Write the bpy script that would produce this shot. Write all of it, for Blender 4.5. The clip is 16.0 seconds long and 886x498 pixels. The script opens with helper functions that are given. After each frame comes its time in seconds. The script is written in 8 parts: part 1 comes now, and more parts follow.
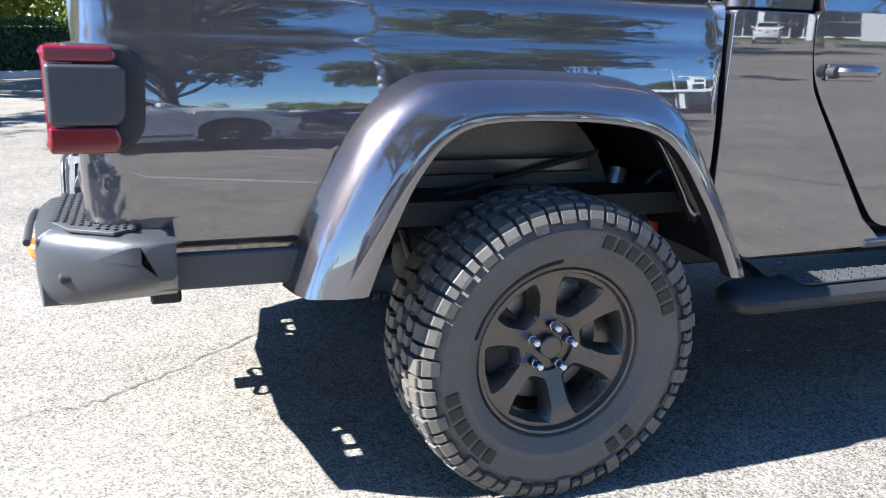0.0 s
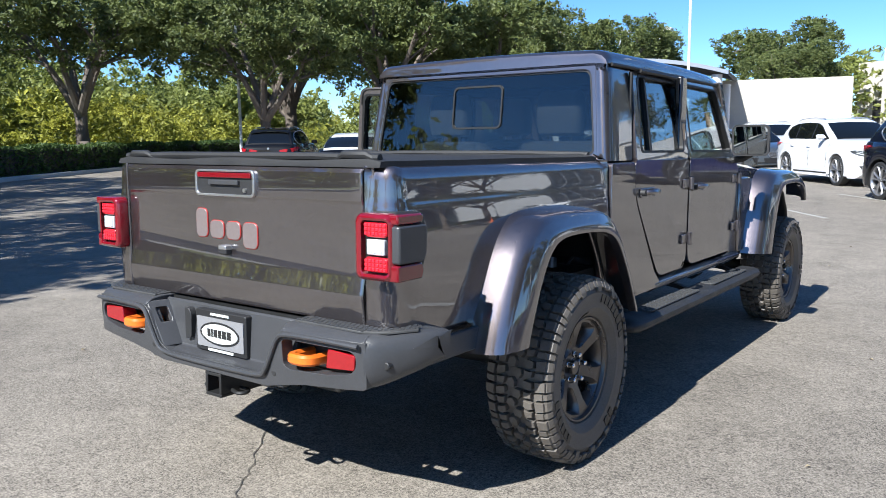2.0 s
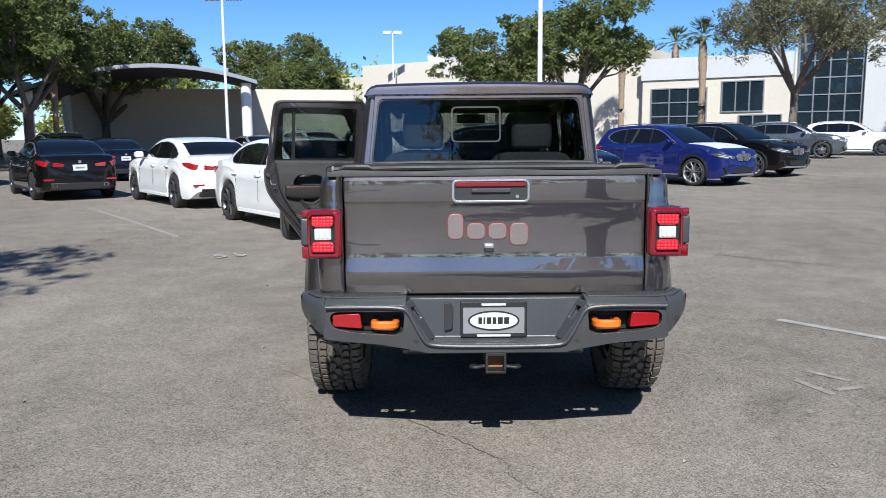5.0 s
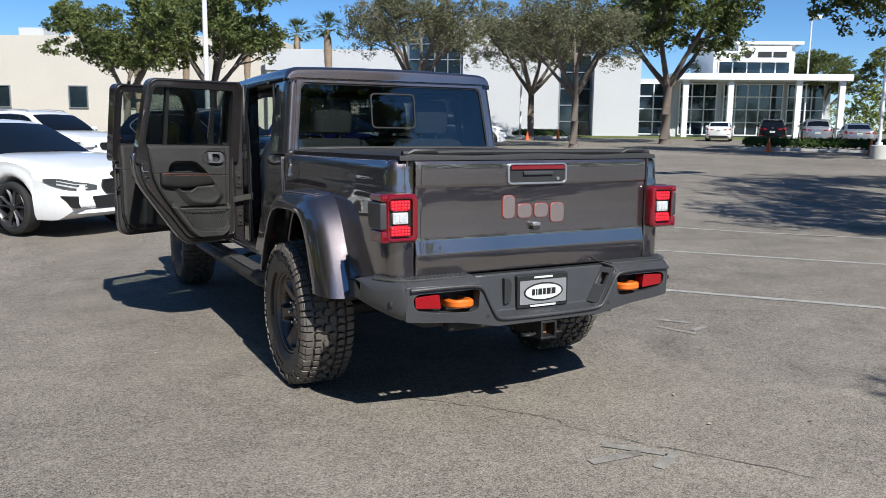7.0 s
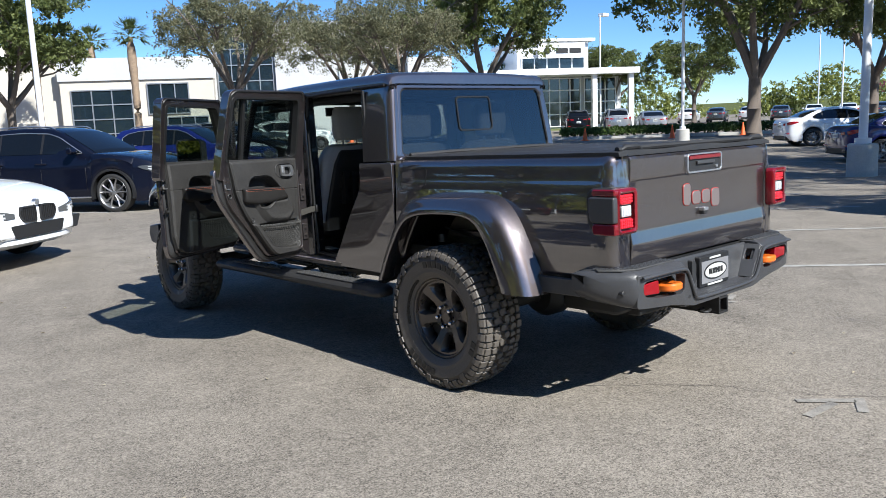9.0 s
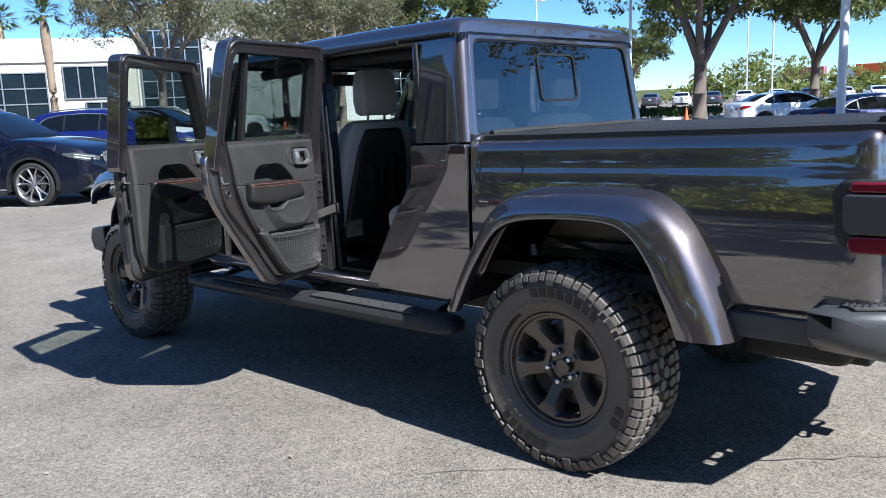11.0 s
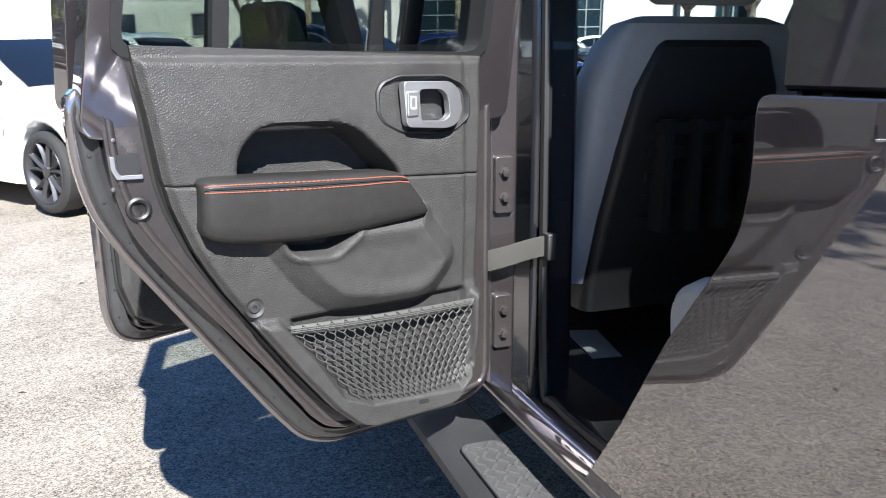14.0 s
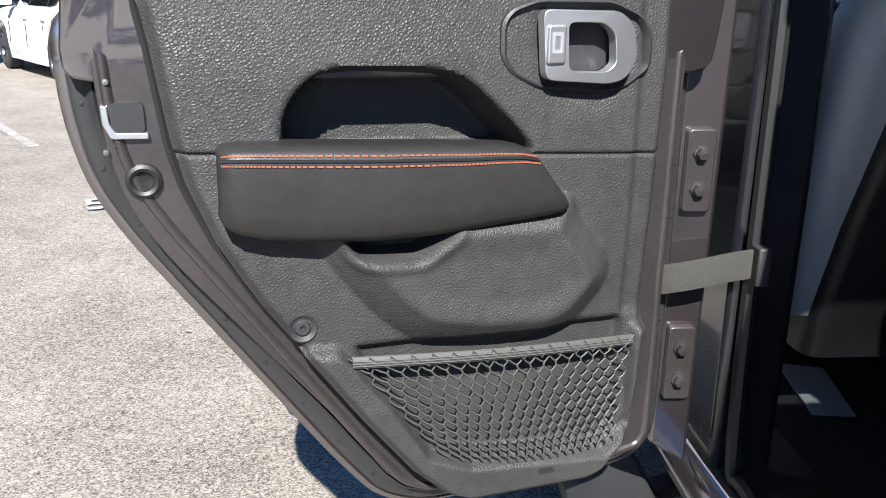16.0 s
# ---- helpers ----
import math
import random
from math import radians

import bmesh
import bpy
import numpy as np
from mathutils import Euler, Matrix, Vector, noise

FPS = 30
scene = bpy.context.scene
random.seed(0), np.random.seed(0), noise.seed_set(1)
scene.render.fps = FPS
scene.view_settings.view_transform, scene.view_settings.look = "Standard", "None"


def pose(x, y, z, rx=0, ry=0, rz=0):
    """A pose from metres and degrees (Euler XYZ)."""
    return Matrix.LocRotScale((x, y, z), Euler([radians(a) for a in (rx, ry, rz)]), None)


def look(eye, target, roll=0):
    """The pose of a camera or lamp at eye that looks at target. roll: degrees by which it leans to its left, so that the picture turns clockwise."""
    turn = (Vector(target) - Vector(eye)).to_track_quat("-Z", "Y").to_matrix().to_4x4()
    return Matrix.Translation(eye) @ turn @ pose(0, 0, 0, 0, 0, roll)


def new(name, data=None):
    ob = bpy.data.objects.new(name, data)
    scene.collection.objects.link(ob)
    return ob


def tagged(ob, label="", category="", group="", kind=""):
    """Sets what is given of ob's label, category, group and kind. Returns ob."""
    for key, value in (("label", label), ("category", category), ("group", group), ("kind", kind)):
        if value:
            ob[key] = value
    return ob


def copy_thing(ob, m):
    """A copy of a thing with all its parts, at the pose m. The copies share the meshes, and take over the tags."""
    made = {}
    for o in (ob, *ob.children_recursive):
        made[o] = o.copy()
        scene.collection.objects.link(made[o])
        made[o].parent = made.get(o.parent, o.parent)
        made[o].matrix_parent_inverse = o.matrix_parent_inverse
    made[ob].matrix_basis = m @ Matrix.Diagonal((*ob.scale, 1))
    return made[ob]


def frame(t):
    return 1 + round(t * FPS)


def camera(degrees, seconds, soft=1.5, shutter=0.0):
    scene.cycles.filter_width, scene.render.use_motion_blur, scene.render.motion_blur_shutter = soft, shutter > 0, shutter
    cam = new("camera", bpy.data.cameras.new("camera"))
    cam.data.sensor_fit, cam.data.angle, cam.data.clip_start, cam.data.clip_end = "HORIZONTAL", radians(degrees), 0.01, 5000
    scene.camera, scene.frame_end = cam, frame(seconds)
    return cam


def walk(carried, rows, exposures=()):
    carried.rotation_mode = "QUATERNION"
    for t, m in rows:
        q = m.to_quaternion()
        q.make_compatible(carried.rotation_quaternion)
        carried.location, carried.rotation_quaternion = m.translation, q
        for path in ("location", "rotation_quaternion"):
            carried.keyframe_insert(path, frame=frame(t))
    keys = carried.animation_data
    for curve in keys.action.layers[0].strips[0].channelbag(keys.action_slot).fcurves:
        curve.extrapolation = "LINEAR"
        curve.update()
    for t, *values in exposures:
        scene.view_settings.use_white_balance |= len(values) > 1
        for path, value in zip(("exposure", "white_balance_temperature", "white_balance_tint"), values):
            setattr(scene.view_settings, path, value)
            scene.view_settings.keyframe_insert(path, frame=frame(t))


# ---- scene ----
PATH = [
    (0, (2.557, -0.927, 1.162), (0.754, -0.248, 0.626), 0.90),
    (0.5, (2.722, -1.464, 1.250), (0.978, -0.561, 0.869), 1.00),
    (1, (2.720, -1.994, 1.299), (1.151, -0.800, 0.967), 0.70),
    (1.5, (2.618, -2.486, 1.336), (1.261, -1.049, 1.031), 0.10),
    (2, (2.371, -2.956, 1.360), (1.197, -1.362, 1.077), -0.70),
    (2.5, (2.044, -3.395, 1.410), (1.013, -1.703, 1.136), -2.30),
    (3, (1.634, -3.729, 1.429), (0.791, -1.936, 1.158), -2.40),
    (3.5, (1.185, -4.007, 1.441), (0.644, -2.102, 1.164), -1.50),
    (4, (0.741, -4.217, 1.452), (0.337, -2.279, 1.169), -1.60),
    (4.2, (0.557, -4.300, 1.437), (0.241, -2.345, 1.154), -1.20),
    (4.7, (0.082, -4.455, 1.435), (-0.049, -2.472, 1.150), -0.72),
    (5.25, (-0.477, -4.514, 1.432), (-0.366, -2.525, 1.150), -0.20),
    (5.8, (-1.039, -4.477, 1.429), (-0.667, -2.520, 1.146), 0.32),
    (6.3, (-1.521, -4.378, 1.424), (-0.916, -2.493, 1.134), 0.80),
    (6.5, (-1.712, -4.341, 1.407), (-1.037, -2.482, 1.108), 0.60),
    (7, (-2.162, -4.203, 1.416), (-1.244, -2.453, 1.108), 0.70),
    (7.5, (-2.607, -3.986, 1.426), (-1.566, -2.305, 1.121), 0.60),
    (8, (-3.044, -3.766, 1.426), (-1.832, -2.204, 1.122), 0.40),
    (8.5, (-3.426, -3.474, 1.422), (-2.164, -1.952, 1.124), -1.30),
    (9, (-3.755, -3.221, 1.436), (-2.441, -1.745, 1.127), -2.20),
    (9.2, (-3.831, -3.121, 1.423), (-2.510, -1.654, 1.106), -2.50),
    (9.7, (-3.959, -2.798, 1.415), (-2.597, -1.371, 1.087), -2.43),
    (10.25, (-3.804, -2.334, 1.395), (-2.402, -0.947, 1.058), -2.35),
    (10.8, (-3.463, -1.843, 1.376), (-2.033, -0.488, 1.031), -2.27),
    (11.3, (-3.101, -1.449, 1.369), (-1.659, -0.108, 1.018), -2.20),
    (11.5, (-2.947, -1.293, 1.365), (-1.499, 0.041, 1.012), -2.20),
    (12, (-2.606, -0.965, 1.372), (-1.158, 0.367, 1.011), -1.30),
    (12.5, (-2.236, -0.631, 1.354), (-0.820, 0.733, 0.988), -0.40),
    (13, (-1.889, -0.322, 1.318), (-0.652, 1.202, 0.937), -0.50),
    (13.5, (-1.609, -0.061, 1.287), (-0.697, 1.661, 0.836), 0.10),
    (14, (-1.423, 0.136, 1.263), (-0.785, 1.968, 0.779), -0.10),
    (14.5, (-1.285, 0.275, 1.257), (-0.985, 2.184, 0.741), -0.50),
    (15, (-1.196, 0.340, 1.270), (-1.093, 2.261, 0.721), 0.30),
    (15.5, (-1.184, 0.384, 1.275), (-1.107, 2.298, 0.700), 0.70),
    (16, (-1.212, 0.520, 1.229), (-1.097, 2.422, 0.619), 0.70),
]
cam = camera(58.4, 16.0, soft=0.65, shutter=0.15)
walk(cam, [(t, look(e, g, r)) for t, e, g, r in PATH],
     exposures=[(0.0, 2.02, 5750, 8), (0.5, 1.80, 5800, 8), (1.0, 1.55, 5850, 8), (2.0, 1.10, 5950, 8), (3.0, 0.80, 5950, 8), (3.5, 0.64, 5950, 8), (4.2, 0.66, 5950, 8), (6.5, 0.38, 6200, 8), (7.5, 0.52, 6200, 8), (8.5, 0.68, 6150, 8), (9.0, 0.82, 6100, 8), (11.5, 1.36, 5700, 10), (12.0, 1.72, 5650, 10), (12.5, 2.12, 5650, 10), (13.0, 2.48, 5750, 10), (14.0, 2.0, 6050, 10), (14.5, 1.82, 6100, 10), (16.0, 1.66, 6100, 10)])

# ---- daylight: low-autumn sun from straight behind the truck ----
SUN_EL = radians(42.0)
SUN_AZ = radians(181.0)          # compass direction of the sun, from +y towards +x
world = bpy.data.worlds.new("sky")
scene.world = world
world.use_nodes = True
wn = world.node_tree
sky = wn.nodes.new("ShaderNodeTexSky")
sky.sky_type = "NISHITA"
sky.sun_disc = False
sky.sun_elevation = SUN_EL
sky.sun_rotation = SUN_AZ
sky.altitude = 2500
sky.air_density, sky.dust_density, sky.ozone_density = 1.0, 0.0, 6.0
sat = wn.nodes.new("ShaderNodeHueSaturation")
sat.inputs["Saturation"].default_value = 1.10
wn.links.new(sky.outputs[0], sat.inputs["Color"])
wn.links.new(sat.outputs[0], wn.nodes["Background"].inputs[0])
wn.nodes["Background"].inputs[1].default_value = 0.088
sun_data = bpy.data.lights.new("sun", "SUN")
sun_data.energy, sun_data.angle, sun_data.color = 5.0, radians(0.53), (1.0, 0.95, 0.87)
sun = new("sun", sun_data)
sd = Vector((math.sin(SUN_AZ) * math.cos(SUN_EL), math.cos(SUN_AZ) * math.cos(SUN_EL), math.sin(SUN_EL)))
sun.matrix_world = look(sd * 60, (0, 0, 0))


# ---- materials ----
def mat(name, color, rough=0.5, metal=0.0, coat=0.0, vary=0.0, vscale=6.0, bump=0.0, bscale=200.0, spec=0.5,
        trans=0.0, emit=None, rand=0.0, ior=1.5, alpha=1.0):
    """A procedural surface: colour varied at two scales, roughness varied, fine relief."""
    m = bpy.data.materials.new(name)
    m.use_nodes = True
    nt = m.node_tree
    b = nt.nodes["Principled BSDF"]
    b.inputs["Base Color"].default_value = (*color, 1)
    b.inputs["Roughness"].default_value = rough
    b.inputs["Metallic"].default_value = metal
    b.inputs["Coat Weight"].default_value = coat
    b.inputs["Coat Roughness"].default_value = 0.04
    b.inputs["Specular IOR Level"].default_value = spec
    b.inputs["Transmission Weight"].default_value = trans
    b.inputs["IOR"].default_value = ior
    if emit:
        b.inputs["Emission Color"].default_value = (*emit[:3], 1)
        b.inputs["Emission Strength"].default_value = emit[3]
    tc = nt.nodes.new("ShaderNodeTexCoord")
    if vary or rand:
        n1 = nt.nodes.new("ShaderNodeTexNoise")
        n1.inputs["Scale"].default_value, n1.inputs["Detail"].default_value = vscale, 5
        n2 = nt.nodes.new("ShaderNodeTexNoise")
        n2.inputs["Scale"].default_value, n2.inputs["Detail"].default_value = vscale * 14, 3
        nt.links.new(tc.outputs["Object"], n1.inputs["Vector"])
        nt.links.new(tc.outputs["Object"], n2.inputs["Vector"])
        add = nt.nodes.new("ShaderNodeMath"); add.operation = "ADD"
        nt.links.new(n1.outputs["Fac"], add.inputs[0]); nt.links.new(n2.outputs["Fac"], add.inputs[1])
        last = add
        if rand:
            inf = nt.nodes.new("ShaderNodeObjectInfo")
            mul = nt.nodes.new("ShaderNodeMath"); mul.operation = "MULTIPLY_ADD"
            mul.inputs[1].default_value = rand / max(vary, 0.01)
            nt.links.new(inf.outputs["Random"], mul.inputs[0]); nt.links.new(add.outputs[0], mul.inputs[2])
            last = mul
        rmp = nt.nodes.new("ShaderNodeMapRange")
        rmp.inputs["From Min"].default_value, rmp.inputs["From Max"].default_value = 0.6, 1.4
        rmp.inputs["To Min"].default_value, rmp.inputs["To Max"].default_value = 1 - vary, 1 + vary
        nt.links.new(last.outputs[0], rmp.inputs["Value"])
        hs = nt.nodes.new("ShaderNodeHueSaturation")
        hs.inputs["Color"].default_value = (*color, 1)
        nt.links.new(rmp.outputs[0], hs.inputs["Value"])
        nt.links.new(hs.outputs[0], b.inputs["Base Color"])
        rr = nt.nodes.new("ShaderNodeMapRange")
        rr.inputs["From Min"].default_value, rr.inputs["From Max"].default_value = 0.3, 0.7
        rr.inputs["To Min"].default_value, rr.inputs["To Max"].default_value = max(0.02, rough * 0.85), min(1, rough * 1.15)
        nt.links.new(n1.outputs["Fac"], rr.inputs["Value"])
        nt.links.new(rr.outputs[0], b.inputs["Roughness"])
    if bump:
        n3 = nt.nodes.new("ShaderNodeTexNoise")
        n3.inputs["Scale"].default_value, n3.inputs["Detail"].default_value = bscale, 3
        nt.links.new(tc.outputs["Object"], n3.inputs["Vector"])
        bp = nt.nodes.new("ShaderNodeBump")
        bp.inputs["Strength"].default_value, bp.inputs["Distance"].default_value = bump, 0.002
        nt.links.new(n3.outputs["Fac"], bp.inputs["Height"])
        nt.links.new(bp.outputs[0], b.inputs["Normal"])
    return m


def paint(name, color, metal=0.6, rough=0.38, cior=1.5, spec=0.5):
    """Car paint: fine metal flake under clear coat, with a little dust."""
    m = mat(name, color, rough, metal, coat=1.0, vary=0.07, vscale=2.5, spec=spec)
    nt = m.node_tree
    b = nt.nodes["Principled BSDF"]
    b.inputs["Coat Roughness"].default_value = 0.015
    b.inputs["Coat IOR"].default_value = cior
    tc = nt.nodes["Texture Coordinate"]
    v = nt.nodes.new("ShaderNodeTexVoronoi")
    v.inputs["Scale"].default_value = 900
    nt.links.new(tc.outputs["Object"], v.inputs["Vector"])
    bp = nt.nodes.new("ShaderNodeBump")
    bp.inputs["Strength"].default_value, bp.inputs["Distance"].default_value = 0.25, 0.0004
    nt.links.new(v.outputs["Color"], bp.inputs["Height"])
    nt.links.new(bp.outputs[0], b.inputs["Normal"])
    return m


def glass_mat(name, tint, dark=0.5, rough=0.0, skin=0.04):
    """Window glass: a tinted see-through sheet with a mirror skin that grows at grazing angles."""
    m = bpy.data.materials.new(name)
    m.use_nodes = True
    nt = m.node_tree
    for n in list(nt.nodes):
        if n.type != "OUTPUT_MATERIAL":
            nt.nodes.remove(n)
    t = nt.nodes.new("ShaderNodeBsdfTransparent")
    t.inputs[0].default_value = (tint[0] * dark, tint[1] * dark, tint[2] * dark, 1)
    g = nt.nodes.new("ShaderNodeBsdfGlossy")
    g.inputs["Roughness"].default_value = rough
    lw = nt.nodes.new("ShaderNodeLayerWeight")
    lw.inputs["Blend"].default_value = 0.5
    pw = nt.nodes.new("ShaderNodeMath"); pw.operation = "POWER"; pw.inputs[1].default_value = 3.0
    nt.links.new(lw.outputs["Facing"], pw.inputs[0])
    f = nt.nodes.new("ShaderNodeMath"); f.operation = "MULTIPLY_ADD"
    f.inputs[1].default_value, f.inputs[2].default_value = 1 - skin, skin
    nt.links.new(pw.outputs[0], f.inputs[0])
    mx = nt.nodes.new("ShaderNodeMixShader")
    nt.links.new(f.outputs[0], mx.inputs[0])
    nt.links.new(t.outputs[0], mx.inputs[1])
    nt.links.new(g.outputs[0], mx.inputs[2])
    nt.links.new(mx.outputs[0], [n for n in nt.nodes if n.type == "OUTPUT_MATERIAL"][0].inputs[0])
    return m


def asphalt_mat(name, dark, light, grain=190.0, patch=True):
    m = bpy.data.materials.new(name)
    m.use_nodes = True
    nt = m.node_tree
    b = nt.nodes["Principled BSDF"]
    b.inputs["Roughness"].default_value = 0.9
    b.inputs["Specular IOR Level"].default_value = 0.25
    tc = nt.nodes.new("ShaderNodeTexCoord")

    def nz(scale, detail=4, kind="ShaderNodeTexNoise"):
        n = nt.nodes.new(kind)
        n.inputs["Scale"].default_value = scale
        if kind.endswith("Noise"):
            n.inputs["Detail"].default_value = detail
        nt.links.new(tc.outputs["Object"], n.inputs["Vector"])
        return n
    stones = nz(grain, kind="ShaderNodeTexVoronoi")
    fine = nz(grain * 0.55, 3)
    mid = nz(2.2, 6)
    big = nz(0.22, 5)
    sep = nt.nodes.new("ShaderNodeSeparateColor")
    nt.links.new(stones.outputs["Color"], sep.inputs[0])

    def mth(op, a, c, d=None):
        n = nt.nodes.new("ShaderNodeMath"); n.operation = op
        for i, v in enumerate((a, c, d)):
            if v is None:
                continue
            if hasattr(v, "is_output"):
                nt.links.new(v, n.inputs[i])
            else:
                n.inputs[i].default_value = v
        return n.outputs[0]
    f = mth("MULTIPLY_ADD", sep.outputs[0], 0.55, mth("MULTIPLY", fine.outputs["Fac"], 0.55))
    f = mth("MULTIPLY_ADD", nz(46.0, 2).outputs["Fac"], 0.42, f)
    f = mth("MULTIPLY_ADD", nz(15.0, 3).outputs["Fac"], 0.26, f)
    f = mth("MULTIPLY_ADD", mid.outputs["Fac"], 0.35, f)
    f = mth("MULTIPLY_ADD", big.outputs["Fac"], 0.45, f)
    ramp = nt.nodes.new("ShaderNodeMapRange")
    ramp.inputs["From Min"].default_value, ramp.inputs["From Max"].default_value = 0.92, 1.84
    nt.links.new(f, ramp.inputs["Value"])
    mix = nt.nodes.new("ShaderNodeMix"); mix.data_type = "RGBA"
    mix.inputs["A"].default_value, mix.inputs["B"].default_value = (*dark, 1), (*light, 1)
    nt.links.new(ramp.outputs[0], mix.inputs["Factor"])
    col = mix.outputs["Result"]
    if patch:
        # old oil stains
        st = nz(0.9, 3)
        cut = nt.nodes.new("ShaderNodeMapRange")
        cut.inputs["From Min"].default_value, cut.inputs["From Max"].default_value = 0.62, 0.78
        cut.inputs["To Min"].default_value, cut.inputs["To Max"].default_value = 0.0, 0.4
        nt.links.new(st.outputs["Fac"], cut.inputs["Value"])
        m2 = nt.nodes.new("ShaderNodeMix"); m2.data_type = "RGBA"
        m2.inputs["B"].default_value = (dark[0] * 0.7, dark[1] * 0.7, dark[2] * 0.7, 1)
        nt.links.new(cut.outputs[0], m2.inputs["Factor"]); nt.links.new(col, m2.inputs["A"])
        col = m2.outputs["Result"]
    nt.links.new(col, b.inputs["Base Color"])
    bp = nt.nodes.new("ShaderNodeBump")
    bp.inputs["Strength"].default_value, bp.inputs["Distance"].default_value = 0.22, 0.003
    nt.links.new(f, bp.inputs["Height"])
    nt.links.new(bp.outputs[0], b.inputs["Normal"])
    return m


def grained(name, color, rough, scale, depth):
    """Moulded leather-grain plastic: rounded cells parted by fine creases, with scuffs and dust."""
    m = mat(name, color, rough, vary=0.22, vscale=5.0, spec=0.32)
    nt = m.node_tree
    tc = nt.nodes["Texture Coordinate"]
    nz = nt.nodes.new("ShaderNodeTexNoise")
    nz.inputs["Scale"].default_value, nz.inputs["Detail"].default_value = scale * 0.5, 2
    mp = nt.nodes.new("ShaderNodeVectorMath"); mp.operation = "MULTIPLY_ADD"
    mp.inputs[1].default_value = (0.0014, 0.0014, 0.0014)
    nt.links.new(tc.outputs["Object"], nz.inputs["Vector"])
    nt.links.new(nz.outputs["Color"], mp.inputs[0]); nt.links.new(tc.outputs["Object"], mp.inputs[2])
    v = nt.nodes.new("ShaderNodeTexVoronoi"); v.feature = "DISTANCE_TO_EDGE"
    v.inputs["Scale"].default_value = scale
    nt.links.new(mp.outputs[0], v.inputs["Vector"])
    cr = nt.nodes.new("ShaderNodeMapRange")
    cr.inputs["From Max"].default_value = 0.45
    nt.links.new(v.outputs["Distance"], cr.inputs["Value"])
    bp = nt.nodes.new("ShaderNodeBump")
    bp.inputs["Strength"].default_value, bp.inputs["Distance"].default_value = depth, 0.0009
    nt.links.new(cr.outputs[0], bp.inputs["Height"])
    nt.links.new(bp.outputs[0], nt.nodes["Principled BSDF"].inputs["Normal"])
    return m


M_PAINT = paint("granite_metallic_paint", (0.084, 0.071, 0.073), 0.85, 0.42, 2.5)
M_PAINT_IN = mat("door_shell_paint", (0.098, 0.086, 0.085), 0.32, 0.75, coat=0.4, vary=0.15, vscale=8)
M_BLACKPL = mat("black_plastic", (0.022, 0.022, 0.023), 0.55, vary=0.18, vscale=9, bump=0.25, bscale=500)
# body paint of the centre pillar with its shade put into the near-black colour
M_PILLARSHADE = mat("shaded_pillar_paint", (0.012, 0.0125, 0.016), 0.25, coat=0.8, vary=0.1)
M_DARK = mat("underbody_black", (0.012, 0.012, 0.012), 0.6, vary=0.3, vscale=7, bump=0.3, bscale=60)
M_LINER = mat("wheel_liner_plastic", (0.016, 0.016, 0.016), 0.45, vary=0.3, vscale=5, bump=0.3, bscale=40)
M_BUMPER = mat("bumper_grey_plastic", (0.050, 0.051, 0.055), 0.36, vary=0.1, vscale=7, bump=0.25, bscale=600)
M_STEPPAD = mat("grip_pad", (0.05, 0.05, 0.05), 0.6, vary=0.2, vscale=14)
M_RUBBER = mat("tyre_rubber", (0.105, 0.093, 0.080), 0.55, vary=0.25, vscale=9, bump=0.25, bscale=300)
M_RUBBER2 = mat("tyre_letter_rubber", (0.012, 0.012, 0.012), 0.4)
M_RIM = mat("satin_black_alloy", (0.135, 0.122, 0.112), 0.30, 0.75, vary=0.15, vscale=12)
M_CHROME = mat("chrome", (0.75, 0.75, 0.77), 0.12, 1.0, vary=0.05)
M_SATIN = mat("satin_silver", (0.62, 0.62, 0.63), 0.32, 0.9, vary=0.06)
M_STEPBAR = mat("worn_step_metal", (0.13, 0.13, 0.13), 0.45, 0.5, vary=0.2)
M_STEEL = mat("brake_steel", (0.3, 0.29, 0.28), 0.4, 0.9, vary=0.2)
M_ORANGE = mat("orange_coated_steel", (0.75, 0.16, 0.015), 0.38, coat=0.4, vary=0.06)
M_REDLENS = mat("red_lens", (0.17, 0.004, 0.011), 0.12, coat=1.0, vary=0.1, vscale=30)
M_REDLIT = mat("red_lamp_lens", (0.50, 0.008, 0.02), 0.2, coat=1.0, vary=0.2, vscale=60)
M_REDFACET = mat("red_lamp_facets", (0.75, 0.02, 0.04), 0.4, vary=0.2, vscale=90)
M_WHITELENS = mat("clear_lamp_lens", (0.52, 0.54, 0.56), 0.15, coat=1.0, vary=0.15, vscale=60)
M_REDREFL = mat("red_reflector", (0.27, 0.006, 0.010), 0.2, coat=0.8, vary=0.15, vscale=80)
M_TONNEAU = mat("black_vinyl", (0.02, 0.02, 0.021), 0.6, vary=0.15, vscale=5, bump=0.4, bscale=350)
M_TRIM = grained("black_grained_trim", (0.034, 0.0330, 0.0320), 0.52, 270.0, 0.68)
M_ARM = grained("black_soft_vinyl", (0.020, 0.0190, 0.0182), 0.44, 330.0, 0.22)
M_STITCH = mat("orange_thread", (0.27, 0.075, 0.04), 0.7)
M_NET = mat("black_net", (0.05, 0.05, 0.047), 0.6, vary=0.1)
M_STRAP = mat("woven_strap", (0.042, 0.040, 0.035), 0.9, vary=0.3, vscale=120, bump=0.8, bscale=900)
M_SEATGREY = mat("light_grey_leather", (0.36, 0.37, 0.37), 0.5, vary=0.08, vscale=5, bump=0.25, bscale=300)
M_SEATBLACK = mat("black_leather", (0.014, 0.014, 0.014), 0.5, vary=0.15, bump=0.3, bscale=300)
M_CARPET = mat("black_carpet", (0.012, 0.012, 0.013), 0.95, vary=0.3, vscale=50, bump=0.6, bscale=800)
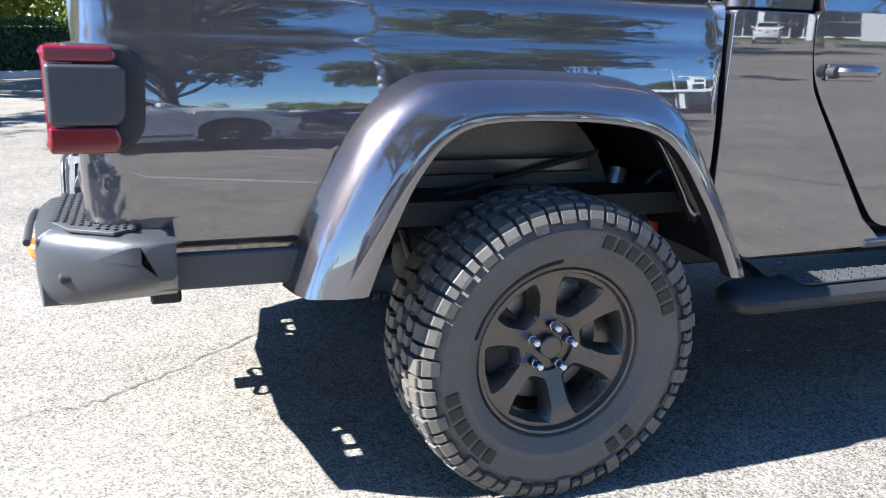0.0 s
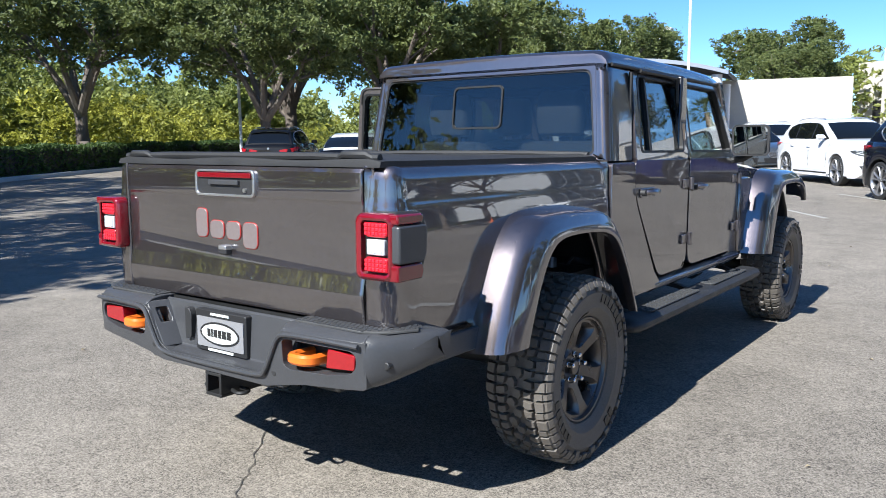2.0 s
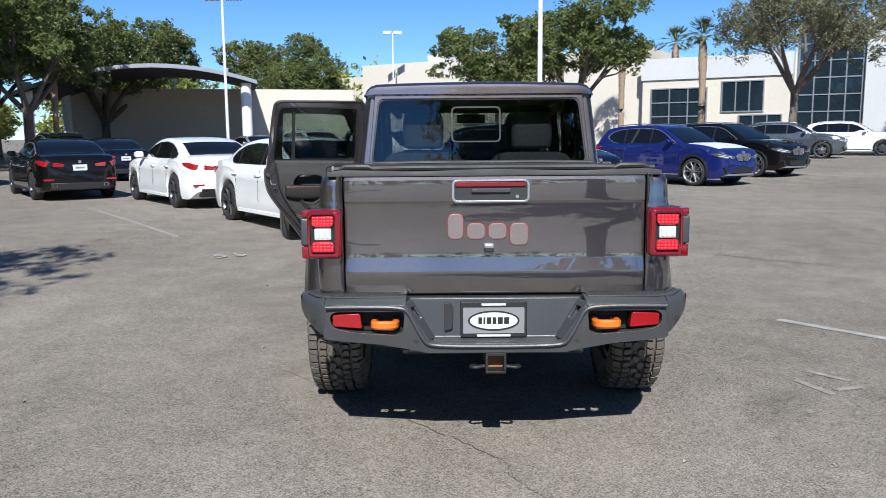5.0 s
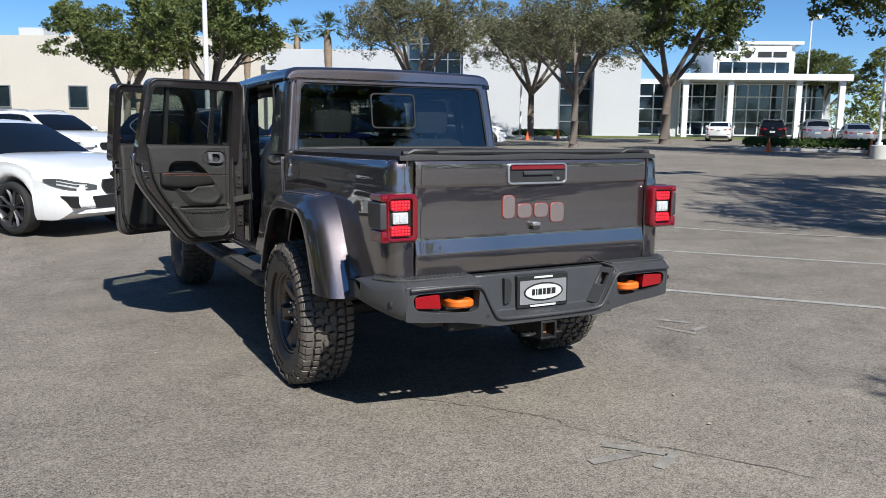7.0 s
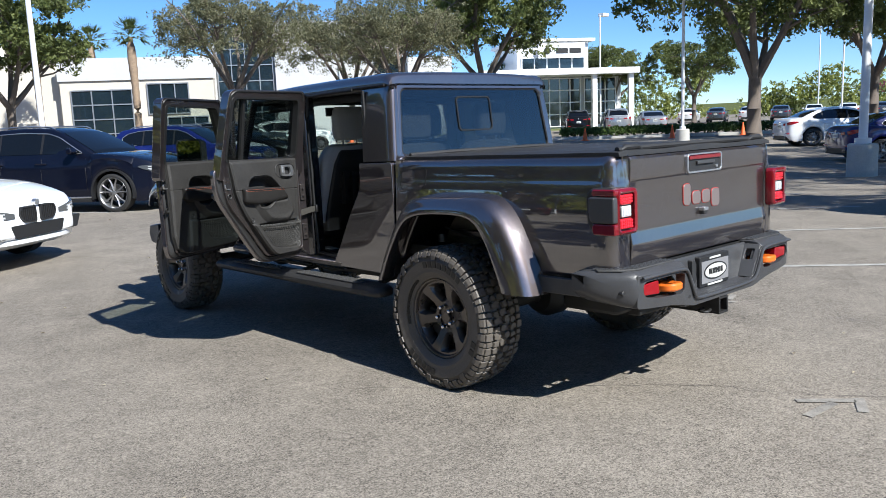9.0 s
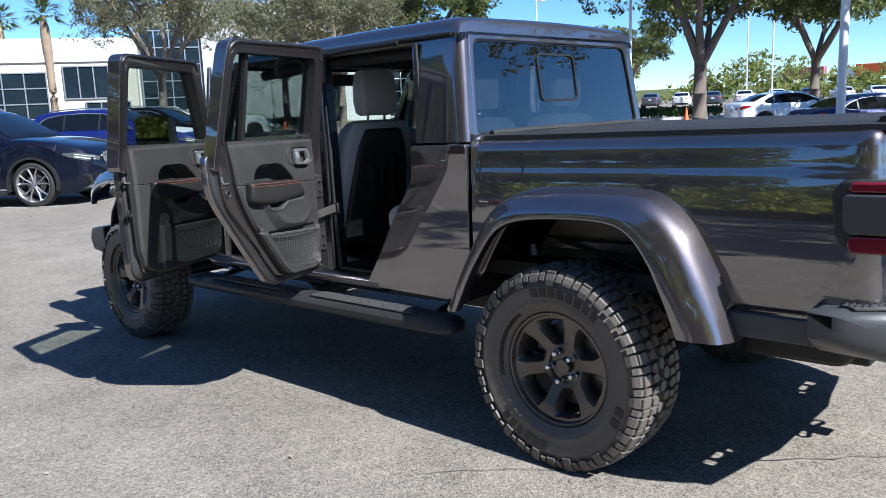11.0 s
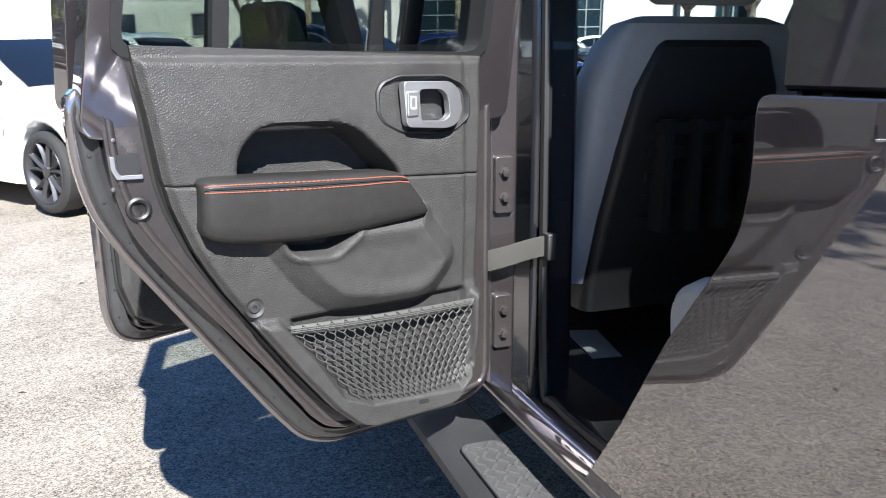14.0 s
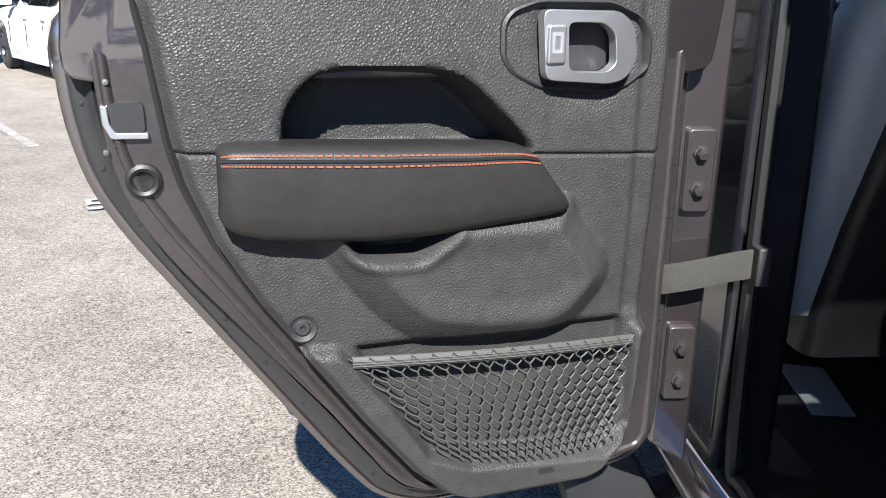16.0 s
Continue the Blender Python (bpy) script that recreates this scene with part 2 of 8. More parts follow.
M_HEADLINER = mat("grey_headliner", (0.16, 0.16, 0.155), 0.95, vary=0.08)
M_GLASS = glass_mat("window_glass", (0.92, 0.98, 0.94), 0.85)
M_PRIVACY = glass_mat("privacy_glass", (0.88, 0.96, 0.94), 0.55, skin=0.06)
M_BACKGLASS = glass_mat("rear_privacy_glass", (0.92, 0.96, 0.97), 0.50, skin=0.085)
M_MIRROR = mat("mirror_glass", (0.34, 0.36, 0.37), 0.02, 1.0)
M_SEALGREY = mat("weathered_rubber_seal", (0.026, 0.026, 0.027), 0.45, vary=0.2, vscale=20)
M_SEAL = mat("rubber_seal", (0.01, 0.01, 0.01), 0.5)
M_PLATEW = mat("pale_sign_enamel", (0.62, 0.64, 0.62), 0.35, coat=0.6, vary=0.05)
M_INK = mat("black_ink", (0.015, 0.015, 0.016), 0.5)
M_BADGEGREY = mat("sign_grey", (0.22, 0.22, 0.23), 0.4, coat=0.5, vary=0.1)
M_BADGE = mat("badge_grey", (0.20, 0.165, 0.16), 0.4, 0.3, vary=0.1)
M_BADGERED = mat("badge_red_edge", (0.38, 0.025, 0.02), 0.4)
M_SHOCKRED = mat("red_reservoir", (0.5, 0.03, 0.03), 0.35, coat=0.5)
M_RUST = mat("surface_rust", (0.28, 0.12, 0.05), 0.8, vary=0.4, vscale=40)
M_ASPHALT = asphalt_mat("worn_asphalt", (0.058, 0.051, 0.043), (0.43, 0.383, 0.322))
M_CRACK = mat("tarry_crack", (0.085, 0.076, 0.066), 0.9, vary=0.4, vscale=30)
M_FADED = mat("faded_road_paint", (0.25, 0.235, 0.21), 0.9, vary=0.6, vscale=14, bump=0.5, bscale=250)
M_LINE = mat("worn_white_road_paint", (0.34, 0.33, 0.305), 0.85, vary=0.5, vscale=9, bump=0.5, bscale=250)


# ---- mesh helpers ----
def part(name, bm, material, parent, label="", smooth=38, bevel=0.0, seg=2, solid=0.0):
    """Link a bmesh as one mesh object under a thing or a part."""
    me = bpy.data.meshes.new(name)
    bmesh.ops.recalc_face_normals(bm, faces=bm.faces)
    bm.to_mesh(me)
    bm.free()
    me.materials.append(material)
    if smooth:
        for p in me.polygons:
            p.use_smooth = True
        me.set_sharp_from_angle(angle=radians(smooth))
    ob = new(name, me)
    ob.parent = parent
    if label:
        tagged(ob, label)
    if solid:
        s = ob.modifiers.new("solid", "SOLIDIFY")
        s.thickness, s.offset = solid, -1
    if bevel:
        b = ob.modifiers.new("bevel", "BEVEL")
        b.width, b.segments, b.limit_method, b.angle_limit = bevel, seg, "ANGLE", radians(40)
        b.harden_normals = False
    return ob


def thing(name, label, category, m=None, group="", kind=""):
    e = new(name)
    e.empty_display_size = 0.2
    if m is not None:
        e.matrix_world = m
    return tagged(e, label, category, group, kind)


def box(bm, x0, x1, y0, y1, z0, z1, m=None):
    vs = [bm.verts.new((x, y, z)) for x in (x0, x1) for y in (y0, y1) for z in (z0, z1)]
    for f in ((0, 1, 3, 2), (4, 6, 7, 5), (0, 4, 5, 1), (2, 3, 7, 6), (0, 2, 6, 4), (1, 5, 7, 3)):
        bm.faces.new([vs[i] for i in f])
    if m is not None:
        bmesh.ops.transform(bm, matrix=m, verts=vs)
    return bm


def ngon(bm, pts):
    return bm.faces.new([bm.verts.new(p) for p in pts])


def prism(bm, pts, ax, a, b):
    """Extrude a 2D outline from a to b along an axis; pts are the other two coordinates, in x-y-z order."""
    def mk(p, h):
        return {"x": (h, p[0], p[1]), "y": (p[0], h, p[1]), "z": (p[0], p[1], h)}[ax]
    lo = [bm.verts.new(mk(p, a)) for p in pts]
    hi = [bm.verts.new(mk(p, b)) for p in pts]
    n = len(pts)
    bm.faces.new(lo)
    bm.faces.new(hi[::-1])
    for i in range(n):
        bm.faces.new((lo[i], hi[i], hi[(i + 1) % n], lo[(i + 1) % n]))
    return bm


def loft(bm, rings, closed=True, cap=True):
    """Skin a row of equal rings of points."""
    R = [[bm.verts.new(p) for p in r] for r in rings]
    n = len(R[0])
    for a, b in zip(R, R[1:]):
        for i in range(n if closed else n - 1):
            bm.faces.new((a[i], a[(i + 1) % n], b[(i + 1) % n], b[i]))
    if cap and closed:
        bm.faces.new(R[0][::-1])
        bm.faces.new(R[-1])
    return bm


def tube(bm, pts, r, n=8, cap=True):
    pts = [Vector(p) for p in pts]
    rs = r if isinstance(r, (list, tuple)) else [r] * len(pts)
    rings = []
    for i, p in enumerate(pts):
        d = (pts[min(i + 1, len(pts) - 1)] - pts[max(i - 1, 0)]).normalized()
        q = d.to_track_quat("Z", "Y")
        rings.append([p + q @ Vector((math.cos(a) * rs[i], math.sin(a) * rs[i], 0)) for a in (2 * math.pi * k / n for k in range(n))])
    return loft(bm, rings, True, cap)


def lathe(bm, prof, n=48, ax="x", c=(0, 0, 0)):
    """Turn a profile of (along, radius) round an axis through c."""
    rings = []
    for h, r in prof:
        ring = []
        for k in range(n):
            a = 2 * math.pi * k / n
            u, v = math.cos(a) * r, math.sin(a) * r
            ring.append({"x": (c[0] + h, c[1] + u, c[2] + v), "y": (c[0] + u, c[1] + h, c[2] + v), "z": (c[0] + u, c[1] + v, c[2] + h)}[ax])
        rings.append(ring)
    return loft(bm, rings, True, False)


def rrect(x0, x1, z0, z1, r, n=4):
    """Rounded rectangle outline."""
    out = []
    for cx, cz, a0 in ((x1 - r, z1 - r, 0), (x0 + r, z1 - r, 90), (x0 + r, z0 + r, 180), (x1 - r, z0 + r, 270)):
        for k in range(n + 1):
            a = radians(a0 + 90 * k / n)
            out.append((cx + r * math.cos(a), cz + r * math.sin(a)))
    return out


def smoothline(pts, per=4, closed=False):
    """Catmull-Rom through points."""
    P = [Vector(p) for p in pts]
    n = len(P)
    out = []
    for i in range(n if closed else n - 1):
        p0 = P[(i - 1) % n] if closed or i else P[0] * 2 - P[1]
        p1, p2 = P[i], P[(i + 1) % n]
        p3 = P[(i + 2) % n] if closed or i + 2 < n else P[-1] * 2 - P[-2]
        for k in range(per):
            t = k / per
            out.append(0.5 * ((2 * p1) + (p2 - p0) * t + (2 * p0 - 5 * p1 + 4 * p2 - p3) * t * t + (3 * p1 - p0 - 3 * p2 + p3) * t ** 3))
    if not closed:
        out.append(P[-1])
    return out


def rounded(pts, r, n=3):
    """Round the corners of a closed 2D outline."""
    out = []
    m = len(pts)
    for i in range(m):
        a, b, c = Vector(pts[i - 1]), Vector(pts[i]), Vector(pts[(i + 1) % m])
        d1, d2 = (a - b), (c - b)
        k = min(r, d1.length * 0.45, d2.length * 0.45)
        p, q = b + d1.normalized() * k, b + d2.normalized() * k
        for j in range(n + 1):
            t = j / n
            out.append(tuple((1 - t) ** 2 * p + 2 * t * (1 - t) * b + t * t * q))
    return out


def bridge(bm, outer, inner, ax, a, depth=0.0):
    """A flat band between two outlines of equal point count, on the plane ax = a, with depth back to a + depth."""
    def mk(p, h):
        return {"x": (h, p[0], p[1]), "y": (p[0], h, p[1]), "z": (p[0], p[1], h)}[ax]
    A = [bm.verts.new(mk(p, a)) for p in outer]
    B = [bm.verts.new(mk(p, a)) for p in inner]
    n = len(A)
    rows = [A, B]
    if depth:
        C = [bm.verts.new(mk(p, a + depth)) for p in inner]
        D = [bm.verts.new(mk(p, a + depth)) for p in outer]
        rows += [C, D, A]
    for r, s in zip(rows, rows[1:]):
        for i in range(n):
            bm.faces.new((r[i], r[(i + 1) % n], s[(i + 1) % n], s[i]))
    return bm


def ss(a, b, x):
    t = min(max((x - a) / (b - a), 0), 1)
    return t * t * (3 - 2 * t)


def ground_z(x, y):
    """The lot falls a little towards the truck's nose and rises again towards the buildings."""
    z = -0.02 - 0.0187 * min(max(y, -1.6), 4.2)
    z += (0.0985 - 0.0) * ss(4.2, 11.0, y) if y > 4.2 else 0
    d = 0.6 * x + 0.8 * y
    return z + 0.0115 * max(0.0, d - 14.0) * ss(14, 26, d)


# ---- ground ----
def build_ground():
    xs = [-2500, -700, -250, -120, -70] + [-50 + 2 * i for i in range(20)] + [-10 + 0.5 * i for i in range(40)] + [10 + 2 * i for i in range(21)] + [60, 80, 120, 250, 700, 2500]
    ys = [-2500, -700, -250, -120, -70, -45, -30, -20] + [-14 + 0.5 * i for i in range(56)] + [14 + 2 * i for i in range(24)] + [70, 90, 130, 250, 700, 2500]
    bm = bmesh.new()
    V = [[bm.verts.new((x, y, ground_z(min(max(x, -80), 90), min(y, 90)))) for y in ys] for x in xs]
    for i in range(len(xs) - 1):
        for j in range(len(ys) - 1):
            bm.faces.new((V[i][j], V[i + 1][j], V[i + 1][j + 1], V[i][j + 1]))
    ob = part("ground", bm, M_ASPHALT, None)
    tagged(ob, "worn light grey asphalt of a car park", "ground", kind="structure")


build_ground()

# =====================================================================
# the pickup truck (its own frame: x right, y forward, z up, rear axle at y = 0)
# =====================================================================
TRUCK = thing("pickup_truck", "dark grey four-door pickup truck with two doors standing open", "pickup truck",
              pose(0, 0, -0.02, -1.07, 0, 0))
WB = 3.487
HUB = 0.395


def mirror_x(bm):
    bmesh.ops.scale(bm, vec=(-1, 1, 1), verts=bm.verts)
    return bm


def plate(bm, outer, holes, f0, f1, to3):
    """A sheet with holes between two offsets; to3(p, f) lays a 2D point out in space."""
    loops = [outer] + holes
    def fill(f):
        vl, el = [], []
        for lp in loops:
            vs = [bm.verts.new(to3(p, f)) for p in lp]
            vl.append(vs)
            el += [bm.edges.new((vs[i], vs[(i + 1) % len(vs)])) for i in range(len(vs))]
        bmesh.ops.triangle_fill(bm, edges=el, use_beauty=True, use_dissolve=False)
        return vl
    a, b = fill(f0), fill(f1)
    for u, w in zip(a, b):
        n = len(u)
        for i in range(n):
            bm.faces.new((u[i], u[(i + 1) % n], w[(i + 1) % n], w[i]))
    return bm


# body-side profile: how far the skin lies inside x = 0.79, by height
SIDE = [(0.60, 0.03), (0.66, 0.018), (0.74, 0.006), (0.86, 0.0), (0.95, 0.001), (1.0, 0.003), (1.05, 0.007), (1.10, 0.012), (1.135, 0.017), (1.155, 0.022),
        (1.20, 0.0265), (1.235, 0.0315), (1.255, 0.042), (1.266, 0.062), (1.268, 0.09)]


def inset(z):
    for (a, p), (b, q) in zip(SIDE, SIDE[1:]):
        if z <= b:
            return p + (q - p) * (z - a) / (b - a)
    return SIDE[-1][1]


ARCH = [(-0.60, 0.60), (-0.54, 0.74), (-0.46, 0.90), (-0.36, 1.0), (-0.24, 1.03), (0.0, 1.035), (0.18, 1.02), (0.29, 0.96), (0.40, 0.80), (0.52, 0.60)]


def arch_z(y):
    for (a, p), (b, q) in zip(ARCH, ARCH[1:]):
        if a <= y <= b:
            return p + (q - p) * (y - a) / (b - a)
    return 0


def bed_side(sgn):
    plan = [(0.6605, -1.06), (0.661, -1.078), (0.665, -1.082), (0.68, -1.083), (0.70, -1.083), (0.735, -1.078), (0.762, -1.062), (0.78, -1.035), (0.79, -0.99)]
    plan += [(0.79, y) for y in np.arange(-0.95, 0.4951, 0.035)] + [(0.79, 0.505), (0.775, 0.515), (0.74, 0.517)]
    nz = 26
    cols = []
    for i, (x, y) in enumerate(plan):
        a, b = Vector(plan[max(i - 1, 0)]), Vector(plan[min(i + 1, len(plan) - 1)])
        d = (b - a).normalized()
        nrm = Vector((-d.y, d.x))                       # points inward
        lo = max(0.675, arch_z(y) if x > 0.785 else 0)
        col = []
        zs = [lo + (1.10 - lo) * k / 12 for k in range(12)] + [1.10, 1.12, 1.135, 1.145, 1.155, 1.175, 1.20, 1.22, 1.235, 1.247, 1.257, 1.264, 1.2675, 1.268]
        for z in zs:
            k = 0.0 if i < 3 else inset(z) * (0.6 if i < 8 else 0.25 if i > len(plan) - 3 else 1)
            col.append((x + nrm.x * k if sgn > 0 else -(x + nrm.x * k), y + nrm.y * k, z))
        cols.append(col)
    bm = bmesh.new()
    loft(bm, cols, closed=False, cap=False)
    return part("bed_side", bm, M_PAINT, TRUCK, solid=0.03, smooth=50)


for s in (1, -1):
    bed_side(s)


def wrapbox(bm, x0, x1, y0, y1, z0, z1, r):
    """Upright box with rounded vertical edges."""
    return prism(bm, rrect(x0, x1, y0, y1, r), "z", z0, z1)


# bed floor, inner walls and the soft cover
bm = bmesh.new(); box(bm, -0.74, 0.74, -1.04, 0.50, 0.70, 0.76)
part("bed_floor", bm, M_DARK, TRUCK)
bm = bmesh.new(); box(bm, -0.74, 0.74, 0.47, 0.50, 0.76, 1.26)
part("bed_front_wall", bm, M_PAINT, TRUCK, bevel=0.006)
rings = []
for y, h in ((-1.075, 0.0), (-1.07, 0.018), (-1.02, 0.022), (-0.6, 0.02), (-0.2, 0.024), (0.2, 0.021), (0.44, 0.026), (0.48, 0.02), (0.485, 0.0)):
    rings.append([(x, y, 1.268 + (h if abs(x) < 0.70 else h * 0.5) + 0.004 * math.cos(x * 9) * (h > 0)) for x in np.linspace(-0.725, 0.725, 25)]
                 + [(x, y, 1.262) for x in np.linspace(0.725, -0.725, 25)])
bm = bmesh.new(); loft(bm, rings)
cover = part("bed_cover", bm, M_TONNEAU, TRUCK, "black soft vinyl bed cover")
for y in (-1.045, 0.45):
    bm = bmesh.new(); tube(bm, [(-0.70, y, 1.292), (-0.4, y, 1.297), (0.4, y, 1.297), (0.70, y, 1.292)], 0.014, 8)
    part("cover_bow", bm, M_TONNEAU, cover)
for x in (-0.60, 0.60):
    bm = bmesh.new(); tube(bm, [(x - 0.09, -1.05, 1.286), (x - 0.05, -1.052, 1.303), (x + 0.05, -1.052, 1.303), (x + 0.09, -1.05, 1.286)], [0.006, 0.014, 0.014, 0.006], 8)
    part("cover_latch", bm, M_BLACKPL, cover)


# tailgate with its folded skin
TG = [(0.742, -1.045), (0.746, -1.078), (0.80, -1.088), (0.843, -1.092), (0.849, -1.091), (0.900, -1.081), (0.908, -1.080), (1.14, -1.080),
      (1.147, -1.081), (1.153, -1.085), (1.20, -1.087), (1.245, -1.086), (1.258, -1.078), (1.262, -1.06), (1.262, -1.03)]
rings = []
for x in [-0.655, -0.652, -0.645] + list(np.linspace(-0.6, 0.6, 21)) + [0.645, 0.652, 0.655]:
    e = 0.006 if abs(x) > 0.653 else (0.002 if abs(x) > 0.65 else 0)
    rings.append([(x, y + e, z) for z, y in TG] + [(x, -1.03, z) for z in (1.2, 1.0, 0.8, 0.742)])
bm = bmesh.new(); loft(bm, rings)
GATE = part("tailgate", bm, M_PAINT, TRUCK, smooth=28)
# the gate's latch: surround, red centre brake lamp, pull and lock
bm = bmesh.new(); bridge(bm, rrect(-0.185, 0.152, 1.147, 1.246, 0.022, 5), rrect(-0.174, 0.141, 1.156, 1.238, 0.016, 5), "y", -1.098, 0.02)
part("handle_frame", bm, M_SATIN, GATE, bevel=0.002)
bm = bmesh.new(); prism(bm, rrect(-0.176, 0.143, 1.154, 1.240, 0.016), "y", -1.092, -1.07)
part("handle_bowl", bm, M_BLACKPL, GATE)
bm = bmesh.new(); prism(bm, rrect(-0.168, 0.135, 1.216, 1.235, 0.004), "y", -1.1, -1.085)
part("brake_lamp", bm, M_REDLENS, GATE, bevel=0.002)
bm = bmesh.new(); prism(bm, rrect(-0.10, 0.068, 1.190, 1.208, 0.004), "y", -1.104, -1.085)
part("pull", bm, M_BUMPER, GATE, bevel=0.003)
bm = bmesh.new(); lathe(bm, [(-1.099, 0.0005), (-1.099, 0.008), (-1.088, 0.008)], 14, "y", (0.098, 0, 1.172))
part("lock", bm, M_SATIN, GATE)
# raised badge: four plain rounded blocks, grey faces with red edges
for k, (x0, x1, z0, z1) in enumerate(((-0.205, -0.135, 0.985, 1.098), (-0.122, -0.040, 0.985, 1.056), (-0.028, 0.054, 0.985, 1.056), (0.066, 0.148, 0.958, 1.056))):
    for mt, g, y in ((M_BADGERED, 0.0, -1.084), (M_BADGE, 0.0022, -1.0855)):
        bm = bmesh.new(); prism(bm, rrect(x0 + g, x1 - g, z0 + g, z1 - g, 0.024 - g, 5), "y", y, -1.068)
        part("badge_block", bm, mt, GATE, bevel=0.0015)
bm = bmesh.new(); box(bm, -0.045, -0.005, -1.106, -1.065, 0.93, 0.962); part("camera_housing", bm, M_BLACKPL, GATE, bevel=0.005)
bm = bmesh.new(); box(bm, -0.047, -0.003, -1.109, -1.07, 0.948, 0.966); part("camera_cap", bm, M_SATIN, GATE, bevel=0.004)


# tail lamps
def tail_lamp(s):
    def mir(bm):
        return mirror_x(bm) if s < 0 else bm
    bm = bmesh.new()
    prism(bm, rounded([(-1.10, 0.905), (-0.985, 0.905), (-0.945, 0.950), (-0.938, 1.085), (-0.965, 1.122), (-1.10, 1.126)], 0.022, 4), "x", 0.70, 0.806)
    base = part("tail_lamp", mir(bm), M_BLACKPL, TRUCK, "red and clear tail lamp in a black housing", bevel=0.010, seg=3)
    bm = bmesh.new(); prism(bm, rounded([(-1.122, 0.966), (-0.995, 0.966), (-0.980, 0.985), (-0.976, 1.075), (-0.988, 1.086), (-1.122, 1.086)], 0.010), "x", 0.80, 0.840)
    part("side_cover", mir(bm), M_BUMPER, base, bevel=0.010, seg=3)
    # red frame: round the rear face, running on along the side above and below the cover
    outer, inner = rrect(0.662, 0.818, 0.908, 1.122, 0.026, 5), rrect(0.690, 0.800, 0.930, 1.100, 0.014, 5)
    bm = bmesh.new()
    loft(bm, [[(x, y + 0.012 * ss(0.79, 0.82, x), z) for x, z in o] for o, y in ((outer, -1.085), (outer, -1.118), (rrect(0.667, 0.813, 0.913, 1.117, 0.024, 5), -1.130), (rrect(0.678, 0.806, 0.922, 1.108, 0.018, 5), -1.135), (inner, -1.130), (inner, -1.100))], True, False)
    part("lens_rim", mir(bm), M_REDLENS, base, smooth=50)
    bm = bmesh.new(); prism(bm, rrect(0.685, 0.806, 0.925, 1.105, 0.012), "y", -1.108, -1.08)
    part("reflector_bowl", mir(bm), M_SEAL, base)
    for up, nm in ((1, "upper_lens"), (-1, "lower_lens")):
        bm = bmesh.new()
        zc = 1.0155
        o = rounded([(0.697, zc + up * 0.079), (0.792, zc + up * 0.079), (0.792, zc + up * 0.038), (0.780, zc + up * 0.031), (0.708, zc + up * 0.031), (0.697, zc + up * 0.045)], 0.007)
        prism(bm, o, "y", -1.124, -1.10)
        ln = part(nm, mir(bm), M_REDLIT, base, bevel=0.003)
        bm = bmesh.new()
        for i in range(6):
            for j in range(3):
                x, z = 0.706 + i * 0.0152, zc + up * (0.043 + j * 0.0135)
                box(bm, x - 0.0055, x + 0.0055, -1.127, -1.12, z - 0.0048, z + 0.0048)
        tagged(part("lens_insert", mir(bm), M_REDFACET, ln, smooth=0, bevel=0.0015), kind="stuff")
    bm = bmesh.new(); prism(bm, rrect(0.708, 0.781, 0.990, 1.041, 0.006), "y", -1.125, -1.10)
    rl = part("reversing_lens", mir(bm), M_WHITELENS, base, bevel=0.004)
    for i in range(3):
        bm = bmesh.new(); box(bm, 0.715 + i * 0.021, 0.732 + i * 0.021, -1.128, -1.12, 0.996, 1.035)
        part("lens_flute", mir(bm), M_WHITELENS, rl, smooth=0, bevel=0.004)
    for z0, z1 in ((1.089, 1.120), (0.910, 0.963)):
        bm = bmesh.new(); prism(bm, rounded([(-1.124, z0), (-1.0, z0), (-0.990, (z0 + z1) / 2), (-1.0, z1), (-1.124, z1)], 0.008), "x", 0.79, 0.836)
        part("side_lens", mir(bm), M_REDLENS, base, bevel=0.006)


for s in (1, -1):
    tail_lamp(s)


# rear bumper
def bumper_y(x):
    """How far back the bumper's face stands at x."""
    return -1.205 + 0.13 * ss(0.72, 0.875, abs(x)) + 0.02 * ss(0.5, 0.75, abs(x))


def end_ring(x):
    """Section of the wrapped corner, drawn in towards its end."""
    ax = abs(x)
    e, c = ss(0.72, 0.87, ax), max(0.0, (ax - 0.80) / 0.0745)
    yb = bumper_y(x) + 0.085 * (1 - math.sqrt(max(0.0, 1 - min(1.0, c) ** 2)))
    zt, zb = 0.744 - 0.006 * e - 0.010 * c ** 4, 0.562 + 0.055 * e + 0.03 * c ** 3
    return [(x, -0.90, zt - 0.006), (x, yb + 0.085, zt), (x, yb + 0.05, zt - 0.003), (x, yb + 0.024, zt - 0.012), (x, yb + 0.008, zt - 0.028), (x, yb + 0.001, zt - 0.045), (x, yb, zb + 0.075),
            (x, yb + 0.004, zb + 0.045), (x, yb + 0.014, zb + 0.022), (x, yb + 0.032, zb + 0.006), (x, yb + 0.06, zb), (x, -0.90, zb + 0.01)]


bm = bmesh.new()
# face of the bumper with its hook pockets and the dropped middle
half = [(0.745, 0.708), (0.745, 0.565), (0.66, 0.556), (0.50, 0.545), (0.36, 0.520), (0.30, 0.506)]
rim_in = [(0.262, 0.548), (0.300, 0.572), (0.345, 0.655), (0.372, 0.700), (0.405, 0.718)]
face = rounded(half + [(-x, z) for x, z in half[::-1]] + [(-0.745, 0.718)] + [(-x, z) for x, z in rim_in[::-1]] + rim_in + [(0.745, 0.718)], 0.012, 2)
pocket = [(0.392, 0.682), (0.408, 0.690), (0.690, 0.686), (0.712, 0.672), (0.712, 0.636), (0.690, 0.612), (0.60, 0.598), (0.43, 0.588), (0.398, 0.600)]
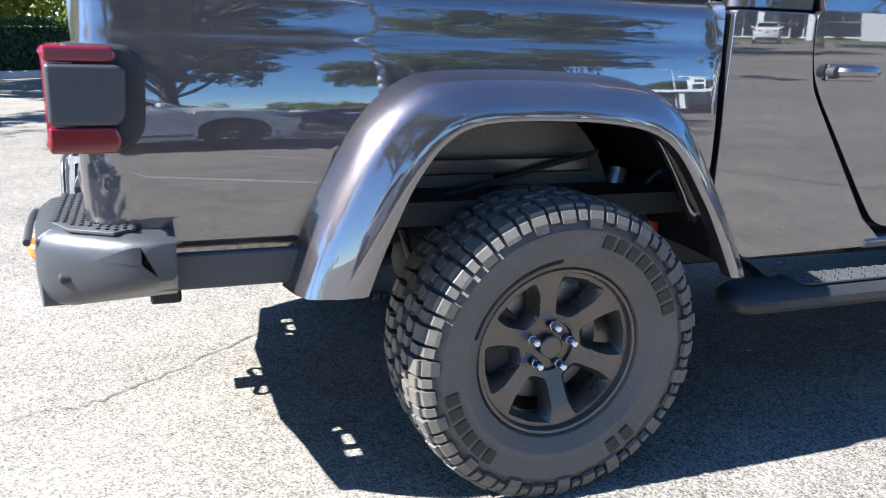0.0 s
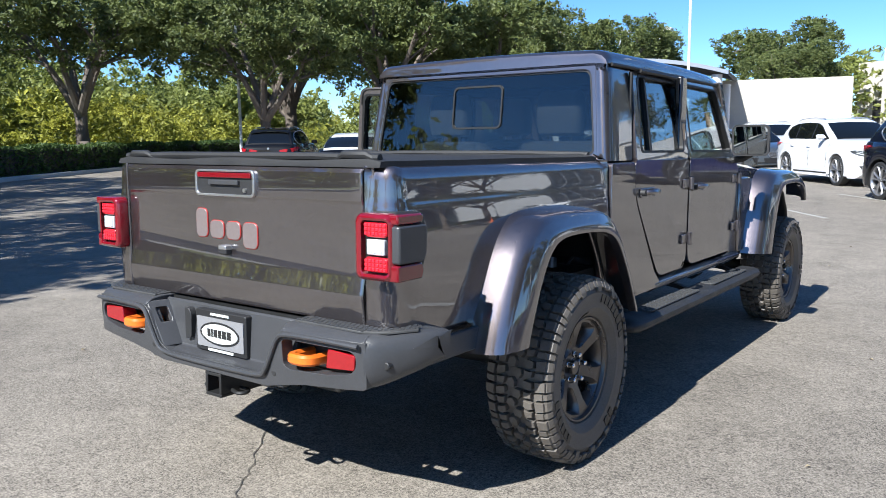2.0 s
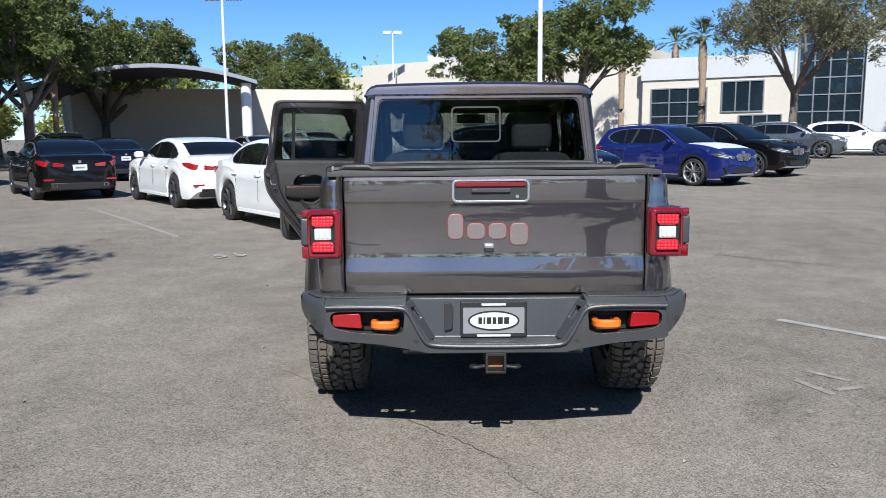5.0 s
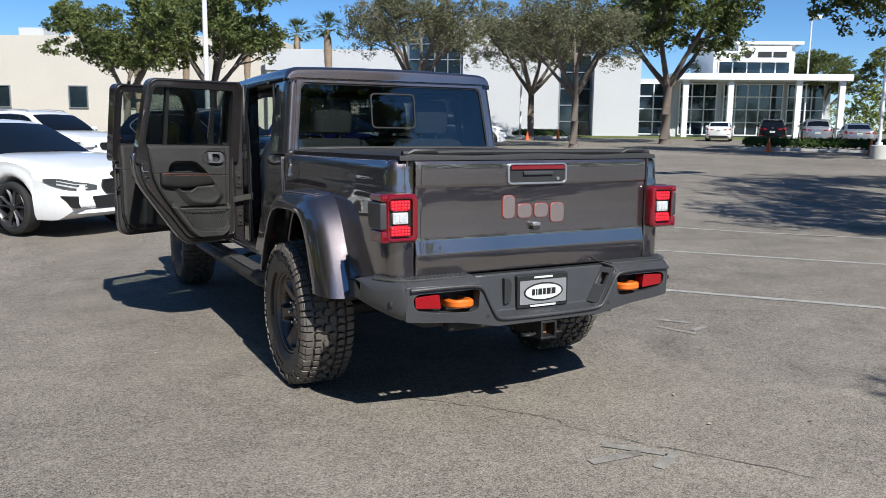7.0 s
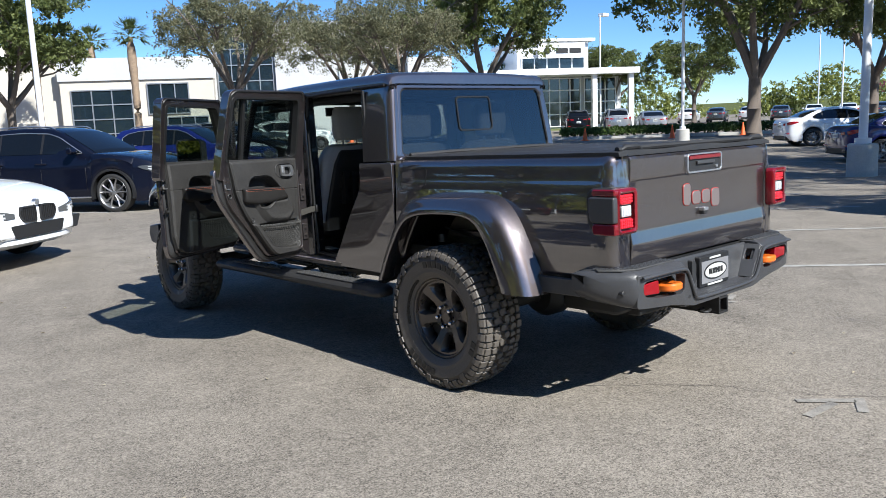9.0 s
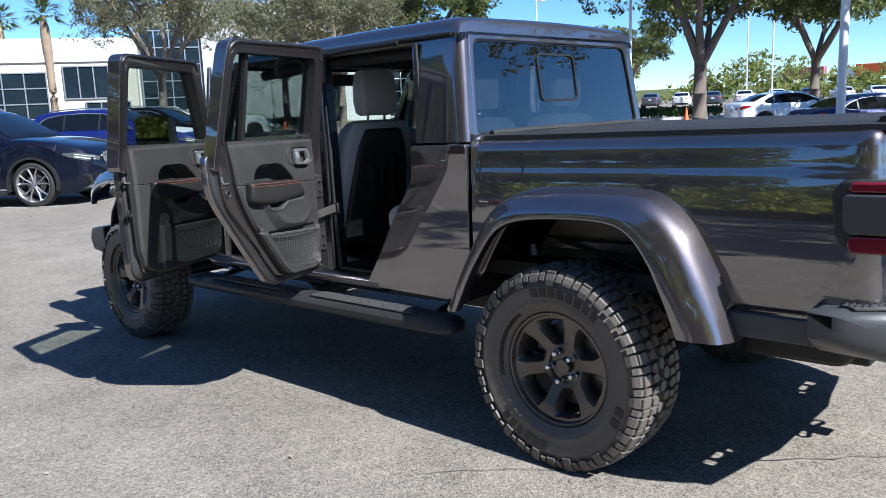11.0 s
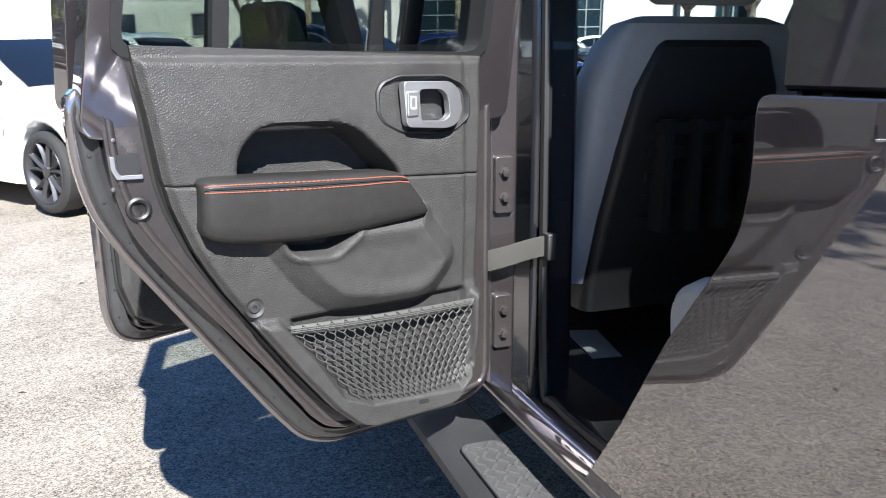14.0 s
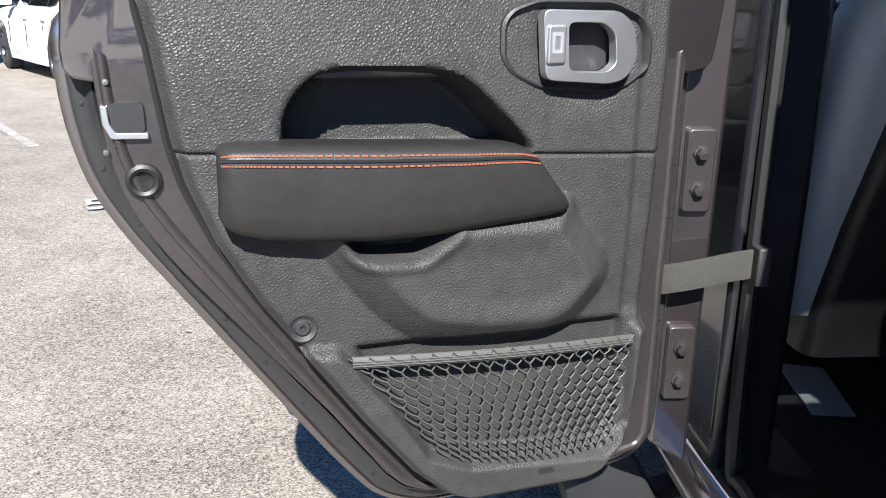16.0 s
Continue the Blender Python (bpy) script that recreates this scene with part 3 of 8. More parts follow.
plate(bm, face, [rounded(pocket, 0.014, 3), rounded([(-x, z) for x, z in pocket], 0.014, 3)], 0.0, 0.05, lambda p, f: (p[0], bumper_y(p[0]) + 0.010 * ss(0.60, 0.53, p[1]) + f, p[1]))
BUMPER = part("rear_bumper", bm, M_BUMPER, TRUCK, "grey moulded rear bumper with step pads", smooth=32, bevel=0.009, seg=3)
for sg in (-1, 1):
    bm = bmesh.new(); loft(bm, [end_ring(sg * x) for x in [0.738 + 0.1365 * math.sin(0.5 * math.pi * k / 22) for k in range(23)]])
    part("bumper_corner", bm, M_BUMPER, BUMPER, smooth=70)
# top shelf over each pocket, sloping to the face
for sg in (-1, 1):
    bm = bmesh.new()
    loft(bm, [[(sg * x, -0.97, 0.738), (sg * x, bumper_y(x) + 0.075, 0.742), (sg * x, bumper_y(x) + 0.03, 0.736), (sg * x, bumper_y(x) + 0.003, 0.716), (sg * x, bumper_y(x) + 0.015, 0.694), (sg * x, -0.97, 0.70)] for x in (0.385, 0.42, 0.5, 0.6, 0.7, 0.737)])
    part("top_shelf", bm, M_BUMPER, BUMPER, bevel=0.004)
    # raised edge running down beside the plate bay
    bm = bmesh.new()
    way = smoothline([Vector((sg * x, y, z)) for x, y, z in ((0.73, -1.196, 0.708), (0.55, -1.208, 0.712), (0.42, -1.212, 0.708), (0.378, -1.212, 0.690), (0.350, -1.212, 0.640), (0.312, -1.210, 0.572), (0.275, -1.205, 0.545), (0.15, -1.203, 0.538), (0.0, -1.203, 0.537))], 3)
    tube(bm, way, 0.0085, 8)
    part("edge_rib", bm, M_BUMPER, BUMPER)
    # slanted inner cheek with a square window
    bm = bmesh.new()
    plate(bm, [(0.0, 0.0), (0.085, 0.0), (0.085, 0.165), (0.0, 0.165)], [rounded([(0.022, 0.085), (0.066, 0.085), (0.066, 0.140), (0.022, 0.140)], 0.008)], 0.0, 0.012,
          lambda p, f: (sg * (0.285 + 0.105 * p[1] / 0.165 - 0.03 * p[0] / 0.085 + f), -1.195 + p[0], 0.56 + p[1]))
    part("bay_cheek", bm, M_BUMPER, BUMPER, bevel=0.003)
bm = bmesh.new(); box(bm, -0.72, 0.72, -1.075, -0.93, 0.57, 0.735)
part("bumper_core", bm, M_DARK, BUMPER)
bm = bmesh.new(); loft(bm, [[(x, -1.10, 0.735), (x, -1.113, 0.733), (x, -1.128, 0.56), (x, -1.19, 0.545), (x, -1.19, 0.51), (x, -1.10, 0.51)] for x in (-0.375, -0.3, 0.3, 0.375)])
part("plate_bay", bm, M_BUMPER, BUMPER, bevel=0.006)
for sg in (-1, 1):
    # top pads with raised studs
    bm = bmesh.new()
    prism(bm, [(sg * x, y) for x, y in ((0.40, -1.150), (0.70, -1.150), (0.78, -1.11), (0.835, -1.02), (0.80, -0.975), (0.40, -0.975))], "z", 0.738, 0.7465)
    pad = part("step_pad", bm, M_STEPPAD, BUMPER, "grey studded step pad", bevel=0.002)
    bm = bmesh.new()
    for i in range(22):
        for j in range(10):
            x, y = 0.412 + i * 0.0195 + (j % 2) * 0.0098, -1.142 + j * 0.0175
            if x > 0.82 - max(0, -1.03 - y) * 0.95:
                continue
            m_ = Matrix.Translation((sg * x, y, 0.7475)) @ Matrix.Rotation(radians(45), 4, "Z")
            box(bm, -0.0056, 0.0056, -0.0056, 0.0056, -0.002, 0.0026, m_)
    tagged(part("pad_studs", bm, M_BUMPER, pad, smooth=0), kind="stuff")
    # tow hook: a flat forged loop
    hx = sg * 0.478
    bm = bmesh.new()
    loop = smoothline([Vector(p) for p in ((hx - 0.044, -1.08, 0.630), (hx - 0.047, -1.170, 0.630), (hx - 0.034, -1.205, 0.632), (hx, -1.213, 0.633), (hx + 0.034, -1.205, 0.632), (hx + 0.046, -1.170, 0.630), (hx + 0.043, -1.08, 0.630))], 4)
    rings = []
    for i, p in enumerate(loop):
        d = (loop[min(i + 1, len(loop) - 1)] - loop[max(i - 1, 0)]).normalized()
        n = Vector((d.y, -d.x, 0))
        rings.append([tuple(p + n * a * 0.015 + Vector((0, 0, b * 0.018))) for a, b in ((-1, -0.55), (-0.55, -1), (0.55, -1), (1, -0.55), (1, 0.55), (0.55, 1), (-0.55, 1), (-1, 0.55))])
    loft(bm, rings)
    part("tow_hook", bm, M_ORANGE, BUMPER, "orange coated steel tow hook", smooth=30)
    bm = bmesh.new(); prism(bm, [(sg * a, b) for a, b in rounded([(0.575, 0.612), (0.70, 0.622), (0.704, 0.672), (0.585, 0.680)], 0.01)], "y", -1.182, -1.12)
    part("reflector", bm, M_REDREFL, BUMPER, "red rear reflector", bevel=0.003)
    bm = bmesh.new(); prism(bm, [(sg * a, b) for a, b in rounded([(0.38, 0.58), (0.70, 0.595), (0.725, 0.69), (0.38, 0.695)], 0.012)], "y", -1.10, -1.07)
    part("pocket_back", bm, M_DARK, BUMPER)
    for x, z in ((0.79, 0.642), (0.345, 0.562)):
        y = bumper_y(x) + (0.008 if x < 0.5 else 0.0)
        bm = bmesh.new(); lathe(bm, [(y - 0.004, 0.0005), (y - 0.004, 0.010), (y - 0.001, 0.013), (y + 0.04, 0.013)], 16, "y", (sg * x, 0, z))
        part("parking_sensor", bm, M_BLACKPL, BUMPER)
bm = bmesh.new(); prism(bm, rounded([(-0.222, 0.59), (-0.186, 0.60), (-0.182, 0.69), (-0.196, 0.712), (-0.222, 0.715)], 0.008), "y", -1.142, -1.11)
part("socket_cover", bm, M_BLACKPL, BUMPER, bevel=0.004)
# dealer plate in a black frame, its lettering as plain bars
bm = bmesh.new(); prism(bm, rrect(-0.152, 0.138, 0.562, 0.720, 0.008), "y", -1.143, -1.106)
PLATE = part("plate_frame", bm, M_INK, BUMPER, "black plate frame round a pale oval sign", bevel=0.003)
bm = bmesh.new(); prism(bm, rrect(-0.140, 0.126, 0.580, 0.694, 0.004), "y", -1.147, -1.140)
part("plate_panel", bm, M_BADGEGREY, PLATE)
ov = [(-0.007 + 0.112 * math.cos(a), 0.637 + 0.044 * math.sin(a)) for a in np.linspace(0, 2 * math.pi, 33)[:-1]]
ov2 = [(-0.007 + 0.104 * math.cos(a), 0.637 + 0.037 * math.sin(a)) for a in np.linspace(0, 2 * math.pi, 33)[:-1]]
bm = bmesh.new(); prism(bm, ov2, "y", -1.149, -1.146)
part("plate_oval_face", bm, M_PLATEW, PLATE)
bm = bmesh.new(); bridge(bm, ov, ov2, "y", -1.150, 0.005)
part("plate_oval", bm, M_INK, PLATE)
for x0, x1 in ((-0.074, -0.058), (-0.052, -0.044), (-0.038, -0.018), (-0.012, 0.004), (0.010, 0.032), (0.038, 0.060)):
    bm = bmesh.new(); box(bm, x0, x1, -1.1515, -1.146, 0.623, 0.652); part("plate_bar", bm, M_INK, PLATE)
bm = bmesh.new(); box(bm, -0.08, 0.066, -1.1465, -1.14, 0.566, 0.575); part("plate_bar", bm, M_PLATEW, PLATE)
bm = bmesh.new(); box(bm, -0.06, 0.046, -1.1465, -1.14, 0.703, 0.712); part("plate_bar", bm, M_PLATEW, PLATE)
# hitch receiver
bm = bmesh.new()
for a, b in ((((-0.045, 0.045)), (0.412, 0.424)), ((-0.045, 0.045), (0.49, 0.502)), ((-0.045, -0.033), (0.424, 0.49)), ((0.033, 0.045), (0.424, 0.49))):
    box(bm, a[0], a[1], -1.19, -0.85, b[0], b[1])
HITCH = part("hitch_receiver", bm, M_DARK, TRUCK, "black steel hitch receiver", bevel=0.002)
bm = bmesh.new(); box(bm, -0.033, 0.033, -1.12, -1.10, 0.424, 0.49); part("receiver_plug", bm, M_RUST, HITCH)
for sg in (-1, 1):
    bm = bmesh.new(); tube(bm, smoothline([(sg * 0.045, -1.14, 0.432), (sg * 0.09, -1.15, 0.43), (sg * 0.108, -1.13, 0.43), (sg * 0.09, -1.10, 0.43), (sg * 0.045, -1.10, 0.43)], 3), 0.0075, 8)
    part("chain_loop", bm, M_DARK, HITCH)
bm = bmesh.new(); box(bm, -0.42, 0.42, -0.96, -0.88, 0.44, 0.53); part("hitch_beam", bm, M_DARK, HITCH, bevel=0.01)
for sg in (-1, 1):
    bm = bmesh.new(); box(bm, sg * 0.795 - 0.012, sg * 0.795 + 0.012, -0.95, -0.60, 0.60, 0.683)
    part("lower_valance", bm, M_BUMPER, TRUCK, bevel=0.006)


# ---- fender flares ----
def flare(name, B, L, sgn, x_in, label=""):
    """A moulded arch from the body line B to the outer lip L, both lists of (y, z)."""
    Bs, Ls = smoothline([Vector((0, *p)) for p in B], 4), smoothline([Vector((0, *p)) for p in L], 4)
    rings = []
    for b, l in zip(Bs, Ls):
        def at(x, k):
            p = b.lerp(l, k)
            return (sgn * x, p.y, p.z)
        up = (b - l).normalized() * 0.012
        pr = [at(x_in, 0.0), at(x_in + 0.02, 0.02), at(x_in + 0.085, 0.10), at(x_in + 0.125, 0.22), at(x_in + 0.142, 0.38), at(x_in + 0.146, 0.46), at(x_in + 0.16, 0.60),
              at(x_in + 0.17, 0.90), at(x_in + 0.168, 0.97), at(x_in + 0.158, 1.0), at(x_in + 0.13, 0.985), at(x_in + 0.125, 0.55), at(x_in + 0.08, 0.30), at(x_in, 0.2)]
        rings.append(pr)
    bm = bmesh.new()
    loft(bm, rings)
    return part(name, bm, M_PAINT, TRUCK, label, smooth=40)


RB = [(-0.668, 0.585), (-0.63, 0.70), (-0.575, 0.83), (-0.50, 0.965), (-0.41, 1.05), (-0.30, 1.082), (-0.02, 1.086), (0.21, 1.068), (0.325, 1.005), (0.435, 0.845), (0.52, 0.70), (0.60, 0.55)]
RL = [(-0.50, 0.598), (-0.47, 0.68), (-0.44, 0.75), (-0.395, 0.845), (-0.328, 0.932), (-0.237, 0.972), (-0.05, 0.978), (0.144, 0.962), (0.263, 0.910), (0.365, 0.78), (0.42, 0.69), (0.486, 0.565)]
FB = [(2.74, 0.585), (2.80, 0.75), (2.85, 0.90), (2.92, 1.05), (3.0, 1.13), (3.12, 1.165), (3.40, 1.17), (3.65, 1.16), (3.84, 1.13), (3.95, 1.08), (3.985, 1.02), (4.0, 0.95)]
FL = [(2.93, 0.575), (2.97, 0.70), (3.01, 0.80), (3.06, 0.92), (3.13, 1.005), (3.22, 1.045), (3.42, 1.055), (3.63, 1.05), (3.79, 1.02), (3.87, 0.98), (3.90, 0.94), (3.915, 0.90)]
for s in (1, -1):
    flare("fender_flare", RB, RL, s, 0.776, "painted rear fender flare")
    flare("fender_flare", FB, FL, s, 0.776, "painted front fender flare")

M_HOUSE = mat("dusty_primer", (0.14, 0.125, 0.105), 0.4, 0.3, vary=0.2, vscale=5)
# wheel-arch liners
for s in (1, -1):
    for c, y0 in ((0.0, 0), (WB, 0)):
        rings = []
        for k in range(19):
            a = radians(8 + 166 * k / 18)
            r = 0.560 + 0.012 * (k % 2)
            yy, zz = c + r * math.cos(a) * 0.98, 0.49 + r * math.sin(a)
            rings.append([(s * x, yy, zz + w) for x, w in ((0.795, 0.0), (0.77, 0.004), (0.6, 0.012), (0.45, 0.0), (0.38, -0.01))])
        bm = bmesh.new(); loft(bm, rings, closed=False, cap=False)
        part("arch_liner", bm, M_LINER, TRUCK, solid=-0.012)
    # inner wheelhouse panel of the bed
    bm = bmesh.new(); prism(bm, [(0.40 * math.cos(a) - 0.06, 0.66 + 0.37 * math.sin(a)) for a in np.linspace(0, math.pi, 25)], "x", s * 0.53, s * 0.56)
    part("wheelhouse_panel", bm, M_HOUSE, TRUCK, bevel=0.004)
    bm = bmesh.new(); box(bm, s * 0.56, s * 0.60, -0.36, 0.24, 0.80, 0.845)
    part("wheelhouse_rail", bm, M_PAINT_IN, TRUCK, bevel=0.006)

# ---- chassis ----
for s in (1, -1):
    bm = bmesh.new()
    loft(bm, [[(s * (0.46 + dx), y, z + dz) for dx, dz in ((-0.04, -0.06), (0.04, -0.06), (0.04, 0.06), (-0.04, 0.06))] for y, z in ((-0.95, 0.60), (-0.45, 0.62), (0.0, 0.72), (0.45, 0.60), (0.7, 0.52), (2.6, 0.50), (3.0, 0.56), (3.5, 0.64), (4.1, 0.60))])
    part("frame_rail", bm, M_DARK, TRUCK, bevel=0.008)
for y, r, pts in ((0.0, 0.05, ((0, 0.0, 0.14), (0.0, 0.16))), (WB, 0.045, ((0.15, WB, 0.13), (0.0, 0.14)))):
    bm = bmesh.new()
    tube(bm, [(-0.70, y, HUB), (0.70, y, HUB)], r, 12)
    lathe(bm, [(-0.13, 0.04), (-0.11, 0.11), (-0.05, 0.15), (0.05, 0.15), (0.11, 0.11), (0.13, 0.04)], 18, "x", (pts[0][0], y, HUB))
    part("axle", bm, M_DARK, TRUCK)
bm = bmesh.new(); tube(bm, [(0.1, 0.1, 0.42), (0.08, 2.0, 0.50)], 0.04, 10); part("drive_shaft", bm, M_DARK, TRUCK)
for s in (1, -1):
    bm = bmesh.new(); tube(bm, [(s * 0.62, -0.06 + 0.3, 0.40), (s * 0.56, 0.36, 0.80)], 0.028, 10); part("shock_absorber", bm, M_STEEL, TRUCK)
    bm = bmesh.new(); tube(bm, [(s * 0.62, 0.415, 0.52), (s * 0.60, 0.45, 0.585), (s * 0.60, 0.455, 0.60), (s * 0.595, 0.462, 0.64)], [0.030, 0.030, 0.031, 0.030], 14); part("shock_reservoir", bm, M_SHOCKRED, TRUCK, "red shock reservoir")
    bm = bmesh.new(); tube(bm, [(s * 0.62, 0.36, 0.50), (s * 0.60, 0.40, 0.66), (s * 0.597, 0.405, 0.70)], [0.028, 0.028, 0.022], 14); part("shock_body", bm, M_STEEL, TRUCK, "bare steel shock body")
    bm = bmesh.new(); tube(bm, smoothline([Vector((s * 0.60, 0.44, 0.64)), Vector((s * 0.61, 0.43, 0.76)), Vector((s * 0.63, 0.50, 0.83)), Vector((s * 0.66, 0.40, 0.93))], 4), 0.008, 6); part("shock_hose", bm, M_BLACKPL, TRUCK)
    bm = bmesh.new()
    tube(bm, [(s * 0.53 + 0.065 * math.cos(k * 0.7), 0.02 + 0.065 * math.sin(k * 0.7), 0.46 + k * 0.0075) for k in range(46)], 0.009, 6); part("coil_spring", bm, M_DARK, TRUCK)
    bm = bmesh.new(); tube(bm, [(s * 0.60, -0.32, 0.66), (s * 0.62, -0.30, 0.58), (s * 0.60, -0.20, 0.52)], 0.012, 8)
    tube(bm, [(s * 0.70, -0.42, 0.70), (s * 0.66, -0.30, 0.74), (s * 0.62, 0.0, 0.80), (s * 0.62, 0.25, 0.86)], 0.007, 6)
    part("brake_line", bm, M_BLACKPL, TRUCK)
bm = bmesh.new(); wrapbox(bm, -0.55, -0.15, -0.92, -0.55, 0.46, 0.62, 0.05); part("muffler", bm, M_DARK, TRUCK, bevel=0.02)
bm = bmesh.new(); wrapbox(bm, -0.35, 0.40, 0.7, 2.4, 0.42, 0.55, 0.05); part("skid_plate", bm, M_DARK, TRUCK, bevel=0.02)
bm = bmesh.new(); lathe(bm, [(0.50, 0.02), (0.50, 0.30), (0.56, 0.34), (0.70, 0.34), (0.74, 0.30), (0.74, 0.02)], 40, "z", (0, -0.55, 0.0))
part("spare_tyre", bm, M_RUBBER, TRUCK)


# ---- wheels ----
def tyre_mesh():
    bm = bmesh.new()
    prof = [(-0.085, 0.222), (-0.115, 0.235), (-0.135, 0.275), (-0.140, 0.315), (-0.134, 0.346), (-0.118, 0.368), (-0.09, 0.376), (0.0, 0.379), (0.09, 0.376),
            (0.118, 0.368), (0.134, 0.346), (0.1395, 0.332), (0.1415, 0.330), (0.1415, 0.322), (0.1400, 0.315), (0.1365, 0.285), (0.1350, 0.275), (0.1365, 0.268), (0.1345, 0.262), (0.115, 0.236), (0.112, 0.230), (0.1, 0.226), (0.085, 0.222)]
    return lathe(bm, prof, 72, "x")


def tread_mesh():
    """Chunky interlocked tread blocks and stepped shoulder lugs."""
    bm = bmesh.new()
    N = 30

    def poly(pts, r0, r1, k, q=0.90):
        """A block standing on the carcass; pts are (across, along) with along counted in pitches."""
        ch, ca = sum(p[0] for p in pts) / len(pts), sum(p[1] for p in pts) / len(pts)
        rows = []
        for r, sc in ((r0, 1.0), (r1 - 0.004, 0.97), (r1, q)):
            row = []
            for h, a in pts:
                hh, aa = ch + (h - ch) * sc, ca + (a - ca) * sc
                ang = 2 * math.pi * (aa + k) / N
                rr = r - 0.55 * max(0.0, abs(hh) - 0.085) ** 1.4
                row.append((hh, math.cos(ang) * rr, math.sin(ang) * rr))
            rows.append(row)
        loft(bm, rows)
    for k in range(N):
        j = 0.05 * math.sin(k * 2.3)
        poly([(-0.030, 0.05), (-0.006, 0.0), (0.006, 0.20), (0.004, 0.46 + j), (-0.024, 0.52 + j), (-0.034, 0.30)], 0.37, 0.4005, k)
        poly([(0.030, 0.55), (0.006, 0.50), (-0.006, 0.70), (-0.004, 0.95), (0.024, 1.02), (0.034, 0.80)], 0.37, 0.4005, k)
        for s in (1, -1):
            o = 0.0 if s > 0 else 0.45
            poly([(s * 0.042, o + 0.04), (s * 0.080, o + 0.12), (s * 0.082, o + 0.42), (s * 0.060, o + 0.50), (s * 0.038, o + 0.34)], 0.37, 0.3998, k)
            poly([(s * 0.040, o + 0.56), (s * 0.062, o + 0.62), (s * 0.080, o + 0.58), (s * 0.076, o + 0.88), (s * 0.044, o + 0.92)], 0.37, 0.3998, k)
            e = 0.134 if k % 2 else 0.128
            poly([(s * 0.090, o + 0.06), (s * e, o + 0.04), (s * e, o + 0.52), (s * 0.092, o + 0.56)], 0.362, 0.3985, k)
            poly([(s * 0.088, o + 0.64), (s * 0.124, o + 0.62), (s * 0.124, o + 0.93), (s * 0.090, o + 0.95)], 0.362, 0.3965, k)
            # side biters down the shoulder
            for a0, a1, low in ((o + 0.05, o + 0.52, 0.334 if k % 2 else 0.346), (o + 0.64, o + 0.92, 0.352)):
                vs = []
                for a in (a0, a1):
                    ang = 2 * math.pi * (k + a) / N
                    for h, r in ((0.118, 0.386), (0.137, 0.378), (0.1455, 0.360), (0.1475, low + 0.004), (0.138, low)):
                        vs.append(bm.verts.new((s * h, math.cos(ang) * r, math.sin(ang) * r)))
                for i in range(4):
                    bm.faces.new((vs[i], vs[i + 1], vs[i + 6], vs[i + 5]))
                bm.faces.new(vs[:5]); bm.faces.new(vs[5:])
    return bm


def letter_arcs():
    """Raised arc bars where the sidewall lettering stands, and a row of fine ribs inside them."""
    bm = bmesh.new()
    for c, n, step, w in ((52, 8, 7.4, 2.6), (218, 6, 7.4, 2.6), (-48, 2, 9.0, 3.0), (135, 60, 1.15, 0.3)):
        for k in range(n):
            a0 = radians(c + (k - (n - 1) / 2) * step)
            wr = radians(w)
            rr = ((0.291, 0.1405), (0.326, 0.1425)) if n < 20 else ((0.244, 0.1235), (0.256, 0.1330))
            vs = []
            for r, x in rr:
                for a in (a0 - wr, a0 + wr):
                    vs.append(bm.verts.new((x + 0.0012, math.cos(a) * r, math.sin(a) * r)))
            bm.faces.new((vs[0], vs[1], vs[3], vs[2]))
    r = bmesh.ops.extrude_face_region(bm, geom=bm.faces[:])
    bmesh.ops.translate(bm, vec=(-0.006, 0, 0), verts=[v for v in r["geom"] if isinstance(v, bmesh.types.BMVert)])
    return bm


def rim_mesh():
    bm = bmesh.new()
    lathe(bm, [(0.088, 0.224), (0.102, 0.2265), (0.107, 0.221), (0.105, 0.214), (0.092, 0.209), (0.05, 0.200), (-0.09, 0.197), (-0.1, 0.215)], 72, "x")
    # face with six deep trapezoid windows between flat-topped spokes
    def face(p, f):
        r = math.hypot(*p)
        return (0.050 + 0.040 * min(1, max(0, (r - 0.065) / 0.12)) + f, p[0], p[1])
    holes, pockets = [], []
    for w in range(6):
        c, s_ = math.cos(radians(16 + 60 * w)), math.sin(radians(16 + 60 * w))
        big = rounded([(0.086, -0.024), (0.148, -0.058), (0.190, -0.066), (0.199, 0.0), (0.190, 0.066), (0.148, 0.058), (0.086, 0.024)], 0.010, 2)
        tr = rounded([(0.104, -0.020), (0.150, -0.042), (0.182, -0.048), (0.188, 0.0), (0.182, 0.048), (0.150, 0.042), (0.104, 0.020)], 0.010, 2)
        rot = [[(x * c - y * s_, x * s_ + y * c) for x, y in o] for o in (big, tr)]
        holes.append(rot[0])
        mid = [((a[0] * 0.86 + b[0] * 0.14), (a[1] * 0.86 + b[1] * 0.14)) for a, b in zip(*rot)]
        pb = bmesh.new()
        loft(pb, [[face(p, f) for p in o] for o, f in ((rot[0], 0.0006), (mid, -0.004), (rot[1], -0.022), (rot[1], -0.050))], True, False)
        pockets.append(pb)
    hub = [(0.070 * math.cos(a), 0.070 * math.sin(a)) for a in np.linspace(0, 2 * math.pi, 31)[:-1]]
    rim_o = [(0.210 * math.cos(a), 0.210 * math.sin(a)) for a in np.linspace(0, 2 * math.pi, 61)[:-1]]
    plate(bm, rim_o, holes + [hub], 0.0, -0.006, face)
    lathe(bm, [(0.0515, 0.0705), (0.042, 0.067), (0.042, 0.001)], 40, "x")
    return bm, pockets


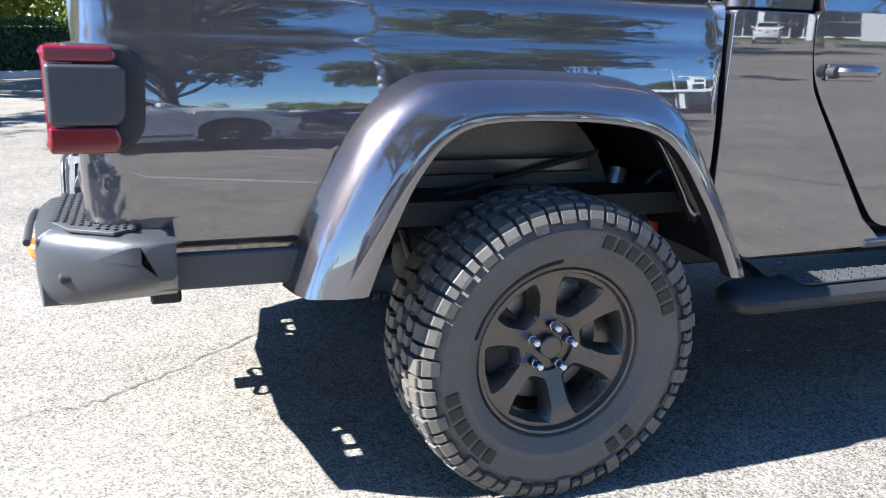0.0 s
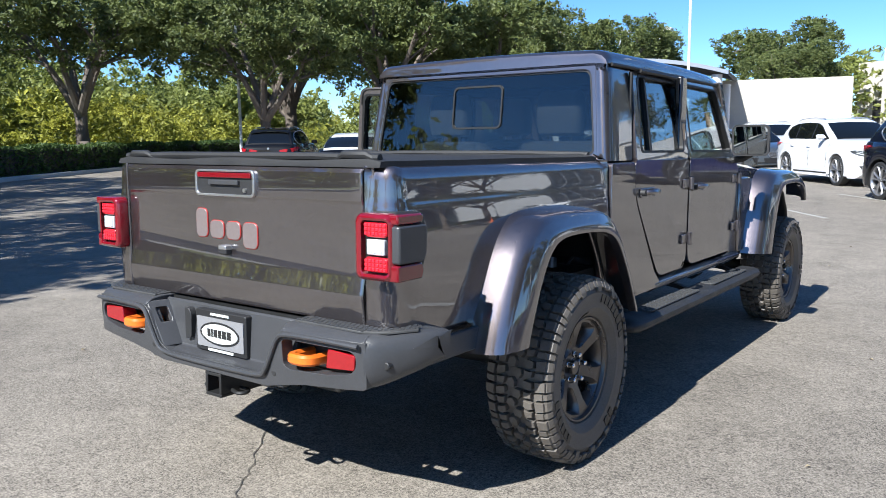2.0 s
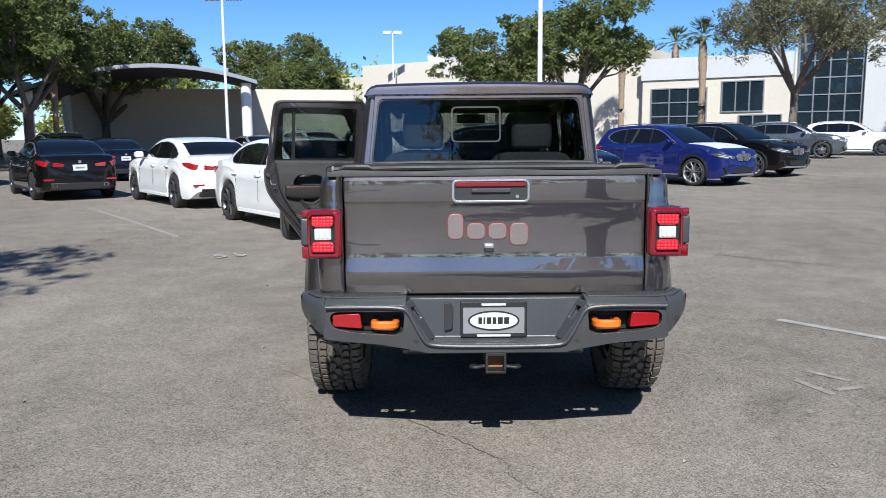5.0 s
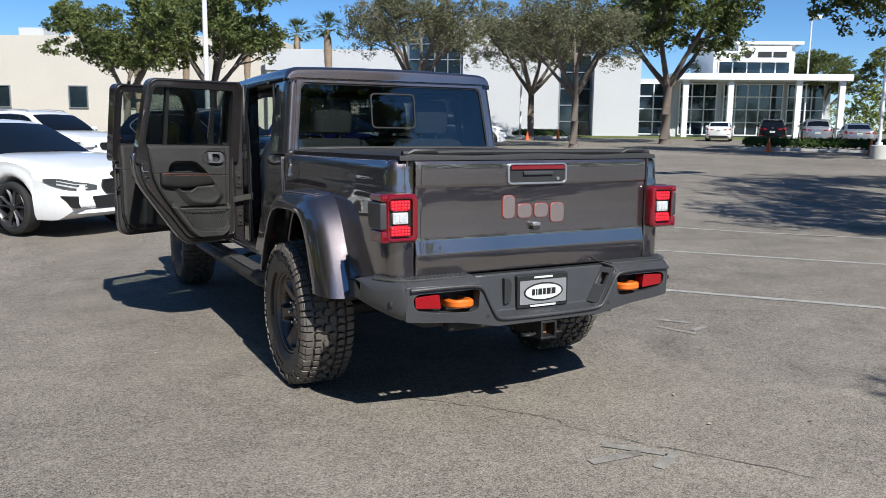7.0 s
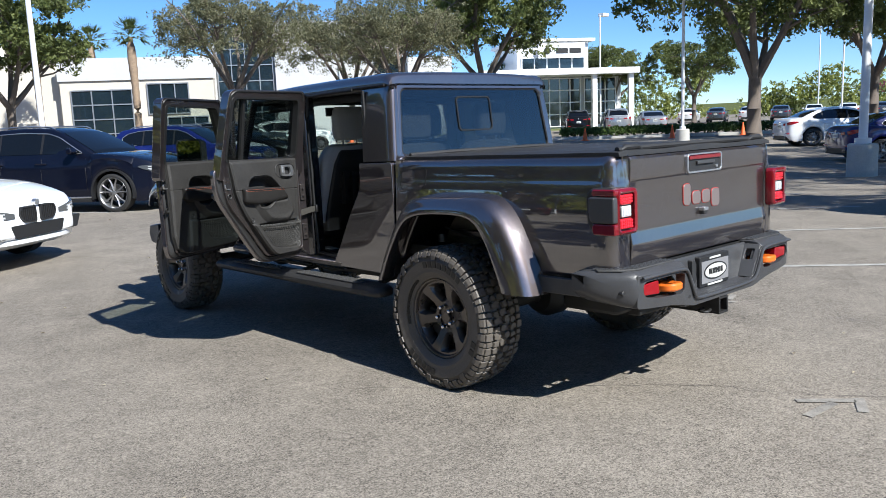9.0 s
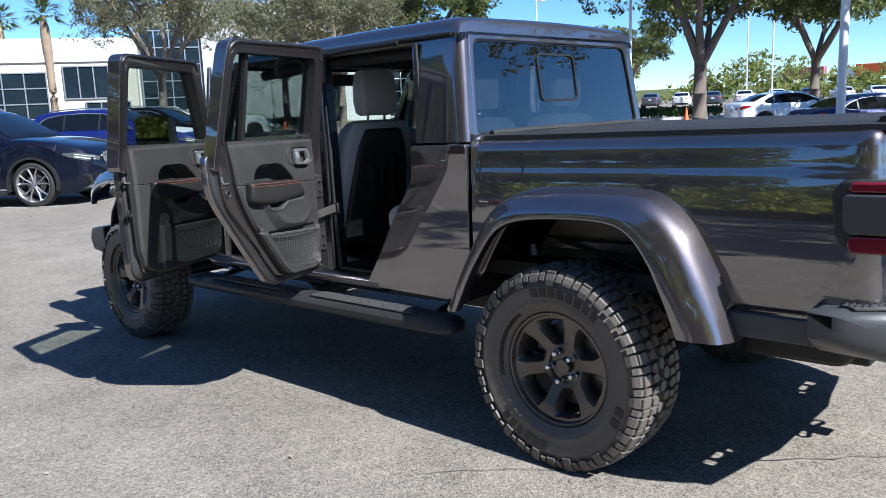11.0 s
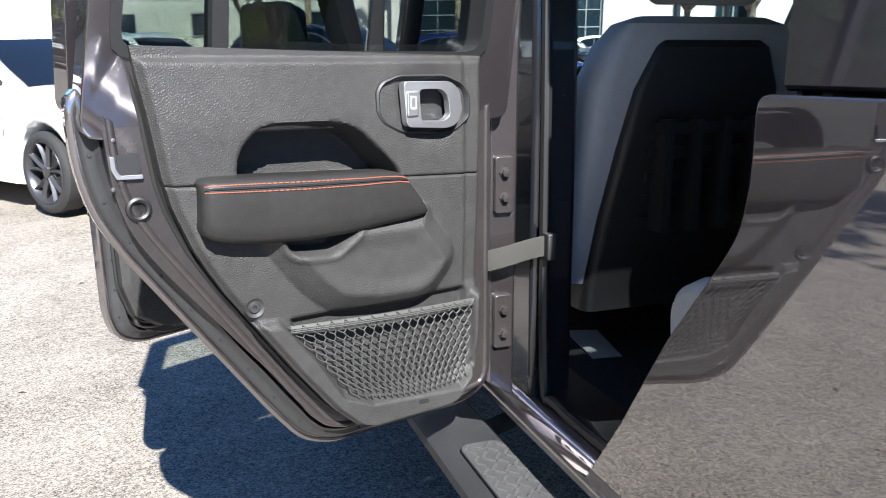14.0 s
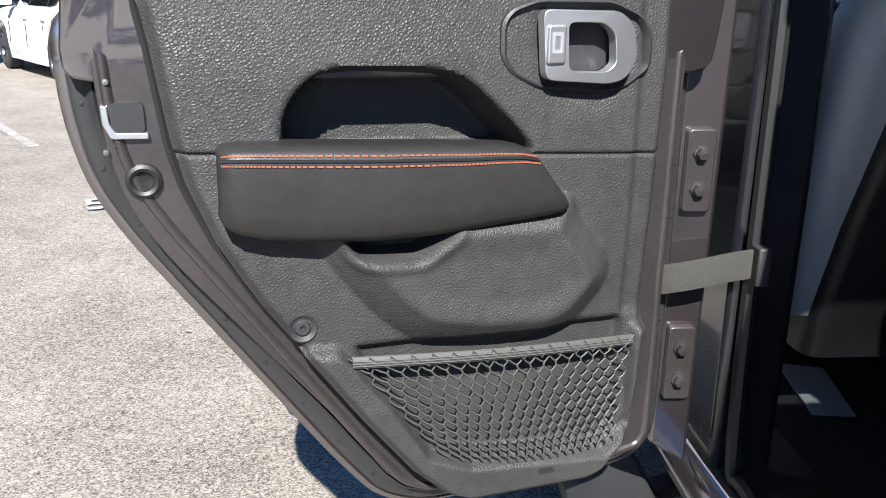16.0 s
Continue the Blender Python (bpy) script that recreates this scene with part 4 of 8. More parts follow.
def wheel(x, y, s, turn, rim0=None):
    bm, pockets = rim_mesh()
    rim = part("wheel", bm, M_RIM, TRUCK, "satin black alloy wheel with a mud tyre", smooth=30)
    rim.matrix_basis = pose(x, y, HUB, 0, 0, 0 if s > 0 else 180) @ pose(0, 0, 0, turn, 0, 0)
    for pb in pockets:
        part("spoke_pocket", pb, M_RIM, rim, smooth=50)
    part("tyre", tyre_mesh(), M_RUBBER, rim, "black mud-terrain tyre")
    tagged(part("tread", tread_mesh(), M_RUBBER, rim, smooth=0), kind="stuff")
    tagged(part("sidewall_relief", letter_arcs(), M_RUBBER2, rim, smooth=0), kind="stuff")
    for k in range(5):
        a = 2 * math.pi * k / 5 + 0.31
        c = (0, 0.0575 * math.cos(a), 0.0575 * math.sin(a))
        bm = bmesh.new(); lathe(bm, [(0.05, 0.0135), (0.060, 0.0135), (0.061, 0.0115), (0.084, 0.0112), (0.088, 0.008), (0.0885, 0.0005)], 6, "x", c)
        part("lug_nut", bm, M_CHROME, rim, "chrome lug nut", smooth=25, bevel=0.0008)
    bm = bmesh.new(); lathe(bm, [(0.05, 0.031), (0.064, 0.031), (0.067, 0.027), (0.066, 0.0005)], 28, "x")
    part("centre_cap", bm, M_RIM, rim)
    bm = bmesh.new(); lathe(bm, [(-0.02, 0.06), (0.0, 0.06), (0.0, 0.165), (-0.02, 0.165), (-0.02, 0.06)], 40, "x")
    part("brake_disc", bm, M_STEEL, rim)
    bm = bmesh.new(); prism(bm, [(0.178 * math.cos(a), 0.178 * math.sin(a)) for a in np.linspace(2.5, 3.7, 9)] + [(0.10 * math.cos(a), 0.10 * math.sin(a)) for a in np.linspace(3.7, 2.5, 9)], "x", -0.05, 0.03)
    part("brake_caliper", bm, M_DARK, rim, bevel=0.006)


wheel(0.815, 0.0, 1, -6)
wheel(-0.815, 0.0, -1, 25)
wheel(0.815, WB, 1, 40)
wheel(-0.815, WB, -1, 5)


# ---- cab shell ----
def lean(z):
    """Rear face of the cab: y by height."""
    return 0.538 + 0.052 * max(0, z - 1.26) / 0.44


def half_w(z):
    return 0.770 - 0.048 * max(0, z - 1.26) / 0.44 - 0.5 * max(0, z - 1.70) ** 1.3


def rear3(p, f):
    return (p[0], lean(p[1]) + f, p[1])


outer = rounded([(-0.705, 1.255), (-0.655, 1.775), (0.655, 1.775), (0.705, 1.255)], 0.03)
hole = rounded([(-0.685, 1.288), (-0.636, 1.700), (0.636, 1.700), (0.685, 1.288)], 0.045, 5)
bm = bmesh.new(); plate(bm, outer, [hole], 0.0, 0.05, rear3)
part("cab_rear_frame", bm, M_PAINT, TRUCK, smooth=30, bevel=0.004)
for s in (1, -1):
    rings = []
    for z in (1.255, 1.262, 1.30, 1.40, 1.50, 1.60, 1.68, 1.73, 1.76):
        w, y = half_w(z), lean(z)
        r = 0.065
        ye = (0.815 if s > 0 else 0.852) + (0.068 if s > 0 else 0.036) * min(1, max(0, z - 1.26) / 0.40)
        pl = [(w - 0.075, y + 0.0), (w - 0.05, y + 0.003)] + [(w - r * 0.75 + r * 0.75 * math.sin(a), y + r - r * math.cos(a)) for a in np.linspace(0.15, math.pi / 2, 7)] + [(w, y + 0.12), (w - 0.001, ye - 0.015), (w - 0.02, ye), (w - 0.06, ye)]
        k = 0.012 if z < 1.258 else 0
        inn = [(w - 0.06, 0.79), (w - 0.035, 0.77), (w - 0.035, y + 0.09), (w - 0.055, y + 0.045), (w - 0.075, y + 0.03)]
        rings.append([(s * (x - k), yy + k * 0.5, z) for x, yy in pl + inn])
    bm = bmesh.new(); loft(bm, rings)
    part("cab_corner", bm, M_PAINT, TRUCK, smooth=45)
# rear window with a sliding pane
bm = bmesh.new(); plate(bm, rounded([(-0.69, 1.284), (-0.641, 1.705), (0.641, 1.705), (0.69, 1.284)], 0.045, 5), [], 0.012, 0.017, rear3)
REARWIN = part("rear_window", bm, M_BACKGLASS, TRUCK, "dark tinted rear window with a sliding pane")
o, h = rrect(-0.175, 0.140, 1.424, 1.650, 0.03, 4), rrect(-0.166, 0.131, 1.433, 1.641, 0.025, 4)
bm = bmesh.new(); plate(bm, o, [h], 0.006, 0.024, rear3); part("slider_frame", bm, M_SEAL, REARWIN)
bm = bmesh.new(); plate(bm, hole, [rounded([(-0.677, 1.296), (-0.629, 1.692), (0.629, 1.692), (0.677, 1.296)], 0.04, 5)], 0.004, 0.012, rear3); part("window_seal", bm, M_SEAL, REARWIN)
# roof
rings = []
for y, dz, k in ((0.592, -0.045, 0.99), (0.596, -0.022, 0.995), (0.612, -0.008, 1.0), (0.66, 0.0, 1), (1.2, 0.006, 1), (1.7, 0.004, 1), (2.1, -0.006, 1), (2.26, -0.02, 1), (2.30, -0.045, 0.995)):
    top = [(-0.722, 1.722), (-0.722, 1.74), (-0.712, 1.765), (-0.69, 1.785), (-0.65, 1.797), (-0.5, 1.803), (-0.25, 1.808), (0, 1.81)]
    prof = top + [(-x, z) for x, z in top[-2::-1]]
    rings.append([(x * k, y, (z + dz) if z > 1.73 else z) for x, z in prof] + [(x * k, y, 1.73) for x in (0.66, 0.3, -0.3, -0.66)])
bm = bmesh.new(); loft(bm, rings)
ROOF = part("roof", bm, M_PAINT, TRUCK, smooth=35)
bm = bmesh.new(); box(bm, -0.66, 0.66, 0.66, 2.25, 1.708, 1.728); part("headliner", bm, M_HEADLINER, ROOF, bevel=0.01)
for s in (1, -1):
    bm = bmesh.new(); tube(bm, [(s * 0.60, 0.80, 1.67), (s * 0.60, 1.5, 1.68), (s * 0.60, 2.2, 1.66)], 0.028, 10); part("roll_bar", bm, M_BLACKPL, ROOF)
    bm = bmesh.new(); tube(bm, [(s * 0.725, 0.63, 1.722), (s * 0.725, 1.5, 1.724), (s * 0.715, 2.28, 1.72)], 0.009, 8); part("drip_rail", bm, M_SEAL, ROOF)
bm = bmesh.new(); tube(bm, [(-0.60, 1.55, 1.68), (0.60, 1.55, 1.68)], 0.028, 10); part("roll_bar", bm, M_BLACKPL, ROOF)

# lower body: rear quarter, sill, pillars, floor
for s in (1, -1):
    edge = [(0.855, 1.252), (0.855, 1.15), (0.867, 1.09), (0.891, 1.052), (0.998, 0.91), (1.10, 0.745), (1.19, 0.615), (1.22, 0.572)] if s < 0 else [(0.800, 1.252), (0.806, 1.15), (0.828, 1.05), (0.86, 1.0), (1.10, 0.66), (1.17, 0.605), (1.20, 0.57)]
    out = rounded([(0.526, 1.252)] + edge + [(0.66, 0.562), (0.585, 0.63), (0.526, 0.76)], 0.02)
    bm = bmesh.new(); prism(bm, out, "x", s * 0.70, s * 0.79)
    part("cab_quarter", bm, M_PAINT, TRUCK, bevel=0.022, seg=4)
    bm = bmesh.new(); box(bm, s * 0.64, s * 0.705, 0.75, 0.84, 0.70, 1.70); part("rear_pillar", bm, M_BLACKPL, TRUCK, bevel=0.01)
    bm = bmesh.new(); prism(bm, [(0.79, 0.566), (0.795, 0.59), (0.77, 0.612), (0.70, 0.62), (0.60, 0.62), (0.60, 0.54), (0.75, 0.54)] if s > 0 else [(-0.79, 0.566), (-0.795, 0.59), (-0.77, 0.612), (-0.70, 0.62), (-0.60, 0.62), (-0.60, 0.54), (-0.75, 0.54)], "y", 1.12, 2.66)
    part("sill", bm, M_PAINT, TRUCK, bevel=0.006)
    bm = bmesh.new(); prism(bm, [(1.50, 0.60), (1.645, 0.60), (1.63, 1.25), (1.60, 1.73), (1.52, 1.73), (1.50, 1.25)], "x", s * 0.66, s * 0.755)
    part("centre_pillar", bm, M_PILLARSHADE, TRUCK, bevel=0.012)
    bm = bmesh.new(); prism(bm, [(2.50, 0.60), (2.66, 0.60), (2.66, 1.20), (2.50, 1.25)], "x", s * 0.62, s * 0.765); part("front_pillar", bm, M_PAINT, TRUCK, bevel=0.012)
    bm = bmesh.new(); loft(bm, [[(s * x, y + dy, z) for x, dy in ((0.68, -0.03), (0.74, -0.03), (0.74, 0.03), (0.68, 0.03))] for y, z in ((2.56, 1.22), (2.27, 1.74))]); part("windscreen_pillar", bm, M_PAINT, TRUCK, bevel=0.008)
    # door-opening seal
    bm = bmesh.new()
    tube(bm, smoothline([Vector((s * 0.735, *p)) for p in ((0.84, 1.70), (0.83, 1.25), (0.86, 1.05), (1.0, 0.85), (1.14, 0.66), (1.22, 0.628), (1.42, 0.63), (1.475, 0.68), (1.49, 1.2), (1.49, 1.66), (1.40, 1.71), (0.95, 1.715))], 4), 0.011, 8)
    part("door_seal", bm, M_SEAL, TRUCK)
bm = bmesh.new(); box(bm, -0.72, 0.72, 0.60, 2.70, 0.555, 0.60); box(bm, -0.72, 0.72, 0.56, 0.62, 0.60, 1.262); part("cab_floor", bm, M_CARPET, TRUCK)
bm = bmesh.new(); prism(bm, [(-0.472, 1.879), (-0.392, 1.856), (-0.433, 1.666), (-0.505, 1.677)], "z", 0.603, 0.606)
paper = part("paper_sheet", bm, M_SEATGREY, None, smooth=0)
paper.matrix_world = TRUCK.matrix_world
tagged(paper, "creased pale paper sheet on the black cab floor", "paper")
bm = bmesh.new(); wrapbox(bm, -0.12, 0.12, 1.3, 2.4, 0.60, 0.92, 0.04); part("centre_console", bm, M_BLACKPL, TRUCK, bevel=0.03, seg=3)
# windscreen, dashboard, steering wheel, inner mirror
bm = bmesh.new(); ngon(bm, [(-0.69, 2.57, 1.22), (0.69, 2.57, 1.22), (0.68, 2.28, 1.72), (-0.68, 2.28, 1.72)]); part("windscreen", bm, M_GLASS, TRUCK, solid=0.005, smooth=0)
bm = bmesh.new(); loft(bm, [[(x, y, z) for y, z in ((2.62, 0.70), (2.62, 1.19), (2.40, 1.205), (2.26, 1.16), (2.22, 1.08), (2.26, 0.95), (2.36, 0.80))] for x in (-0.70, -0.3, 0.3, 0.70)]); part("dashboard", bm, M_BLACKPL, TRUCK, bevel=0.015)
bm = bmesh.new()
cc = Matrix.Translation((-0.37, 2.08, 1.10)) @ Matrix.Rotation(radians(-65), 4, "X")
tube(bm, [cc @ Vector((0.185 * math.cos(a), 0.185 * math.sin(a), 0)) for a in np.linspace(0, 2 * math.pi, 33)], 0.016, 8, False)
for a in (0.2, math.pi - 0.2, -math.pi / 2):
    tube(bm, [cc @ Vector((0.18 * math.cos(a), 0.18 * math.sin(a), 0)), cc @ Vector((0, 0, -0.02))], 0.014, 6)
tube(bm, [cc @ Vector((0, 0, 0)), cc @ Vector((0, 0, -0.25))], 0.05, 12)
part("steering_wheel", bm, M_BLACKPL, TRUCK)
bm = bmesh.new(); wrapbox(bm, -0.12, 0.12, 2.17, 2.20, 1.60, 1.67, 0.012); part("inner_mirror", bm, M_BLACKPL, TRUCK, bevel=0.008)


# ---- seats ----
def cushion(bm, prof_x, prof):
    """A padded block: outline (y, z) swept over x stations with a swell; prof_x: (x, scale)."""
    cy = sum(p[0] for p in prof) / len(prof)
    cz = sum(p[1] for p in prof) / len(prof)
    loft(bm, [[(x, cy + (y - cy) * k, cz + (z - cz) * k) for y, z in prof] for x, k in prof_x])


def swell(x0, x1, r=0.04):
    return [(x0, 0.80), (x0 + r * 0.3, 0.92), (x0 + r, 0.99), (x0 + (x1 - x0) * 0.3, 1.0), (x0 + (x1 - x0) * 0.7, 1.0), (x1 - r, 0.99), (x1 - r * 0.3, 0.92), (x1, 0.80)]


def seat(name, x, y, w, tall, label, back_black=True, depth=0.6):
    ob_bm = bmesh.new()
    cushion(ob_bm, swell(x - w / 2, x + w / 2), rounded([(y + 0.10, 0.74), (y + depth - 0.02, 0.76), (y + depth, 0.92), (y + depth - 0.06, 0.965), (y + 0.1, 0.92)], 0.05))
    sb = part(name, ob_bm, M_SEATGREY, TRUCK, label)
    bm = bmesh.new()
    rings = []
    for z, ww, yo, th in ((0.80, 0.98, 0.10, 0.13), (0.95, 1.0, 0.07, 0.15), (1.10, 1.0, 0.03, 0.145), (1.22, 0.97, 0.0, 0.13), (1.30, 0.88, -0.02, 0.115), (1.345, 0.74, -0.03, 0.09), (1.36, 0.55, -0.03, 0.05)):
        rings.append([(p[0] * ww + x, p[1] + y + yo, z + tall) for p in rrect(-w / 2, w / 2, -th / 2, th / 2, min(0.045, th * 0.4), 4)])
    loft(bm, rings)
    part("seat_back", bm, M_SEATGREY, sb)
    if back_black:
        bm = bmesh.new()
        rings = []
        for z, ww, yo, th in ((0.74, 0.84, 0.12, 0.20), (0.80, 0.82, 0.11, 0.18), (0.95, 0.80, 0.065, 0.17), (1.10, 0.74, 0.025, 0.165), (1.22, 0.66, 0.0, 0.15), (1.30, 0.52, -0.017, 0.135), (1.315, 0.47, -0.02, 0.10)):
            rings.append([(p[0] * ww + x, p[1] + y + yo - 0.006, z + tall) for p in rrect(-w / 2, w / 2, -th / 2, th / 2 - 0.06, 0.03, 4)])
        loft(bm, rings)
        part("seat_back_panel", bm, M_SEATBLACK, sb, "black seat back panel with webbing")
        for i in range(5):
            bm = bmesh.new()
            box(bm, x - 0.13, x + 0.13, y + 0.055 - 0.087 - i * 0.013, y + 0.055 - 0.08 - i * 0.013, 0.93 + i * 0.05 + tall, 0.952 + i * 0.05 + tall)
            part("webbing_strap", bm, M_SEATBLACK, sb)
        for i in range(4):
            bm = bmesh.new()
            box(bm, x - 0.115 + i * 0.07, x - 0.095 + i * 0.07, y - 0.098, y - 0.05, 0.93 + tall, 1.16 + tall)
            part("webbing_strap", bm, M_SEATBLACK, sb)
    bm = bmesh.new()
    rings = []
    for z, ww, th in ((1.385, 0.80, 0.05), (1.40, 0.94, 0.085), (1.46, 1.0, 0.10), (1.55, 0.99, 0.095), (1.60, 0.93, 0.08), (1.622, 0.80, 0.045)):
        rings.append([(p[0] * ww + x, p[1] + y - 0.035, z + tall) for p in rrect(-0.135, 0.135, -th / 2, th / 2, min(0.035, th * 0.45), 4)])
    loft(bm, rings)
    part("headrest", bm, M_SEATGREY, sb)
    for dx in (-0.06, 0.06):
        bm = bmesh.new(); tube(bm, [(x + dx, y - 0.03, 1.30 + tall), (x + dx, y - 0.035, 1.42 + tall)], 0.007, 8)
        part("headrest_post", bm, M_SATIN, sb)


for x in (-0.37, 0.37):
    seat("front_seat", x, 1.56, 0.53, 0.018, "light grey leather front seat with a black back panel")
for x in (-0.36, 0.36):
    seat("rear_seat", x, 0.85, 0.62, 0.0, "light grey leather rear seat", False, 0.33)


# ---- doors ----
RD_OUT = [(-0.018, 1.262), (-0.018, 0.69), (0.01, 0.645), (0.06, 0.632), (0.36, 0.628), (0.42, 0.65), (0.475, 0.715), (0.70, 1.02), (0.735, 1.08), (0.752, 1.15), (0.757, 1.262)]
RD_UP = [(-0.022, 1.255), (-0.03, 1.70), (-0.01, 1.742), (0.62, 1.742), (0.655, 1.72), (0.668, 1.66), (0.735, 1.255)]
RD_WIN = [(0.045, 1.305), (0.032, 1.685), (0.59, 1.692), (0.612, 1.66), (0.66, 1.305)]
FD_OUT = [(-0.018, 1.262), (-0.018, 0.72), (0.02, 0.66), (0.07, 0.636), (0.82, 0.636), (0.875, 0.66), (0.895, 0.72), (0.90, 1.262)]
FD_UP = [(0.0, 1.255), (0.22, 1.71), (0.25, 1.742), (0.87, 1.742), (0.90, 1.72), (0.905, 1.255)]
FD_WIN = [(0.10, 1.305), (0.285, 1.685), (0.835, 1.69), (0.85, 1.67), (0.852, 1.305)]


def leanv(z):
    return -0.075 * max(0.0, z - 1.26) / 0.48


def door(kind, sv, matrix, inner):
    """sv = +1: right side, -1: left side. Local axes: x along the door from the hinge, y out of the car (times sv), z up."""
    OUT, UP, WIN = (RD_OUT, RD_UP, RD_WIN) if kind == "rear" else (FD_OUT, FD_UP, FD_WIN)
    if inner:
        OUT = [(u * 0.955 if u > 0.3 else u, z) for u, z in OUT]
        UP = [(u * 0.972 if u > 0.3 and kind == "rear" else u, 1.19 if z < 1.26 else z) for u, z in UP]

    def t3(p, f):
        return (p[0], sv * (f + leanv(p[1])), p[1])

    def pl(name, o, holes, f0, f1, mt, parent, label="", bevel=0.0, smooth=38, seg=2):
        bm = bmesh.new()
        plate(bm, o, holes, f0, f1, t3)
        return part(name, bm, mt, parent, label, bevel=bevel, smooth=smooth, seg=seg)
    nm = kind + "_door"
    D = pl(nm, rounded(OUT, 0.035), [], 0.0, -0.03, M_PAINT, TRUCK, "painted %s door%s" % (kind, ", standing open" if inner else ", closed"), bevel=0.006, seg=3)
    D.matrix_basis = matrix

    def grow(pts, k):
        c = Vector((sum(p[0] for p in pts) / len(pts), sum(p[1] for p in pts) / len(pts)))
        return [tuple(c + (Vector(p) - c) * (1 - k / max(0.05, (Vector(p) - c).length))) for p in pts]
    kk = 1.0 if kind == "rear" else 1.28
    pl("door_inner_panel", rounded([(u, z + 0.05 if z > 1.2 else z) for u, z in grow(OUT, 0.050)], 0.03), [rrect(0.212 * kk, 0.535 * kk, 1.085, 1.222, 0.02)] if inner else [], -0.03, -0.072, M_PAINT_IN, D, bevel=0.01, seg=3)
    win = rounded(WIN, 0.03)
    pl("window_frame", rounded(UP, 0.03), [win], -0.004, -0.071 if inner else -0.055, M_PAINT, D, bevel=0.006)
    pl("window_gasket", rounded(grow(WIN, -0.012), 0.034), [rounded(grow(WIN, 0.008), 0.028)], -0.002, -0.076 if inner else -0.06, M_SEAL, D)
    g = pl("window_pane", rounded(grow(WIN, -0.004), 0.03), [], -0.028, -0.032, M_PRIVACY if kind == "rear" else M_GLASS, D, smooth=0)
    if kind == "rear":
        pl("window_divider", [(0.495, 1.30), (0.485, 1.695), (0.505, 1.695), (0.520, 1.30)], [], -0.012, -0.05, M_SEAL, D)
    # pressed edge of the inner panel: hem, wide rubber seal with a lip, dark channel and bead
    ol = np.array(rounded(OUT, 0.045, 6))
    ol = np.vstack([ol, ol[:1]])
    arc = np.concatenate([[0], np.cumsum(np.hypot(*np.diff(ol, axis=0).T))])
    at = np.arange(0, arc[-1], 0.008)
    dense = [Vector((float(np.interp(q, arc, ol[:, 0])), float(np.interp(q, arc, ol[:, 1])), 0)) for q in at]

    def inset_line(off):
        out, n = [], len(dense)
        for i, p in enumerate(dense):
            d = (dense[(i + 4) % n] - dense[i - 4]).normalized()
            out.append(Vector((p.x + turn * d.y * off, p.y - turn * d.x * off)))
        return out
    area = sum(a.x * b.y - b.x * a.y for a, b in zip(dense, dense[1:] + dense[:1]))
    turn = -1 if area > 0 else 1

    def band(name, prof, mt, label=""):
        lines = [(inset_line(o), f) for o, f in prof]
        keep = [i for i in range(len(dense)) if dense[i].y < 1.256]
        brk = next((j for j in range(len(keep) - 1) if keep[j + 1] - keep[j] > 1), None)
        if brk is not None:
            keep = keep[brk + 1:] + keep[:brk + 1]
        bm = bmesh.new()
        loft(bm, [[(ln[i].x, sv * f, ln[i].y) for ln, f in lines] for i in keep], False, False)
        return part(name, bm, mt, D, label, smooth=50)
    band("edge_hem", [(-0.001, -0.016), (-0.0015, -0.031), (0.004, -0.035), (0.010, -0.034), (0.012, -0.028)], M_PAINT)
    seal = band("edge_seal", [(0.009, -0.030), (0.010, -0.039), (0.016, -0.044), (0.024, -0.0455), (0.028, -0.052), (0.033, -0.058), (0.036, -0.055), (0.037, -0.046)], M_SEALGREY, "grey-black rubber door seal")
    band("seal_channel", [(0.0355, -0.048), (0.0395, -0.047), (0.041, -0.060)], M_SEAL)
    band("pressed_bead", [(0.0405, -0.052), (0.041, -0.071), (0.0435, -0.0755), (0.047, -0.0765), (0.0505, -0.075), (0.053, -0.0715), (0.058, -0.0712)], M_PAINT_IN)
    ln = inset_line(0.020)
    for i in range(0, len(dense), 9):
        if dense[i].y < 1.24:
            bm = bmesh.new(); lathe(bm, [(sv * -0.044, 0.0026), (sv * -0.0462, 0.0022), (sv * -0.0464, 0.0003)], 8, "y", (ln[i].x, 0, ln[i].y)); part("seal_clip", bm, M_INK, seal)
    bm = bmesh.new()
    up = [Vector(t3(p, -0.070 if inner else -0.058)) for p in rounded(grow(UP, 0.02), 0.04, 4)]
    tube(bm, [p for p in up if p.z > 1.33], 0.008, 6)
    part("frame_seal", bm, M_SEAL, D)
    # outer pull handle
    hu = 0.62 if kind == "rear" else 0.78
    bm = bmesh.new(); prism(bm, [(p[0], sv * p[1]) for p in rrect(hu - 0.10, hu + 0.08, 0.0, 0.012, 0.004)], "z", 1.072, 1.118)
    part("handle_base", bm, M_PAINT, D, bevel=0.006)
    bm = bmesh.new(); tube(bm, smoothline([Vector((hu - 0.085, sv * 0.012, 1.098)), Vector((hu - 0.06, sv * 0.045, 1.10)), Vector((hu + 0.03, sv * 0.047, 1.10)), Vector((hu + 0.06, sv * 0.012, 1.098))], 4), 0.0145, 8)
    part("pull_handle", bm, M_PAINT, D)
    bm = bmesh.new(); lathe(bm, [(0.0, 0.018), (sv * 0.03, 0.017), (sv * 0.032, 0.0005)], 14, "y", (hu + 0.065, 0, 1.096)); part("push_button", bm, M_BLACKPL, D)
